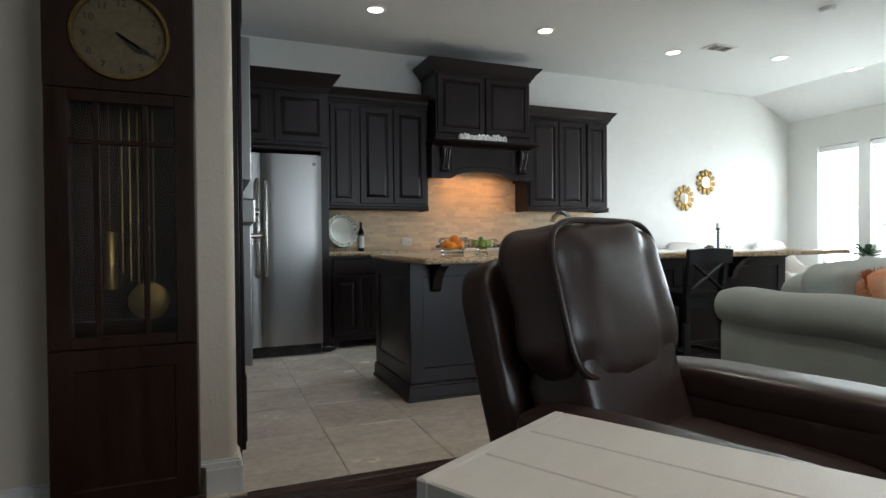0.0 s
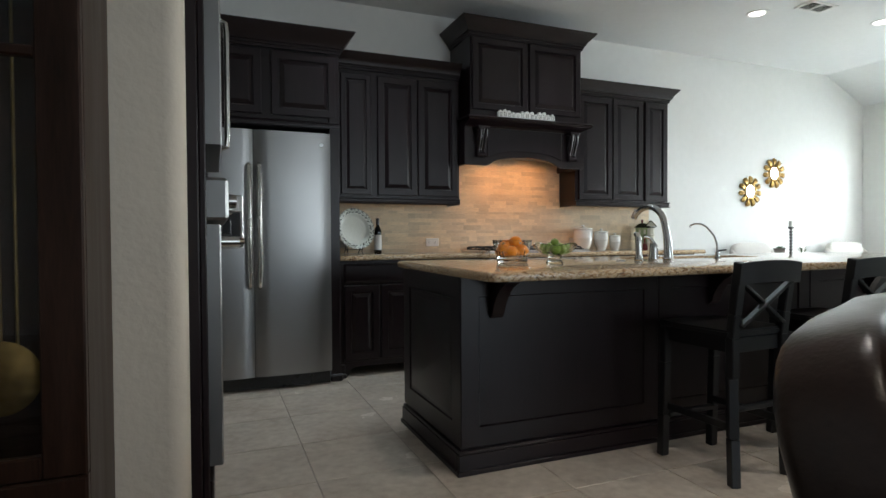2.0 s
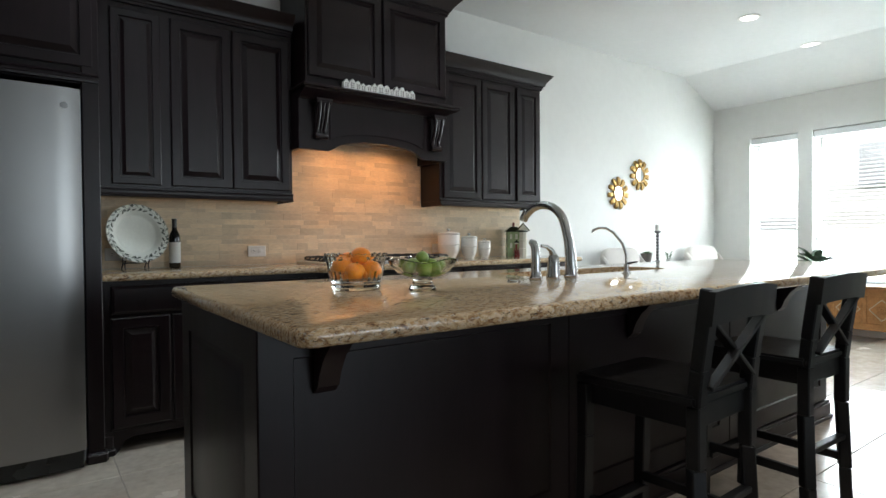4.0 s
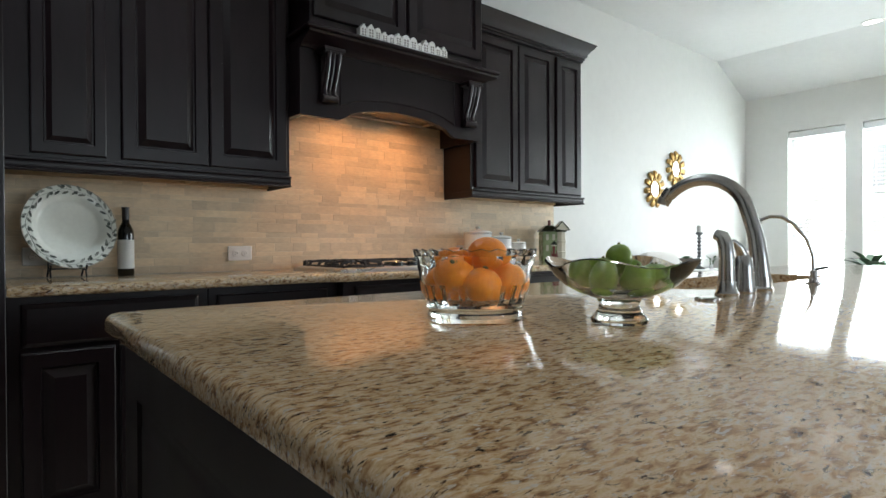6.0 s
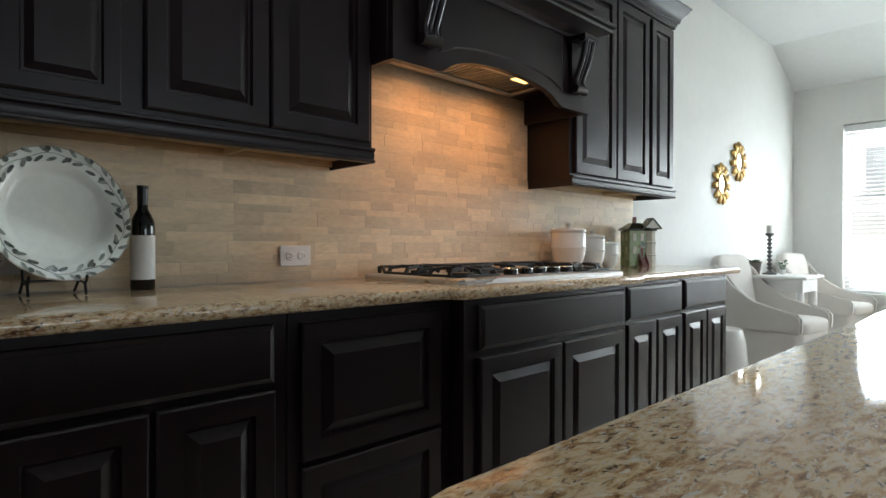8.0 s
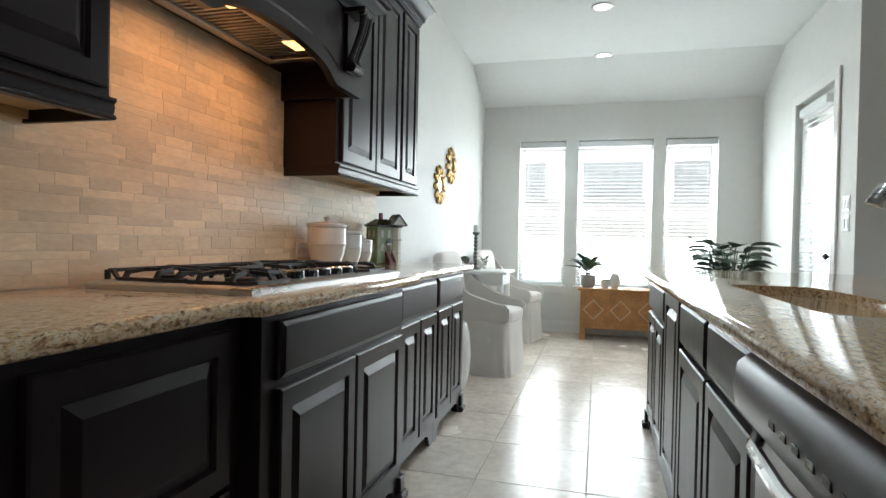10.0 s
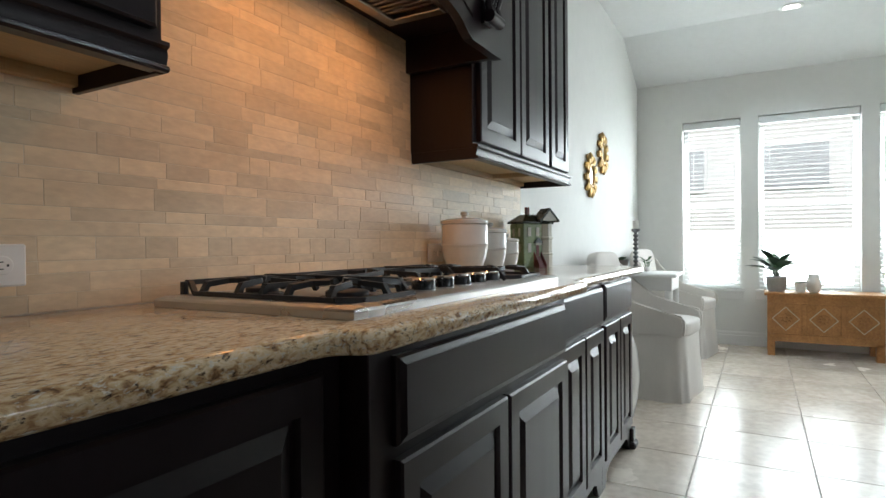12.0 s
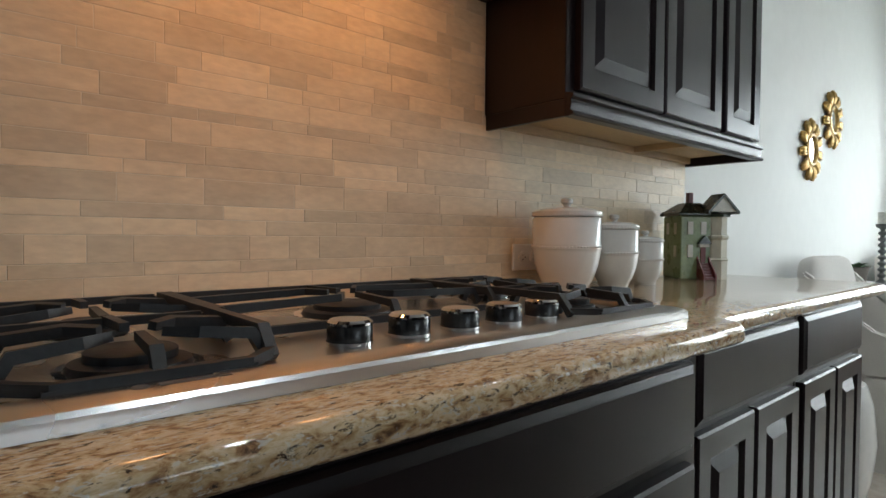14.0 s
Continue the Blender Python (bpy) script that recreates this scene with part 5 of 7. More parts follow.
# miniature houses on the hood shelf
rnd = random.Random(11)
x = 2.485
while x < 3.02:
    w, h = rnd.uniform(0.034, 0.05), rnd.uniform(0.045, 0.075)
    hs = thing("miniature_house", "tiny white ceramic canal house on the hood shelf", "figurine", (x + w / 2, 5.5, 2.062), group="row of miniature houses")
    y0 = 5.482
    kind = rnd.choice("gsb")
    z0 = 2.0622
    bm = B()
    top = [(x, z0), (x + w, z0), (x + w, z0 + h * 0.7)]
    if kind == "g":
        top += [(x + w * 0.5, z0 + h)]
    elif kind == "s":
        top += [(x + w * 0.8, z0 + h * 0.7), (x + w * 0.8, z0 + h * 0.85), (x + w * 0.62, z0 + h * 0.85), (x + w * 0.62, z0 + h), (x + w * 0.38, z0 + h), (x + w * 0.38, z0 + h * 0.85), (x + w * 0.2, z0 + h * 0.85), (x + w * 0.2, z0 + h * 0.7)]
    else:
        top += [(x + w * 0.85, z0 + h * 0.9), (x + w * 0.6, z0 + h), (x + w * 0.4, z0 + h), (x + w * 0.15, z0 + h * 0.9)]
    top += [(x, z0 + h * 0.7)]
    quadbox(bm, [(px, y0, pz) for px, pz in top], (0, 1, 0), 0.035)
    part("facade", bm, CERAM, hs, smooth=False)
    bm = B()
    for r in range(3):
        for k in range(2):
            wx = x + w * (0.22 + 0.36 * k)
            cbox(bm, wx, wx + w * 0.2, y0 - 0.0012, y0 + 0.001, z0 + h * (0.1 + 0.2 * r), z0 + h * (0.1 + 0.2 * r) + h * 0.12, 0)
    part("windows", bm, POTG, hs, smooth=False)
    x += w + 0.0008


# crystal bowls with fruit on the island
def cut_bowl(x, y):
    z = 0.9145
    b = thing("fruit_bowl", "cut-crystal bowl heaped with oranges on the granite island", "bowl", (x, y, z))
    seg = 48

    def wob(r, zz, a):
        s = 0.0
        if 0.03 < zz < 0.111:
            s = 0.0022 * abs(math.sin(a * 12 + zz * 160)) + 0.0022 * abs(math.sin(a * 12 - zz * 160))
        dz = 0.004 * abs(math.sin(a * 12)) if zz > 0.113 else 0
        return r * 0.94 - s, dz * 0.9
    prof = [(0.076, 0.0), (0.082, 0.002), (0.084, 0.01), (0.082, 0.018), (0.086, 0.024), (0.09, 0.034), (0.095, 0.05), (0.099, 0.066), (0.102, 0.082), (0.105, 0.098), (0.107, 0.108), (0.109, 0.114), (0.106, 0.115), (0.102, 0.107), (0.098, 0.09), (0.092, 0.062), (0.085, 0.04), (0.075, 0.03), (0.0, 0.028)]
    bm = lathe(B(), prof, seg, (x, y, z), wob)
    bo = part("bowl", bm, CRYSTAL, b, angle=15)
    bo.visible_shadow = False
    rr = random.Random(3)
    spots = [(0.05, 0.012, 0.067), (-0.045, 0.04, 0.067), (-0.03, -0.05, 0.067), (0.035, -0.052, 0.078), (0.028, 0.06, 0.078), (-0.06, -0.008, 0.098), (0.016, 0.0, 0.102), (-0.008, 0.05, 0.122), (0.006, -0.03, 0.15)]
    for dx, dy, dz in [(a * 0.84, b * 0.84, 0.06 + (c - 0.067) * 0.58) for a, b, c in spots]:
        r = rr.uniform(0.031, 0.034)
        o = thing("orange", "ripe orange in the crystal bowl", "orange", (x + dx, y + dy, z + dz), group="oranges in the bowl")
        part("fruit", ball(B(), r, (x + dx, y + dy, z + dz), 22, (1.05, 1.05, 0.92)), ORANGE, o)
        th, ph = rr.uniform(0, 6.28), rr.uniform(0.0, 0.9)
        d = Vector((math.sin(ph) * math.cos(th), math.sin(ph) * math.sin(th), math.cos(ph)))
        part("stem_end", ball(B(), 0.004, Vector((x + dx, y + dy, z + dz)) + Vector((d.x * r * 1.04, d.y * r * 1.04, d.z * r * 0.91)), 8), STEM, o)


cut_bowl(1.673, 3.788)


def wavy_bowl(x, y):
    z = 0.9145
    b = thing("fruit_bowl", "clear footed glass bowl with a wavy rim, full of limes", "bowl", (x, y, z))

    def wob(r, zz, a):
        k = max(0, (zz - 0.045) / 0.06)
        return r * (1 - 0.1 * min(k, 1)) * (1 + 0.07 * k * math.sin(a * 4 + 0.5)), 0.009 * k * k * math.sin(a * 4 + 0.5)
    prof = [(0.036, 0.0), (0.042, 0.002), (0.044, 0.008), (0.036, 0.018), (0.03, 0.03), (0.034, 0.04), (0.06, 0.048), (0.085, 0.06), (0.105, 0.076), (0.124, 0.096), (0.121, 0.098), (0.1, 0.082), (0.08, 0.066), (0.05, 0.054), (0.0, 0.05)]
    bo = part("bowl", lathe(B(), prof, 56, (x, y, z), wob), CRYSTAL, b, angle=50)
    bo.visible_shadow = False
    rr = random.Random(8)
    for k in range(13):
        a = k * 2.4
        rad = 0.0 if k == 12 else (0.028 if k % 3 == 0 else 0.055)
        zz = 0.072 if k % 3 else 0.08
        if k == 12:
            zz = 0.104
        p = Vector((x + rad * math.cos(a), y + rad * math.sin(a), z + zz))
        o = thing("lime", "green lime in the footed glass bowl", "lime", p, group="limes in the bowl")
        bm = B()
        r = rr.uniform(0.021, 0.0245)
        prof2 = [(0.0, -1.25 * r), (0.18 * r, -1.2 * r), (0.45 * r, -0.98 * r), (0.8 * r, -0.6 * r), (r, 0), (0.8 * r, 0.6 * r), (0.45 * r, 0.98 * r), (0.2 * r, 1.22 * r), (0.0, 1.3 * r)]
        lathe(bm, prof2, 18)
        turned(bm, Matrix.Translation(p) @ Euler((rr.uniform(0.8, 2.2), rr.uniform(-0.5, 0.5), rr.uniform(0, 6))).to_matrix().to_4x4())
        part("fruit", bm, LIME, o, angle=60)
        part("stem_end", ball(B(), 0.0025, p + Vector((0, 0, r * 0.99)), 6), STEM, o)


wavy_bowl(1.81, 3.604)


# taps at the sink
def bend(centre, r, a0, a1, n, x):
    return [(x, centre[0] + r * math.cos(radians(a0 + (a1 - a0) * k / n)), centre[1] + r * math.sin(radians(a0 + (a1 - a0) * k / n))) for k in range(n + 1)]


fx, fy = 2.642, 3.74
fa = thing("faucet", "tall satin-nickel gooseneck kitchen faucet", "faucet", (fx, fy, 0.914))
part("base", lathe(B(), [(0.03, 0.9143), (0.031, 0.92), (0.027, 0.925), (0.026, 0.95)], 26, (fx, fy - 0.02, 0)), NICKEL, fa)
neck = [(fx, fy - 0.02, 0.945), (fx, fy - 0.016, 1.0), (fx, fy - 0.008, 1.06), (fx, fy + 0.008, 1.115)]
neck += [(fx - 0.01 * k / 10, fy + 0.135 - 0.125 * math.cos(radians(12 + 128 * k / 10)), 1.107 + 0.115 * math.sin(radians(12 + 128 * k / 10))) for k in range(1, 11)]
part("spout", tube(B(), neck, [0.025, 0.0225, 0.0205, 0.0195] + [0.019 - 0.0003 * k for k in range(10)], 18), NICKEL, fa, angle=50)
part("spray_head", tube(B(), [(fx - 0.0098, fy + 0.225, 1.2), (fx - 0.012, fy + 0.246, 1.167), (fx - 0.012, fy + 0.25, 1.158)], [0.0175, 0.0195, 0.0185], 18), NICKEL, fa, angle=50)
hd = thing("faucet_lever", "satin-nickel tap lever handle beside the faucet", "tap handle", (2.535, 3.72, 0.914))
part("base", lathe(B(), [(0.029, 0.9143), (0.03, 0.92), (0.027, 0.935), (0.024, 0.98), (0.021, 1.0), (0.012, 1.012), (0.0, 1.014)], 24, (2.535, 3.72, 0)), NICKEL, hd)
part("lever", tube(B(), [(2.535, 3.72, 1.005), (2.525, 3.725, 1.028), (2.505, 3.73, 1.042), (2.48, 3.735, 1.046)], [0.014, 0.011, 0.008, 0.006], 12), NICKEL, hd)
sp = thing("side_sprayer", "satin-nickel pull-out side sprayer standing in its holder", "sprayer", (2.425, 3.712, 0.914))
part("holder", lathe(B(), [(0.026, 0.9143), (0.027, 0.92), (0.022, 0.93), (0.02, 0.95)], 24, (2.425, 3.712, 0)), NICKEL, sp)
part("wand", tube(B(), [(2.425, 3.712, 0.945), (2.425, 3.712, 1.0), (2.425, 3.714, 1.035), (2.424, 3.722, 1.056), (2.423, 3.737, 1.062)], [0.019, 0.0175, 0.017, 0.016, 0.013], 16), NICKEL, sp, angle=50)
solid("hole_cover", lathe(B(), [(0.026, 0.9143), (0.026, 0.918), (0.022, 0.921), (0.0, 0.922)], 24, (2.288, 3.694, 0)), NICKEL, "round nickel sink hole cover on the granite", "cover plate")
ff = thing("filter_tap", "slim satin-nickel filtered water tap with a black lever", "faucet", (3.005, 3.710, 0.914))
part("base", lathe(B(), [(0.022, 0.9143), (0.022, 0.918), (0.014, 0.921), (0.0135, 0.93), (0.011, 0.932), (0.011, 0.955), (0.006, 0.958)], 20, (3.005, 3.710, 0)), NICKEL, ff)
part("spout", tube(B(), [(3.005, 3.710, 0.95), (3.005, 3.712, 1.0), (2.995, 3.725, 1.05), (2.970, 3.755, 1.1), (2.950, 3.780, 1.12), (2.930, 3.805, 1.122), (2.915, 3.825, 1.112), (2.912, 3.828, 1.1)], 0.0055, 10), NICKEL, ff)
part("lever", tube(B(), [(3.005, 3.710, 0.958), (3.025, 3.695, 0.962), (3.045, 3.680, 0.966)], [0.005, 0.0045, 0.003], 8), BLACK, ff)


# ---------------- seating at the island ----------------
def bar_stool():
    """Counter stool with a cross back, built at the origin and looking to +y."""
    s = thing("bar_stool", "black painted wooden counter stool with a cross back", "bar stool", group="stools at the island")
    w, d = 0.16, 0.2

    def leg(x, y, x2, y2, ztop, rear):
        bm = B()
        pts = [(x2, y2, 0.0), (x2 + (x - x2) * 0.35, y2 + (y - y2) * 0.5, 0.2), (x, y, 0.45), (x, y, 0.62)]
        if rear:
            pts += [(x, y - 0.01, 0.72), (x * 1.01, y - 0.04, ztop)]
        for a, b in zip(pts, pts[1:]):
            bar(bm, a, b, 0.042, 0.04, 0.004)
        part("leg", bm, STOOLM, s)
    leg(-w + 0.01, -d + 0.02, -w, -d, 0.94, True)
    leg(w - 0.01, -d + 0.02, w, -d, 0.94, True)
    leg(-w, d - 0.02, -w, d - 0.005, 0.62, False)
    leg(w, d - 0.02, w, d - 0.005, 0.62, False)
    bm = B()
    quadbox(bm, [(-0.182, -0.19, 0.622), (0.182, -0.19, 0.622), (0.195, 0.1, 0.622), (0.186, 0.2, 0.622), (-0.186, 0.2, 0.622), (-0.195, 0.1, 0.622)], (0, 0, 1), 0.03)
    bmesh.ops.bevel(bm, geom=bm.edges[:], offset=0.008, segments=2, affect="EDGES")
    part("seat", bm, STOOLM, s)
    for y in (-d + 0.03, d - 0.03):
        part("apron", box(-w + 0.02, w - 0.02, y - 0.01, y + 0.01, 0.555, 0.62, 0.002), STOOLM, s)
    for x in (-w + 0.012, w - 0.012):
        part("apron", box(x - 0.01, x + 0.01, -d + 0.04, d - 0.04, 0.555, 0.62, 0.002), STOOLM, s)
        part("stretcher", bar(B(), (x, -d + 0.02, 0.24), (x, d - 0.02, 0.24), 0.02, 0.032, 0.003), STOOLM, s)
    part("stretcher", bar(B(), (-w + 0.01, -d + 0.015, 0.32), (w - 0.01, -d + 0.015, 0.32), 0.03, 0.02, 0.003), STOOLM, s)
    part("footrest", bar(B(), (-w + 0.01, d - 0.025, 0.2), (w - 0.01, d - 0.025, 0.2), 0.034, 0.022, 0.003), STOOLM, s)
    yb = -d - 0.02
    part("cross_slat", bar(B(), (-w + 0.02, yb + 0.012, 0.67), (w - 0.02, yb - 0.008, 0.855), 0.03, 0.014, 0.003), STOOLM, s)
    part("cross_slat", bar(B(), (w - 0.02, yb + 0.026, 0.67), (-w + 0.02, yb + 0.006, 0.855), 0.03, 0.014, 0.003), STOOLM, s)
    bm = B()
    n = 10
    top, low, tb, lb = [], [], [], []
    for k in range(n + 1):
        u = -1 + 2 * k / n
        x = u * 0.184
        y = yb - 0.03 - 0.016 * (1 - u * u)
        zt = 0.935 + 0.012 * (1 - u * u)
        top.append(bm.verts.new((x, y, zt)))
        low.append(bm.verts.new((x, y + 0.01, 0.845 + 0.012 * (1 - u * u))))
        tb.append(bm.verts.new((x, y + 0.022, zt)))
        lb.append(bm.verts.new((x, y + 0.032, 0.845 + 0.012 * (1 - u * u))))
    for k in range(n):
        for p, q_ in ((top, low), (low, lb), (lb, tb), (tb, top)):
            bm.faces.new([p[k], p[k + 1], q_[k + 1], q_[k]])
    for k in (0, n):
        bm.faces.new([top[k], low[k], lb[k], tb[k]])
    part("top_rail", bm, STOOLM, s, angle=40)
    return s


st1 = bar_stool()
st1.matrix_basis = pose(2.4, 3.135, 0, 0, 0, 1.5)
copy_thing(st1, pose(3.15, 3.145, 0, 0, 0, -1.5))


# ---------------- soft furniture ----------------
def puff(bm, size, m, e=0.4, seg=22, wrinkle=0.0, freq=9.0, flat_bottom=False):
    """A soft rounded block of the given half sizes."""
    t = B()
    rows = []
    nv = seg // 2

    def sp(v, k):
        return math.copysign(abs(v) ** k, v)
    for i in range(nv + 1):
        v = -math.pi / 2 + math.pi * i / nv
        row = []
        for j in range(seg):
            u = 2 * math.pi * (j + 0.5) / seg
            p = Vector((size[0] * sp(math.cos(v), e) * sp(math.cos(u), e), size[1] * sp(math.cos(v), e) * sp(math.sin(u), e), size[2] * sp(math.sin(v), e)))
            if wrinkle:
                n = noise.noise(p * freq)
                p *= 1 + wrinkle * n / max(0.08, max(size))
            row.append(t.verts.new(p))
        rows.append(row)
    for p, q_ in zip(rows, rows[1:]):
        for j in range(seg):
            t.faces.new([p[j], p[(j + 1) % seg], q_[(j + 1) % seg], q_[j]])
    t.faces.new(rows[0][::-1])
    t.faces.new(rows[-1])
    bmesh.ops.remove_doubles(t, verts=t.verts, dist=1e-5)
    return join(bm, t, m)


def recliner():
    """Leather recliner, built at the origin and looking to -y."""
    r = thing("recliner", "dark brown leather recliner with a pillowed headrest", "armchair")
    part("base", puff(B(), (0.36, 0.36, 0.12), pose(0, 0.02, 0.17), 0.25, 28), LEATHER, r, angle=60)
    part("seat_cushion", puff(B(), (0.27, 0.33, 0.11), pose(0, -0.08, 0.38, 4), 0.42, 40, 0.01), LEATHER, r, angle=70)
    part("back_shell", puff(B(), (0.345, 0.065, 0.39), pose(0, 0.44, 0.6, -15), 0.3, 36, 0.006), LEATHER, r, angle=70)
    part("back_cushion", puff(B(), (0.29, 0.11, 0.24), pose(0, 0.26, 0.57, -17), 0.42, 60, 0.035, 11), LEATHER, r, angle=70)
    hd_ = part("headrest", puff(B(), (0.32, 0.1, 0.222), pose(0, 0.315, 0.858, -14), 0.36, 84, 0.045, 8), LEATHER, r, angle=70)
    m = pose(0, 0.315, 0.858, -14)
    loop = []
    for k in range(41):
        a = 2 * math.pi * k / 40
        c, s_ = math.cos(a), math.sin(a)
        p = Vector((0.313 * math.copysign(abs(c) ** 0.4, c), -0.075, 0.216 * math.copysign(abs(s_) ** 0.4, s_)))
        loop.append(m @ p)
    part("piping", tube(B(), loop, 0.009, 8), LEATHER, hd_)
    for sx in (-1, 1):
        arm = part("arm", puff(B(), (0.095, 0.4, 0.15), pose(sx * 0.38, -0.06, 0.42), 0.32, 34, 0.008), LEATHER, r, angle=70)
        part("arm_pad", puff(B(), (0.105, 0.38, 0.06), pose(sx * 0.385, -0.08, 0.565, 2), 0.5, 34, 0.014, 8), LEATHER, arm, angle=70)
    part("footrest", puff(B(), (0.27, 0.05, 0.16), pose(0, -0.42, 0.3, 8), 0.4, 28, 0.008), LEATHER, r, angle=70)
    return r


rc = recliner()
rc.matrix_basis = pose(1.295, 1.225, -0.02, 0, 0, 24)

sofa = thing("sofa", "grey-green upholstered sofa with rolled arms", "sofa", (3.7, 1.95, 0))
part("base", puff(B(), (0.98, 0.42, 0.16), pose(3.7, 1.9, 0.24), 0.2, 30), SOFA, sofa, angle=60)
part("back", puff(B(), (0.86, 0.13, 0.28), pose(3.9, 2.25, 0.55, -6), 0.35, 40, 0.01), SOFA, sofa, angle=60)
for k, cx in enumerate((3.44, 4.26)):
    part("back_cushion", puff(B(), (0.41, 0.13, 0.24), pose(cx, 2.1, 0.655, -12), 0.5, 44, 0.04, 7), SOFA, sofa, angle=70)
    part("seat_cushion", puff(B(), (0.44, 0.36, 0.09), pose(cx, 1.8, 0.42), 0.4, 36, 0.015), SOFA, sofa, angle=70)
for sx, cx in ((-1, 2.64), (1, 4.76)):
    arm = part("arm", puff(B(), (0.085, 0.46, 0.29), pose(cx, 1.87, 0.35), 0.25, 32, 0.006), SOFA, sofa, angle=70)
    bm = B()
    pts = [(cx + sx * 0.02, 2.33 - 0.93 * k / 12, 0.655 + 0.006 * math.sin(k)) for k in range(13)]
    tube(bm, pts, [0.085, 0.1] + [0.104] * 9 + [0.1, 0.086], 20)
    part("rolled_arm", bm, SOFA, arm, angle=60)
pl = thing("throw_pillow", "orange fringed throw pillow on the sofa", "pillow", (3.24, 1.9, 0.66))
RUST = mat("rust_orange_fabric", (0.5, 0.17, 0.06), 0.9, vary=0.2, scale=14, fine=120, bump=0.3, tint=(0.55, 0.36, 0.25))
part("cushion", puff(B(), (0.22, 0.09, 0.17), pose(3.24, 1.88, 0.68, -25, 0, 12), 0.6, 32, 0.02), RUST, pl, angle=70)
bm = B()
rr = random.Random(2)
mm = pose(3.24, 1.88, 0.68, -25, 0, 12)
for k in range(220):
    a = 2 * math.pi * k / 220
    c, s_ = math.cos(a), math.sin(a)
    p = Vector((0.215 * math.copysign(abs(c) ** 0.6, c), 0, 0.165 * math.copysign(abs(s_) ** 0.6, s_)))
    q_ = p * (1 + rr.uniform(0.1, 0.2)) + Vector((rr.uniform(-0.012, 0.012), rr.uniform(-0.02, 0.02), rr.uniform(-0.012, 0.012)))
    tube(bm, [mm @ p, mm @ q_], [0.003, 0.001], 4)
fr_ = part("fringe", bm, mat("rust_fringe", (0.5, 0.13, 0.03), 0.9, vary=0.2), pl)
fr_["kind"] = "stuff"

# white plank side table by the recliner
side = thing("side_table", "white painted plank-top side table beside the recliner", "side table")
for k in range(3):
    part("plank", box(-0.186 + k * 0.1245, -0.186 + k * 0.1245 + 0.1237, -0.75, 0.0, 0.672, 0.7, 0.003), TABLEW, side)
part("end_board", box(-0.187, 0.187, -0.001, 0.02, 0.665, 0.7, 0.003), TABLEW, side)
part("apron", box(-0.16, 0.16, -0.71, -0.04, 0.59, 0.671, 0.003), TABLEW, side)
for x in (-0.15, 0.15):
    for y in (-0.7, -0.05):
        part("leg", box(x - 0.022, x + 0.022, y - 0.022, y + 0.022, 0.0, 0.589, 0.004), TABLEW, side)
side.matrix_basis = pose(0.513, 0.91, 0, 0, 0, 27.8) @ pose(0, -0.02, 0)


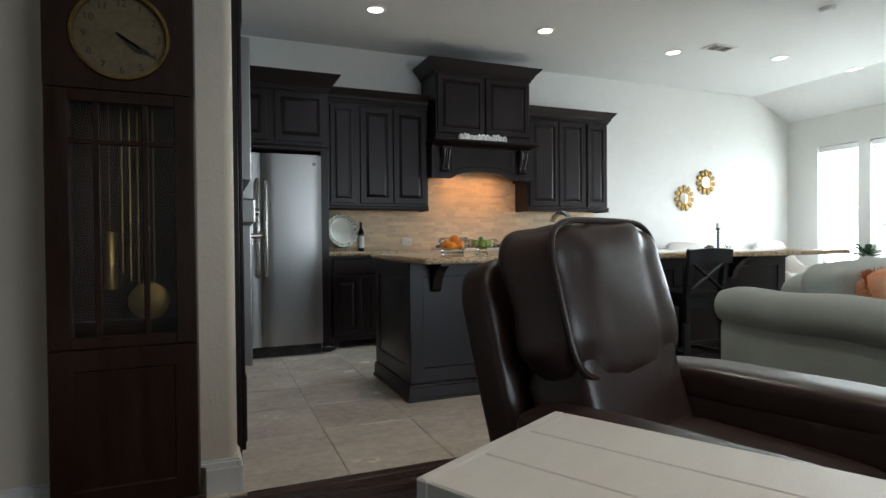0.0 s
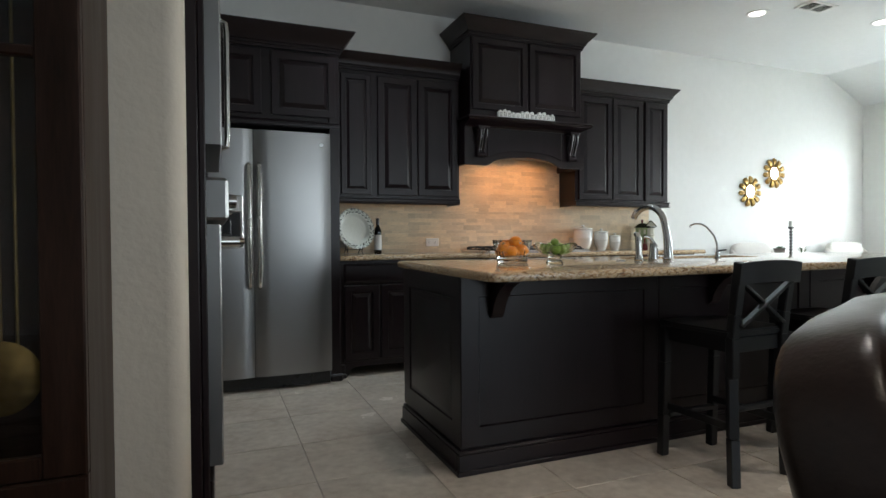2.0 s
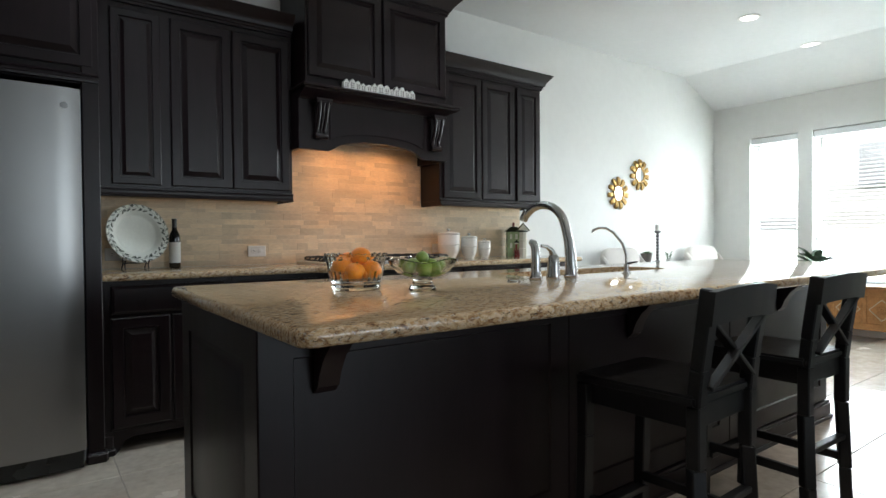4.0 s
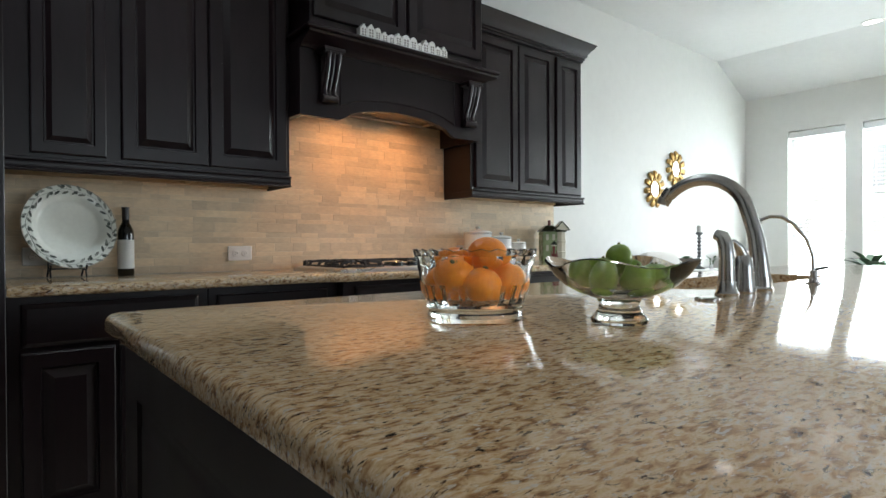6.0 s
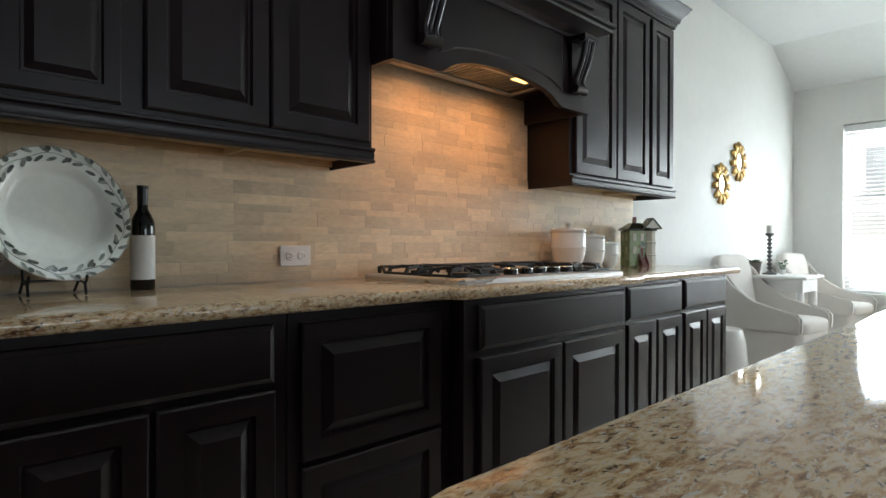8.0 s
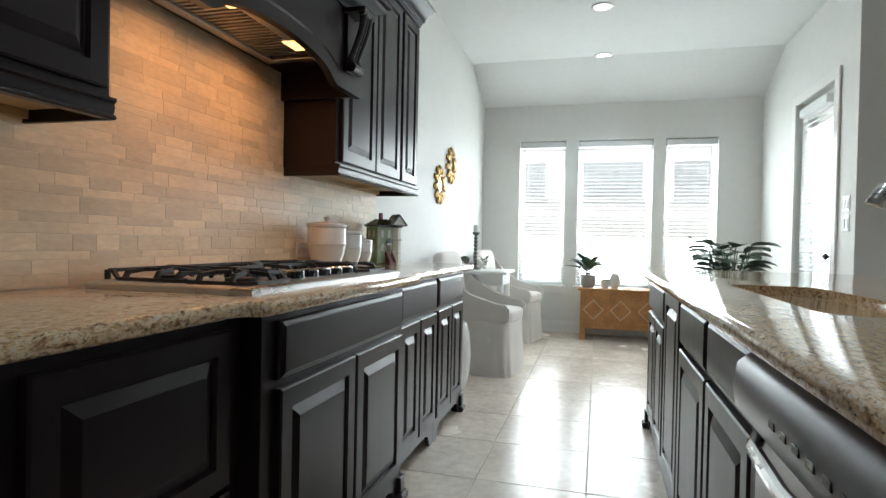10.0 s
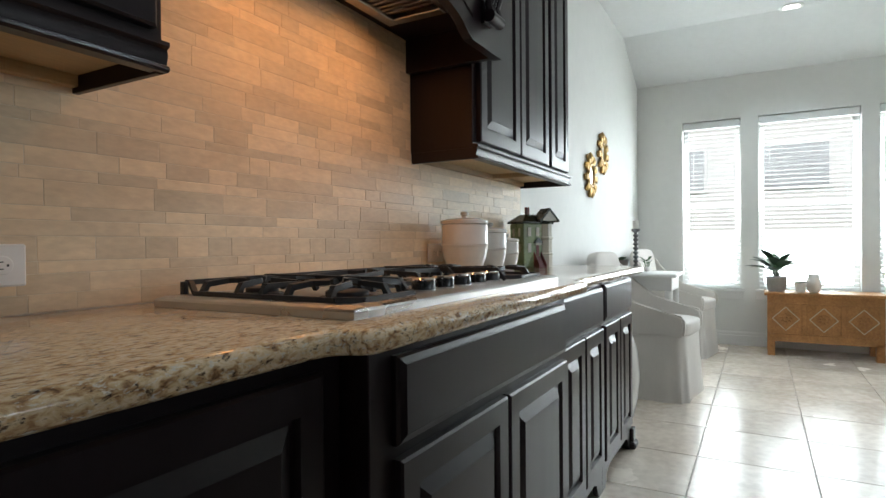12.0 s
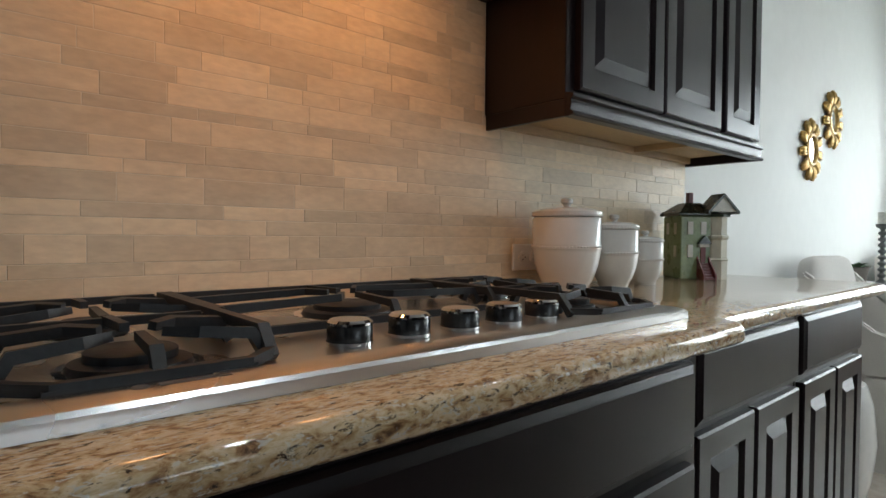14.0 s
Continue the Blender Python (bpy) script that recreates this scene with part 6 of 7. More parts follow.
# ---------------- longcase clock ----------------
def clock():
    c = thing("longcase_clock", "tall dark oak grandfather clock with a glazed trunk door", "clock", (-0.17, 2.42, 0))
    OAK = mat("dark_oak", (0.03, 0.0115, 0.0055), 0.4, vary=0.3, scale=3, fine=26, stretch=(8, 8, 0.8), bump=0.04, spec=0.3)
    BR = mat("aged_brass", (0.26, 0.17, 0.06), 0.38, metal=1.0, vary=0.15, scale=12, fine=60)
    DIAL = mat("silvered_brass_dial", (0.19, 0.14, 0.075), 0.45, metal=0.35, vary=0.12, scale=5, fine=50)
    x0, x1, yf, yb = -0.393, 0.052, 2.29, 2.555
    bm = B()
    cbox(bm, x0, x0 + 0.03, yf + 0.02, yb, 0.12, 2.0, 0.003)
    cbox(bm, x1 - 0.03, x1, yf + 0.02, yb, 0.12, 2.0, 0.003)
    cbox(bm, x0 + 0.03, x1 - 0.03, yb - 0.015, yb, 0.12, 2.0, 0.002)
    part("case", bm, OAK, c)
    part("plinth", box(x0 - 0.02, x1 + 0.02, yf - 0.005, yb, 0.0, 0.12, 0.006), OAK, c)
    part("cornice", box(x0 - 0.03, x1 + 0.03, yf - 0.02, yb, 2.0, 2.07, 0.012), OAK, c)
    part("base_panel", rings_panel(B(), x0, x1, 0.121, 0.66, yf, -1, [(0, -0.004), (0.004, 0), (0.07, 0), (0.075, -0.006), (0.09, -0.006)], 0.019), OAK, c, angle=20)
    d = part("trunk_door", B(), OAK, c)
    bm = B()
    for a, b, z0, z1 in ((x0, -0.326, 0.662, 1.52), (-0.012, x1, 0.662, 1.52), (-0.326, -0.012, 0.662, 0.7), (-0.326, -0.012, 1.478, 1.52),
                         (-0.256, -0.238, 0.7, 1.478), (-0.112, -0.094, 0.7, 1.478), (-0.326, -0.256, 1.338, 1.356), (-0.238, -0.112, 1.338, 1.356), (-0.094, -0.012, 1.338, 1.356)):
        cbox(bm, a, b, yf, yf + 0.02, z0, z1, 0.003)
    old = d.data
    d.data = mesh_of("trunk_door", bm, OAK, OFF[c])
    bpy.data.meshes.remove(old)
    gp = part("glass", box(-0.326, -0.012, yf + 0.009, yf + 0.012, 0.7, 1.478, 0), PANE, d)
    gp.visible_shadow = False
    h = part("hood_front", B(), OAK, c)
    bm = B()
    outer = [(x0, 1.522), (x1, 1.522), (x1, 1.998), (x0, 1.998)]
    cx, cz, R = -0.168, 1.705, 0.142
    ring = [(cx + R * math.cos(2 * math.pi * k / 40), cz + R * math.sin(2 * math.pi * k / 40)) for k in range(40)]
    fo = [bm.verts.new((x, yf, z)) for x, z in outer]
    fi = [bm.verts.new((x, yf, z)) for x, z in ring]
    fb = [bm.verts.new((x, yf + 0.02, z)) for x, z in ring]
    rim = []
    for k in range(40):
        ca, sa = math.cos(2 * math.pi * k / 40), math.sin(2 * math.pi * k / 40)
        reach = min(((x1 if ca > 0 else x0) - cx) / ca if abs(ca) > 1e-6 else 9, ((1.998 if sa > 0 else 1.522) - cz) / sa if abs(sa) > 1e-6 else 9)
        rim.append(bm.verts.new((cx + ca * reach, yf, cz + sa * reach)))
    for k in range(40):
        bm.faces.new([fi[k], fi[(k + 1) % 40], rim[(k + 1) % 40], rim[k]])
    for vx, vz in outer:
        near = sorted(rim, key=lambda v: (v.co.x - vx) ** 2 + (v.co.z - vz) ** 2)[:2]
        bm.faces.new([bm.verts.new((vx, yf, vz)), near[0], near[1]])
    for k in range(40):
        bm.faces.new([fi[k], fi[(k + 1) % 40], fb[(k + 1) % 40], fb[k]])
    fo2 = [bm.verts.new((x, yf + 0.019, z)) for x, z in outer]
    for k in range(4):
        bm.faces.new([fo[k], fo[(k + 1) % 4], fo2[(k + 1) % 4], fo2[k]])
    old = h.data
    h.data = mesh_of("hood_front", bm, OAK, OFF[c], False)
    bpy.data.meshes.remove(old)
    rot = Matrix.Rotation(radians(90), 4, "X")
    bz = part("bezel", turned(lathe(B(), [(R - 0.004, 0), (R - 0.004, 0.012), (R + 0.006, 0.012), (R + 0.009, 0.004), (R + 0.009, 0)], 48, ring=True), Matrix.Translation((cx, yf - 0.0005, cz)) @ rot), BR, c, "brass dial bezel")
    dl = part("dial", turned(lathe(B(), [(0.0, 0), (R - 0.001, 0), (R - 0.001, 0.004), (0, 0.004)], 48), Matrix.Translation((cx, yf + 0.018, cz)) @ rot), DIAL, c)
    NUM = mat("dial_ink", (0.035, 0.028, 0.02), 0.5)
    yd = yf + 0.0135
    for n in range(1, 13):
        cu = bpy.data.curves.new("numeral", "FONT")
        cu.body, cu.size, cu.align_x, cu.align_y, cu.extrude = str(n), 0.034, "CENTER", "CENTER", 0.0004
        cu.materials.append(NUM)
        o = new("numeral", cu)
        o.parent = dl
        a = radians(90 - n * 30)
        o.matrix_local = Matrix.Translation(Vector((cx + 0.112 * math.cos(a), yd, cz + 0.112 * math.sin(a))) - OFF[c]) @ rot
    return c, dl, cx, cz, yd, NUM, BR, yf


ck, dial, ccx, ccz, cyd, NUM, BRASS, cyf = clock()
for length, w, hour in ((0.082, 0.011, 4.3), (0.118, 0.007, 4.05)):
    a = radians(90 - hour * 30)
    dx, dz = math.cos(a), math.sin(a)
    bm = B()
    quadbox(bm, [(ccx - dx * 0.02 - dz * w * 0.3, cyd - 0.004, ccz - dz * 0.02 + dx * w * 0.3), (ccx + dx * length * 0.7 - dz * w, cyd - 0.004, ccz + dz * length * 0.7 + dx * w), (ccx + dx * length, cyd - 0.004, ccz + dz * length),
                 (ccx + dx * length * 0.7 + dz * w, cyd - 0.004, ccz + dz * length * 0.7 - dx * w), (ccx - dx * 0.02 + dz * w * 0.3, cyd - 0.004, ccz - dz * 0.02 - dx * w * 0.3)], (0, -1, 0), 0.0015)
    part("clock_pointer", bm, NUM, dial, smooth=False)
part("pendulum_rod", box(-0.117, -0.105, 2.44, 2.444, 0.8, 1.5, 0.001), BRASS, ck)
bm = lathe(B(), [(0, 0.008), (0.05, 0.006), (0.068, 0.0), (0.05, -0.006), (0, -0.008)], 32)
part("pendulum_bob", turned(bm, Matrix.Translation((-0.111, 2.442, 0.8)) @ Matrix.Rotation(radians(90), 4, "X")), BRASS, ck)
for wx in (-0.225,):
    part("weight", lathe(B(), [(0.0, 0.85), (0.019, 0.85), (0.021, 0.855), (0.021, 1.04), (0.017, 1.05), (0.0, 1.052)], 20, (wx, 2.4, 0)), BRASS, ck)
    part("weight_line", box(wx - 0.0012, wx + 0.0012, 2.399, 2.401, 1.05, 1.5, 0), BRASS, ck)
for kx in range(5):
    part("chime_rod", tube(B(), [(-0.2 + kx * 0.026, 2.5, 0.9 - kx * 0.03), (-0.2 + kx * 0.026, 2.5, 1.5)], 0.003, 8), BRASS, ck)


# ---------------- wall mirrors ----------------
def flower_mirror(x, z):
    m = thing("flower_mirror", "round mirror in an antique gold petal frame on the wall", "mirror", (x, WY, z), group="pair of flower mirrors")
    rot = Matrix.Translation((x, WY - 0.001, z)) @ Matrix.Rotation(radians(90), 4, "X")
    part("glass", turned(lathe(B(), [(0.0, 0.0), (0.074, 0.0), (0.074, 0.016), (0, 0.016)], 40), rot), MIRROR, m)
    part("inner_ring", turned(lathe(B(), [(0.072, 0.002), (0.072, 0.02), (0.078, 0.028), (0.088, 0.026), (0.093, 0.014), (0.093, 0.002)], 44, ring=True), rot), GOLD, m)
    beads = B()
    for k in range(36):
        a = 2 * math.pi * k / 36
        ball(beads, 0.0055, (0.094 * math.cos(a), 0.094 * math.sin(a), 0.018), 8)
    b_ = part("bead_ring", turned(beads, rot), GOLD, m)
    b_["kind"] = "stuff"
    for k in range(11):
        a = 2 * math.pi * k / 11 + math.pi / 2
        t = B()
        for s in (-0.013, 0.0, 0.013):
            tube(t, [(0.092, s * 0.7, 0.01), (0.125, s * 1.1, 0.019), (0.158, s * 1.25, 0.016), (0.172 if s else 0.178, s * 1.05, 0.008)], [0.008, 0.0125, 0.0125, 0.006], 8)
        turned(t, rot @ Matrix.Rotation(a, 4, "Z"))
        part("petal", t, GOLD, m, angle=60)


flower_mirror(6.389, 1.78)
flower_mirror(6.0, 1.558)


# ---------------- nook: chairs, table, chest, plants ----------------
def slip_chair():
    """Slipcovered dining armchair, built at the origin and looking to -y."""
    c = thing("slipcovered_chair", "white linen slipcovered dining armchair with sloping arms", "chair", group="slipcovered chairs")
    bm = B()
    n = 48
    rows = []
    for z, w, d, wav in ((0.0, 0.31, 0.325, 0.014), (0.15, 0.3, 0.315, 0.008), (0.3, 0.29, 0.305, 0.002), (0.42, 0.285, 0.3, 0.0)):
        row = []
        for k in range(n):
            a = 2 * math.pi * k / n
            cc, ss = math.cos(a), math.sin(a)
            rr_ = 1 + wav * math.sin(a * 12) * 2
            row.append(bm.verts.new((w * rr_ * math.copysign(abs(cc) ** 0.3, cc), d * rr_ * math.copysign(abs(ss) ** 0.3, ss), z)))
        rows.append(row)
    for p, q_ in zip(rows, rows[1:]):
        for k in range(n):
            bm.faces.new([p[k], p[(k + 1) % n], q_[(k + 1) % n], q_[k]])
    bm.faces.new(rows[-1])
    part("skirt", bm, LINEN, c, angle=50)
    part("seat_cushion", puff(B(), (0.25, 0.28, 0.06), pose(0, -0.04, 0.46), 0.4, 30, 0.006), LINEN, c, angle=70)
    part("backrest", puff(B(), (0.27, 0.055, 0.29), pose(0, 0.29, 0.68, -8), 0.4, 34, 0.005), LINEN, c, angle=70)
    for sx in (-1, 1):
        bm = B()
        prof = [(0.3, 0.42), (0.32, 0.9), (0.26, 0.86), (0.16, 0.72), (0.02, 0.62), (-0.14, 0.575), (-0.26, 0.57), (-0.3, 0.55), (-0.31, 0.5), (-0.3, 0.42)]
        quadbox(bm, [(sx * 0.245, y, z) for y, z in prof], (sx, 0, 0), 0.05)
        bmesh.ops.bevel(bm, geom=bm.edges[:], offset=0.014, segments=2, affect="EDGES")
        part("arm", bm, LINEN, c, angle=60)
    return c


c1 = slip_chair()
c1.matrix_basis = pose(5.82, 5.52, 0, 0, 0, -6)
copy_thing(c1, pose(7.4, 5.52, 0, 0, 0, -8))

tab = thing("side_table", "white painted small table with turned legs between the chairs", "table", (6.385, 5.6, 0))
part("tabletop", box(6.08, 6.6, 5.36, 5.9, 0.772, 0.8, 0.008), TRIM, tab)
bm = B()
for a, b, c_, d in ((6.13, 6.55, 5.4, 5.42), (6.13, 6.55, 5.84, 5.86), (6.13, 6.15, 5.42, 5.84), (6.53, 6.55, 5.42, 5.84)):
    cbox(bm, a, b, c_, d, 0.67, 0.771, 0.002)
part("apron", bm, TRIM, tab)
for x in (6.155, 6.525):
    for y in (5.425, 5.835):
        part("leg", lathe(B(), [(0.014, 0), (0.02, 0.03), (0.016, 0.06), (0.024, 0.3), (0.028, 0.45), (0.02, 0.5), (0.03, 0.53), (0.03, 0.669)], 16, (x, y, 0)), TRIM, tab)
cs = thing("candlestick", "grey turned candlestick with a white candle on the small table", "candlestick", (6.31, 5.69, 0.8))
ZT = 0.8005
PEW = mat("grey_pewter", (0.16, 0.16, 0.16), 0.45, metal=0.6, vary=0.15, scale=20, fine=90)
prof = [(0.055, 0), (0.055, 0.008), (0.03, 0.018), (0.014, 0.03)]
for k in range(8):
    z = 0.04 + k * 0.034
    prof += [(0.01, z), (0.021, z + 0.01), (0.021, z + 0.018), (0.01, z + 0.028)]
prof += [(0.012, 0.315), (0.032, 0.33), (0.034, 0.345), (0.0, 0.345)]
part("stem", lathe(B(), [(r, ZT + z) for r, z in prof], 22, (6.31, 5.69, 0)), PEW, cs, angle=40)
part("candle", lathe(B(), [(0.024, ZT + 0.346), (0.024, ZT + 0.41), (0.0, ZT + 0.408)], 20, (6.31, 5.69, 0)), mat("white_wax", (0.75, 0.73, 0.68), 0.5), cs)


def leaf(bm, base, direction, up, length, width, curl=0.25, n=6, thick=0.0012):
    """One broad pointed leaf with a fold along its midrib."""
    d, u = Vector(direction).normalized(), Vector(up).normalized()
    s = d.cross(u).normalized()
    u = s.cross(d)
    mid, lf, rt = [], [], []
    for k in range(n + 1):
        t = k / n
        c = Vector(base) + d * length * t - Vector((0, 0, 1)) * curl * length * t * t
        w = width * 0.5 * math.sin(math.pi * min(1, t * 0.94 + 0.06)) ** 0.75
        mid.append(bm.verts.new(c))
        lf.append(bm.verts.new(c + s * w + u * w * 0.3))
        rt.append(bm.verts.new(c - s * w + u * w * 0.3))
    for k in range(n):
        bm.faces.new([mid[k], mid[k + 1], lf[k + 1], lf[k]])
        bm.faces.new([mid[k], rt[k], rt[k + 1], mid[k + 1]])


def potted(name, label, x, y, z, pot_prof, pot_mat, leaf_mat, count, length, width, rise, seed, stem_h=0.0, droop=0.25):
    p = thing(name, label, "plant", (x, y, z))
    part("pot", lathe(B(), [(r, z + h) for r, h in pot_prof], 28, (x, y, 0)), pot_mat, p, angle=40)
    top = max(h for r, h in pot_prof)
    rmax = max(r for r, h in pot_prof) * 0.82
    part("soil", lathe(B(), [(0.0, z + top * 0.9), (rmax, z + top * 0.89), (rmax * 0.9, z + top * 0.85)], 20, (x, y, 0)), SOIL, p)
    rr_ = random.Random(seed)
    for k in range(count):
        a = k * 2.4 + rr_.uniform(-0.3, 0.3)
        el = rise * rr_.uniform(0.5, 1.25)
        bm = B()
        b0 = Vector((x + 0.012 * math.cos(a), y + 0.012 * math.sin(a), z + top * 0.88))
        h = stem_h * (0.35 + 0.65 * k / max(1, count - 1))
        d = Vector((math.cos(a) * math.cos(el), math.sin(a) * math.cos(el), math.sin(el)))
        b1 = b0 + Vector((0.2 * d.x * h, 0.2 * d.y * h, h)) + d * length * 0.15
        tube(bm, [b0, (b0 + b1) / 2 + Vector((0, 0, h * 0.1)), b1], 0.0025 + 0.002 * (stem_h > 0.2), 5)
        leaf(bm, b1, d, (0, 0, 1), length * rr_.uniform(0.75, 1.1), width * rr_.uniform(0.8, 1.1), droop)
        part("leaf", bm, leaf_mat, p, angle=70)


potted("succulent", "small succulent in a grey clay pot on the small table", 6.27, 5.8, ZT, [(0.045, 0), (0.062, 0.1), (0.068, 0.1), (0.055, 0.09), (0.048, 0.09)], POTG, SUCC, 22, 0.06, 0.02, 0.7, 3)
potted("vine", "little trailing plant in a white cup by the candlestick", 6.41, 5.62, ZT, [(0.02, 0), (0.026, 0.04), (0.022, 0.04)], CERAM, SUCC, 7, 0.055, 0.03, 0.9, 9, 0.06)

# carved chest under the windows
CARVE = mat("carved_honey_wood", (0.42, 0.2, 0.07), 0.5, vary=0.2, scale=9, fine=60, bump=0.5, bump_scale=45, tint=(0.3, 0.13, 0.04))
INLAY = mat("pale_bone_inlay", (0.62, 0.52, 0.4), 0.5, vary=0.05)
chest = thing("carved_chest", "carved honey-coloured wooden chest with diamond inlay", "chest", (7.75, 4.34, 0))
cy0, cy1, cx0, cx1 = 3.905, 4.765, 7.56, 7.95
part("top", box(cx0 - 0.02, cx1, cy0 - 0.025, cy1 + 0.025, 0.545, 0.572, 0.005), CARVE, chest)
part("body", box(cx0 + 0.012, cx1 - 0.01, cy0, cy1, 0.16, 0.544, 0.003), CARVE, chest)
part("lower_rail", box(cx0, cx0 + 0.011, cy0, cy1, 0.13, 0.2, 0.003), CARVE, chest)
part("upper_rail", box(cx0, cx0 + 0.011, cy0, cy1, 0.475, 0.543, 0.003), CARVE, chest)
for k in range(4):
    yy = cy0 + (cy1 - cy0) * k / 3
    part("stile", box(cx0 - 0.002, cx0 + 0.011, min(max(yy - 0.018, cy0), cy1 - 0.036), min(max(yy - 0.018, cy0), cy1 - 0.036) + 0.036, 0.201, 0.474, 0.003), CARVE, chest)
for k in range(3):
    yc, zc = cy0 + (cy1 - cy0) * (k + 0.5) / 3, 0.338
    w, h = 0.105, 0.105
    part("panel", box(cx0 + 0.008, cx0 + 0.0118, yc - 0.12, yc + 0.12, 0.205, 0.47, 0.001), CARVE, chest)
    bm = B()
    pts = [(yc - w, zc), (yc, zc + h), (yc + w, zc), (yc, zc - h)]
    for i in range(4):
        a, b = pts[i], pts[(i + 1) % 4]
        bar(bm, (cx0 + 0.006, *a), (cx0 + 0.006, *b), 0.007, 0.007, 0.001)
    part("diamond_inlay", bm, INLAY, chest, "pale diamond inlay")
    bm = B()
    for i in range(8):
        a = 2 * math.pi * i / 8
        ball(bm, 0.014, (cx0 + 0.007, yc + 0.035 * math.cos(a), zc + 0.035 * math.sin(a)), 8, (0.4, 1, 1))
    ball(bm, 0.016, (cx0 + 0.006, yc, zc), 10, (0.5, 1, 1))
    part("rosette", bm, CARVE, chest)
for x in (cx0 + 0.03, cx1 - 0.04):
    for y in (cy0 + 0.03, cy1 - 0.03):
        part("leg", box(x - 0.03, x + 0.03, y - 0.03, y + 0.03, 0.0, 0.159, 0.004), CARVE, chest)
potted("houseplant", "broad-leaved plant in a pale grey crock on the carved chest", 7.72, 4.69, 0.5725, [(0.06, 0), (0.078, 0.03), (0.086, 0.12), (0.092, 0.13), (0.086, 0.14), (0.078, 0.14)], mat("pale_grey_stoneware", (0.42, 0.43, 0.42), 0.5, vary=0.06), LEAF, 24, 0.22, 0.085, 0.7, 21, 0.12)
potted("succulent", "little succulent in a white fluted cup on the chest", 7.7, 4.5, 0.5725, [(0.035, 0), (0.048, 0.07), (0.052, 0.085), (0.045, 0.085)], CERAM, SUCC, 16, 0.055, 0.022, 0.6, 31)
pt = thing("pitcher", "small white ceramic pitcher on the carved chest", "pitcher", (7.7, 4.4, 0.5725))
part("jug", lathe(B(), [(0.035, 0.5727), (0.05, 0.6), (0.062, 0.64), (0.058, 0.68), (0.042, 0.71), (0.046, 0.735), (0.043, 0.735), (0.038, 0.71)], 28, (7.7, 4.4, 0)), CERAM, pt, angle=50)
part("handle", tube(B(), [(7.7, 4.355, 0.72), (7.7, 4.325, 0.705), (7.7, 4.315, 0.66), (7.7, 4.345, 0.63)], 0.006, 8), CERAM, pt)
potted("fiddle_leaf_plant", "large-leaved green plant in a floor pot by the nook wall", 6.95, 3.4, 0.0, [(0.15, 0), (0.19, 0.1), (0.21, 0.38), (0.225, 0.4), (0.2, 0.4)], CERAM, LEAF, 64, 0.24, 0.21, 0.3, 44, 0.72, 0.25)
gs = thing("garden_stool", "white glazed ceramic garden stool at the cabinet end", "garden stool", (5.06, 5.62, 0))
part("drum", lathe(B(), [(0.13, 0.0), (0.14, 0.01), (0.16, 0.1), (0.175, 0.25), (0.16, 0.4), (0.14, 0.47), (0.135, 0.48), (0.0, 0.485)], 36, (5.06, 5.62, 0)), CERAM, gs, angle=50)

# ---------------- outside the windows ----------------
STUC = mat("pale_house_siding", (0.8, 0.79, 0.76), 0.8, vary=0.04, scale=2, fine=20)
FARPANE = mat("far_window_glass", (0.5, 0.51, 0.52), 0.2, vary=0.1)
nb = thing("neighbour_house", "pale neighbouring house wall with dark windows", "house", (15, 5, 0))
part("wall", box(15, 15.3, -8, 20, -0.2, 5.2, 0.02), STUC, nb)
bm = B()
quadbox(bm, [(14.5, -8.5, 5.1), (14.5, 20.5, 5.1), (18, 20.5, 7.4), (18, -8.5, 7.4)], (0, 0, 1), 0.15)
part("roof", bm, mat("grey_shingle_roof", (0.12, 0.115, 0.11), 0.9, vary=0.2, scale=3), nb)
for wy, wz, w, h in ((4.3, 2.15, 1.35, 0.85), (2.55, 2.15, 0.8, 0.85), (6.2, 2.15, 0.7, 0.85), (8.2, 0.8, 1.1, 0.7)):
    wd = part("window", box(14.955, 14.999, wy - w / 2 - 0.06, wy + w / 2 + 0.06, wz - 0.06, wz + h + 0.06, 0.005), TRIM, nb)
    part("pane", box(14.94, 14.954, wy - w / 2, wy + w / 2, wz, wz + h, 0), FARPANE, wd)
bush = thing("garden_bush", "leafy green shrub outside the nook windows", "shrub", (12.3, 3.0, -0.2))
bm = B()
rr = random.Random(77)
for k in range(900):
    a, b_ = rr.uniform(0, 6.28), rr.uniform(-0.2, 1.5)
    rad = rr.uniform(0.45, 1.0)
    p = Vector((12.3 + 0.7 * rad * math.cos(a) * math.cos(b_), 2.9 + 0.75 * rad * math.sin(a) * math.cos(b_), 0.35 + 0.85 * rad * math.sin(b_)))
    d = Vector((rr.uniform(-1, 1), rr.uniform(-1, 1), rr.uniform(-0.2, 1)))
    leaf(bm, p, d, (0.1, 0.2, 1), rr.uniform(0.07, 0.13), 0.05, 0.2, 3)
lv = part("foliage", bm, mat("bush_leaf", (0.07, 0.13, 0.03), 0.6, vary=0.3, scale=4), bush, smooth=False)
lv["kind"] = "stuff"
bm = B()
for k in range(5):
    a = k * 1.3
    tube(bm, [(12.3 + 0.05 * math.cos(a), 2.9 + 0.05 * math.sin(a), -0.2), (12.3 + 0.3 * math.cos(a), 2.9 + 0.3 * math.sin(a), 0.6)], [0.02, 0.008], 6)
part("branches", bm, STEM, bush)

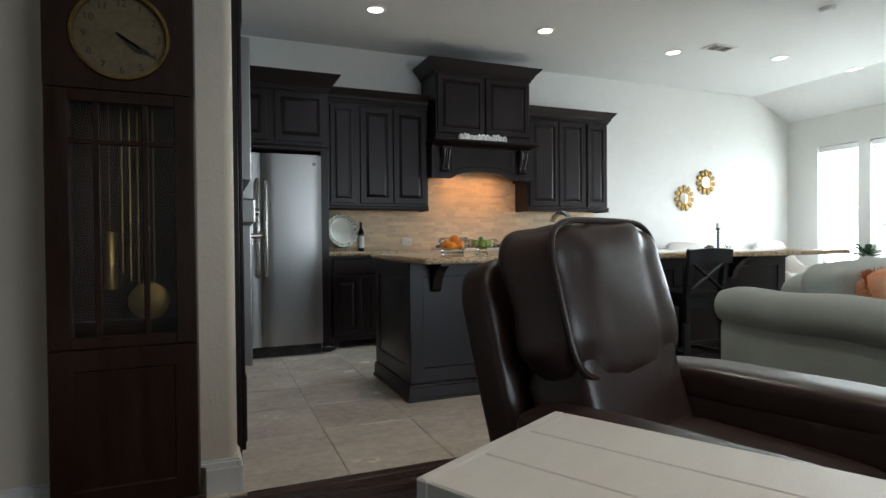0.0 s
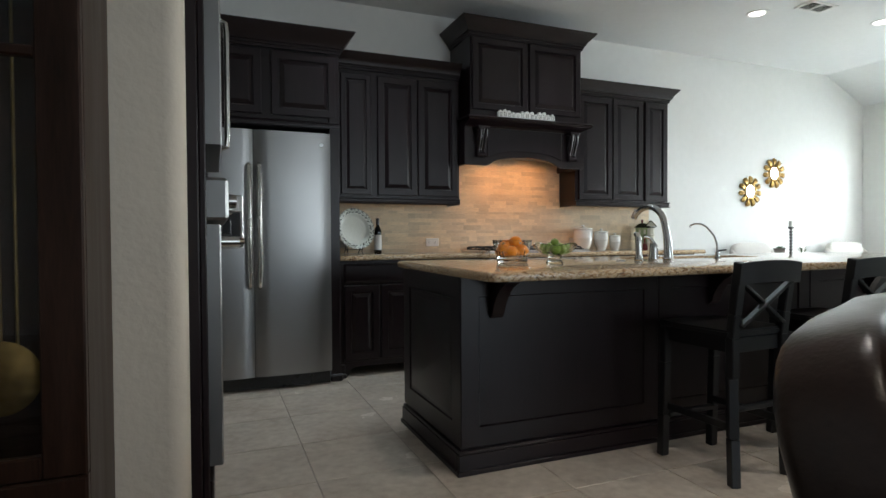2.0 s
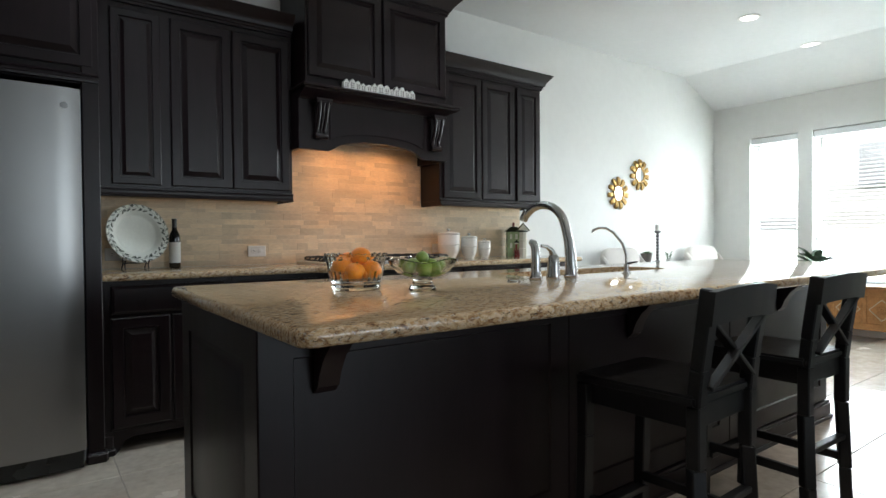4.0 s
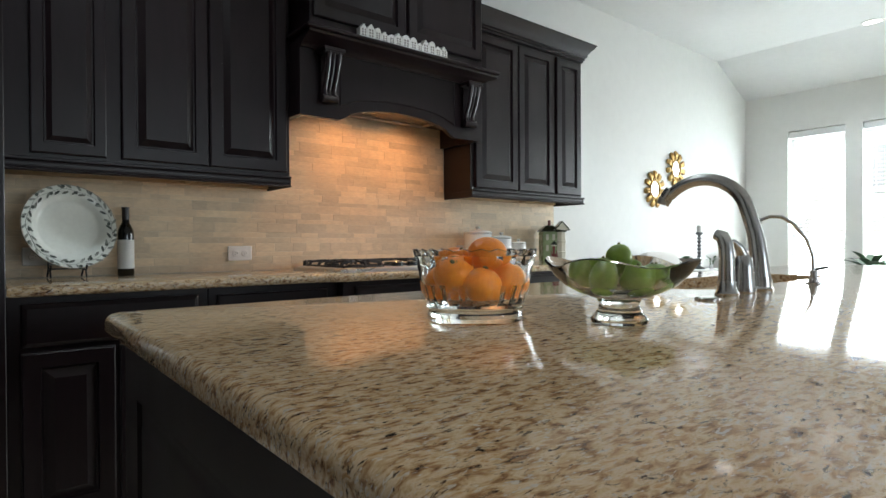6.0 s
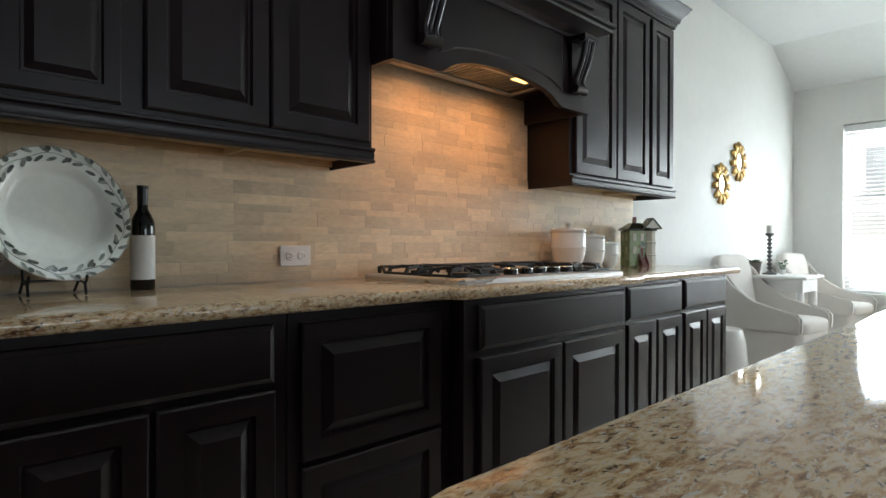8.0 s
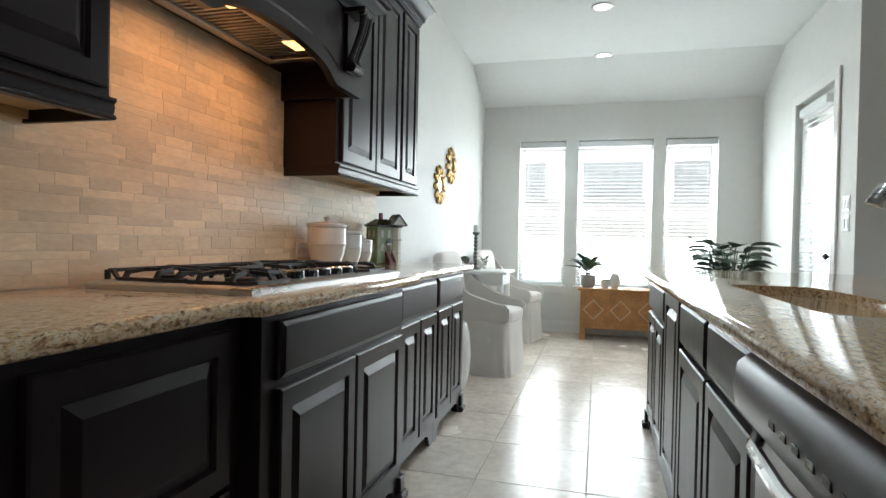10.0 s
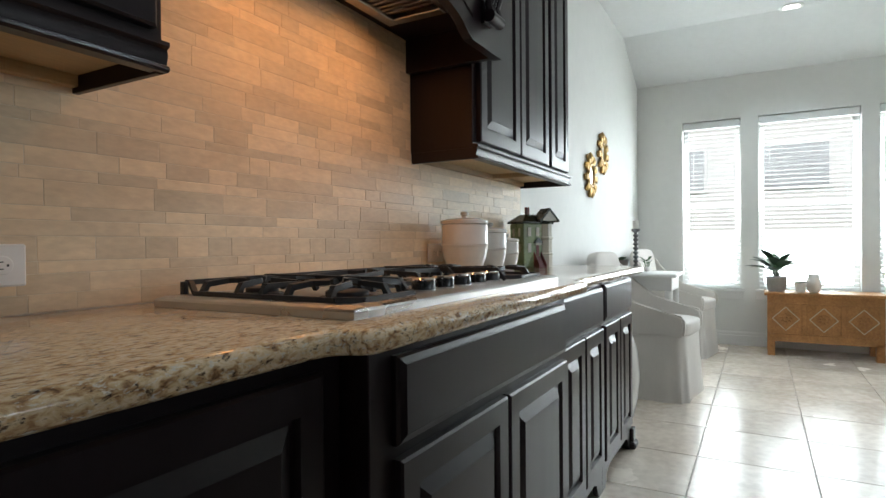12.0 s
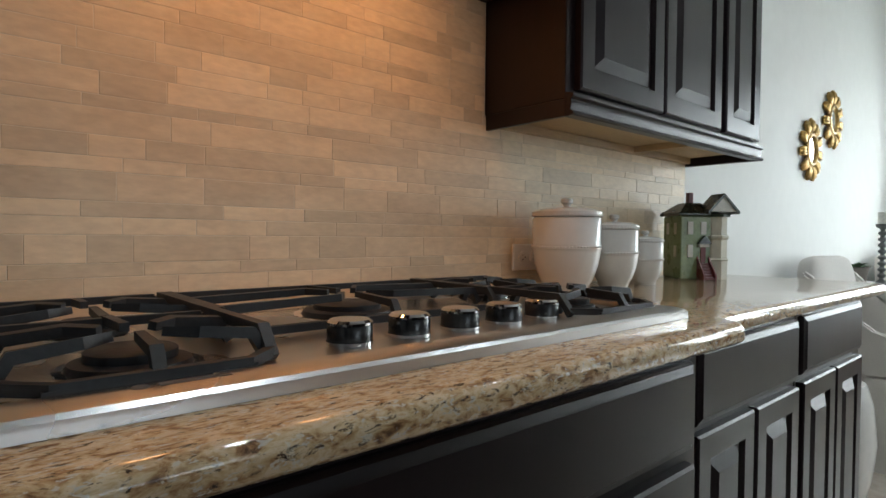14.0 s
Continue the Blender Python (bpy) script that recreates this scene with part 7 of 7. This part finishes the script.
# ---------------- tiles, laid last ----------------
T, G = 0.492, 0.005
tm = mesh_of("tile", box(-T / 2 + G / 2, T / 2 - G / 2, -0.2399 + G / 2, 0.2399 - G / 2, -0.01, 0.0, 0.0015), TILE)
TY = 0.4798
for i in range(19):
    for j in range(8):
        x, y = 4.09 + T * (i - 9 + 0.5), 5.095 + TY * (j - 5.5)
        xa, xb, ya, yb = max(x - T / 2, -0.46), min(x + T / 2, WX), max(y - TY / 2, 2.525), min(y + TY / 2, WY)
        if xb - xa < 0.03 or yb - ya < 0.03:
            continue
        whole = abs(xb - xa - T) < 1e-3 and abs(yb - ya - TY) < 1e-3
        if whole:
            ob = new("tile", tm)
            ob.location = (x, y, 0)
        else:
            ob = new("tile", mesh_of("tile_cut", box(xa + G / 2, xb - G / 2, ya + G / 2, yb - G / 2, -0.01, 0, 0.0015), TILE))
        ob.parent = floor
rr = random.Random(4)
y = -4.1
widths = 0.127
k = 0
long_ = mesh_of("plank", box(-0.9, 0.9, -widths / 2 + 0.001, widths / 2 - 0.001, -0.018, 0.0, 0.002), PLANK)
while y < 2.44:
    x = -3.1 + rr.uniform(-0.8, 0)
    while x < 5.6:
        if y > -1.0 and x > -1.6:
            short = min(1.8, 5.65 - x)
            if short < 0.05:
                break
            ob = new("plank", long_ if short > 1.799 else mesh_of("plank_cut", box(-0.9, -0.9 + short, -widths / 2 + 0.001, widths / 2 - 0.001, -0.018, 0.0, 0.002), PLANK))
            ob.location = (x + 0.9, y + widths / 2, 0)
            ob.parent = wood_floor
        x += 1.802
    y += widths

splash = thing("backsplash", "tumbled travertine tile backsplash in uneven running courses", "backsplash", kind="structure")
part("grout_bed", box(1.105, 4.525, WY - 0.0081, WY - 0.0005, 0.9142, 1.375, 0), MORTAR, splash)
part("grout_bed", box(2.218, 3.408, WY - 0.00805, WY - 0.0004, 1.376, 1.79, 0), MORTAR, splash)
COURSES = (0.033, 0.037, 0.023, 0.046, 0.029, 0.026, 0.048, 0.024, 0.035, 0.044, 0.021, 0.038, 0.03)
z, n = 0.9155, 0
rest = B()
while z < 1.785:
    h = COURSES[n % len(COURSES)] + (0.002 if n >= len(COURSES) else 0.0)
    n += 1
    xa, xb = (1.107, 4.523) if z + h < 1.38 else (2.224, 3.407)
    x = xa - rr.uniform(0, 0.15)
    while x < xb:
        w = rr.choice((0.075, 0.11, 0.15, 0.19, 0.24)) * rr.uniform(0.85, 1.15)
        a, b = max(x, xa), min(x + w, xb)
        if b - a > 0.012:
            piece = (a + 0.0004, b - 0.0004, WY - 0.0084 - rr.uniform(0.0, 0.0009), WY - 0.007, z + 0.0004, min(z + h, 1.79) - 0.0004, 0.0007)
            if 2.02 < a < 3.5:
                ob = new("tile", mesh_of("splash_tile", box(*piece), SPLASH, smooth=False))
                ob.parent = splash
            else:
                cbox(rest, *piece)
        x += w
    z += h
part("tile_field", rest, SPLASH_JOINED, splash, smooth=False)["kind"] = "stuff"
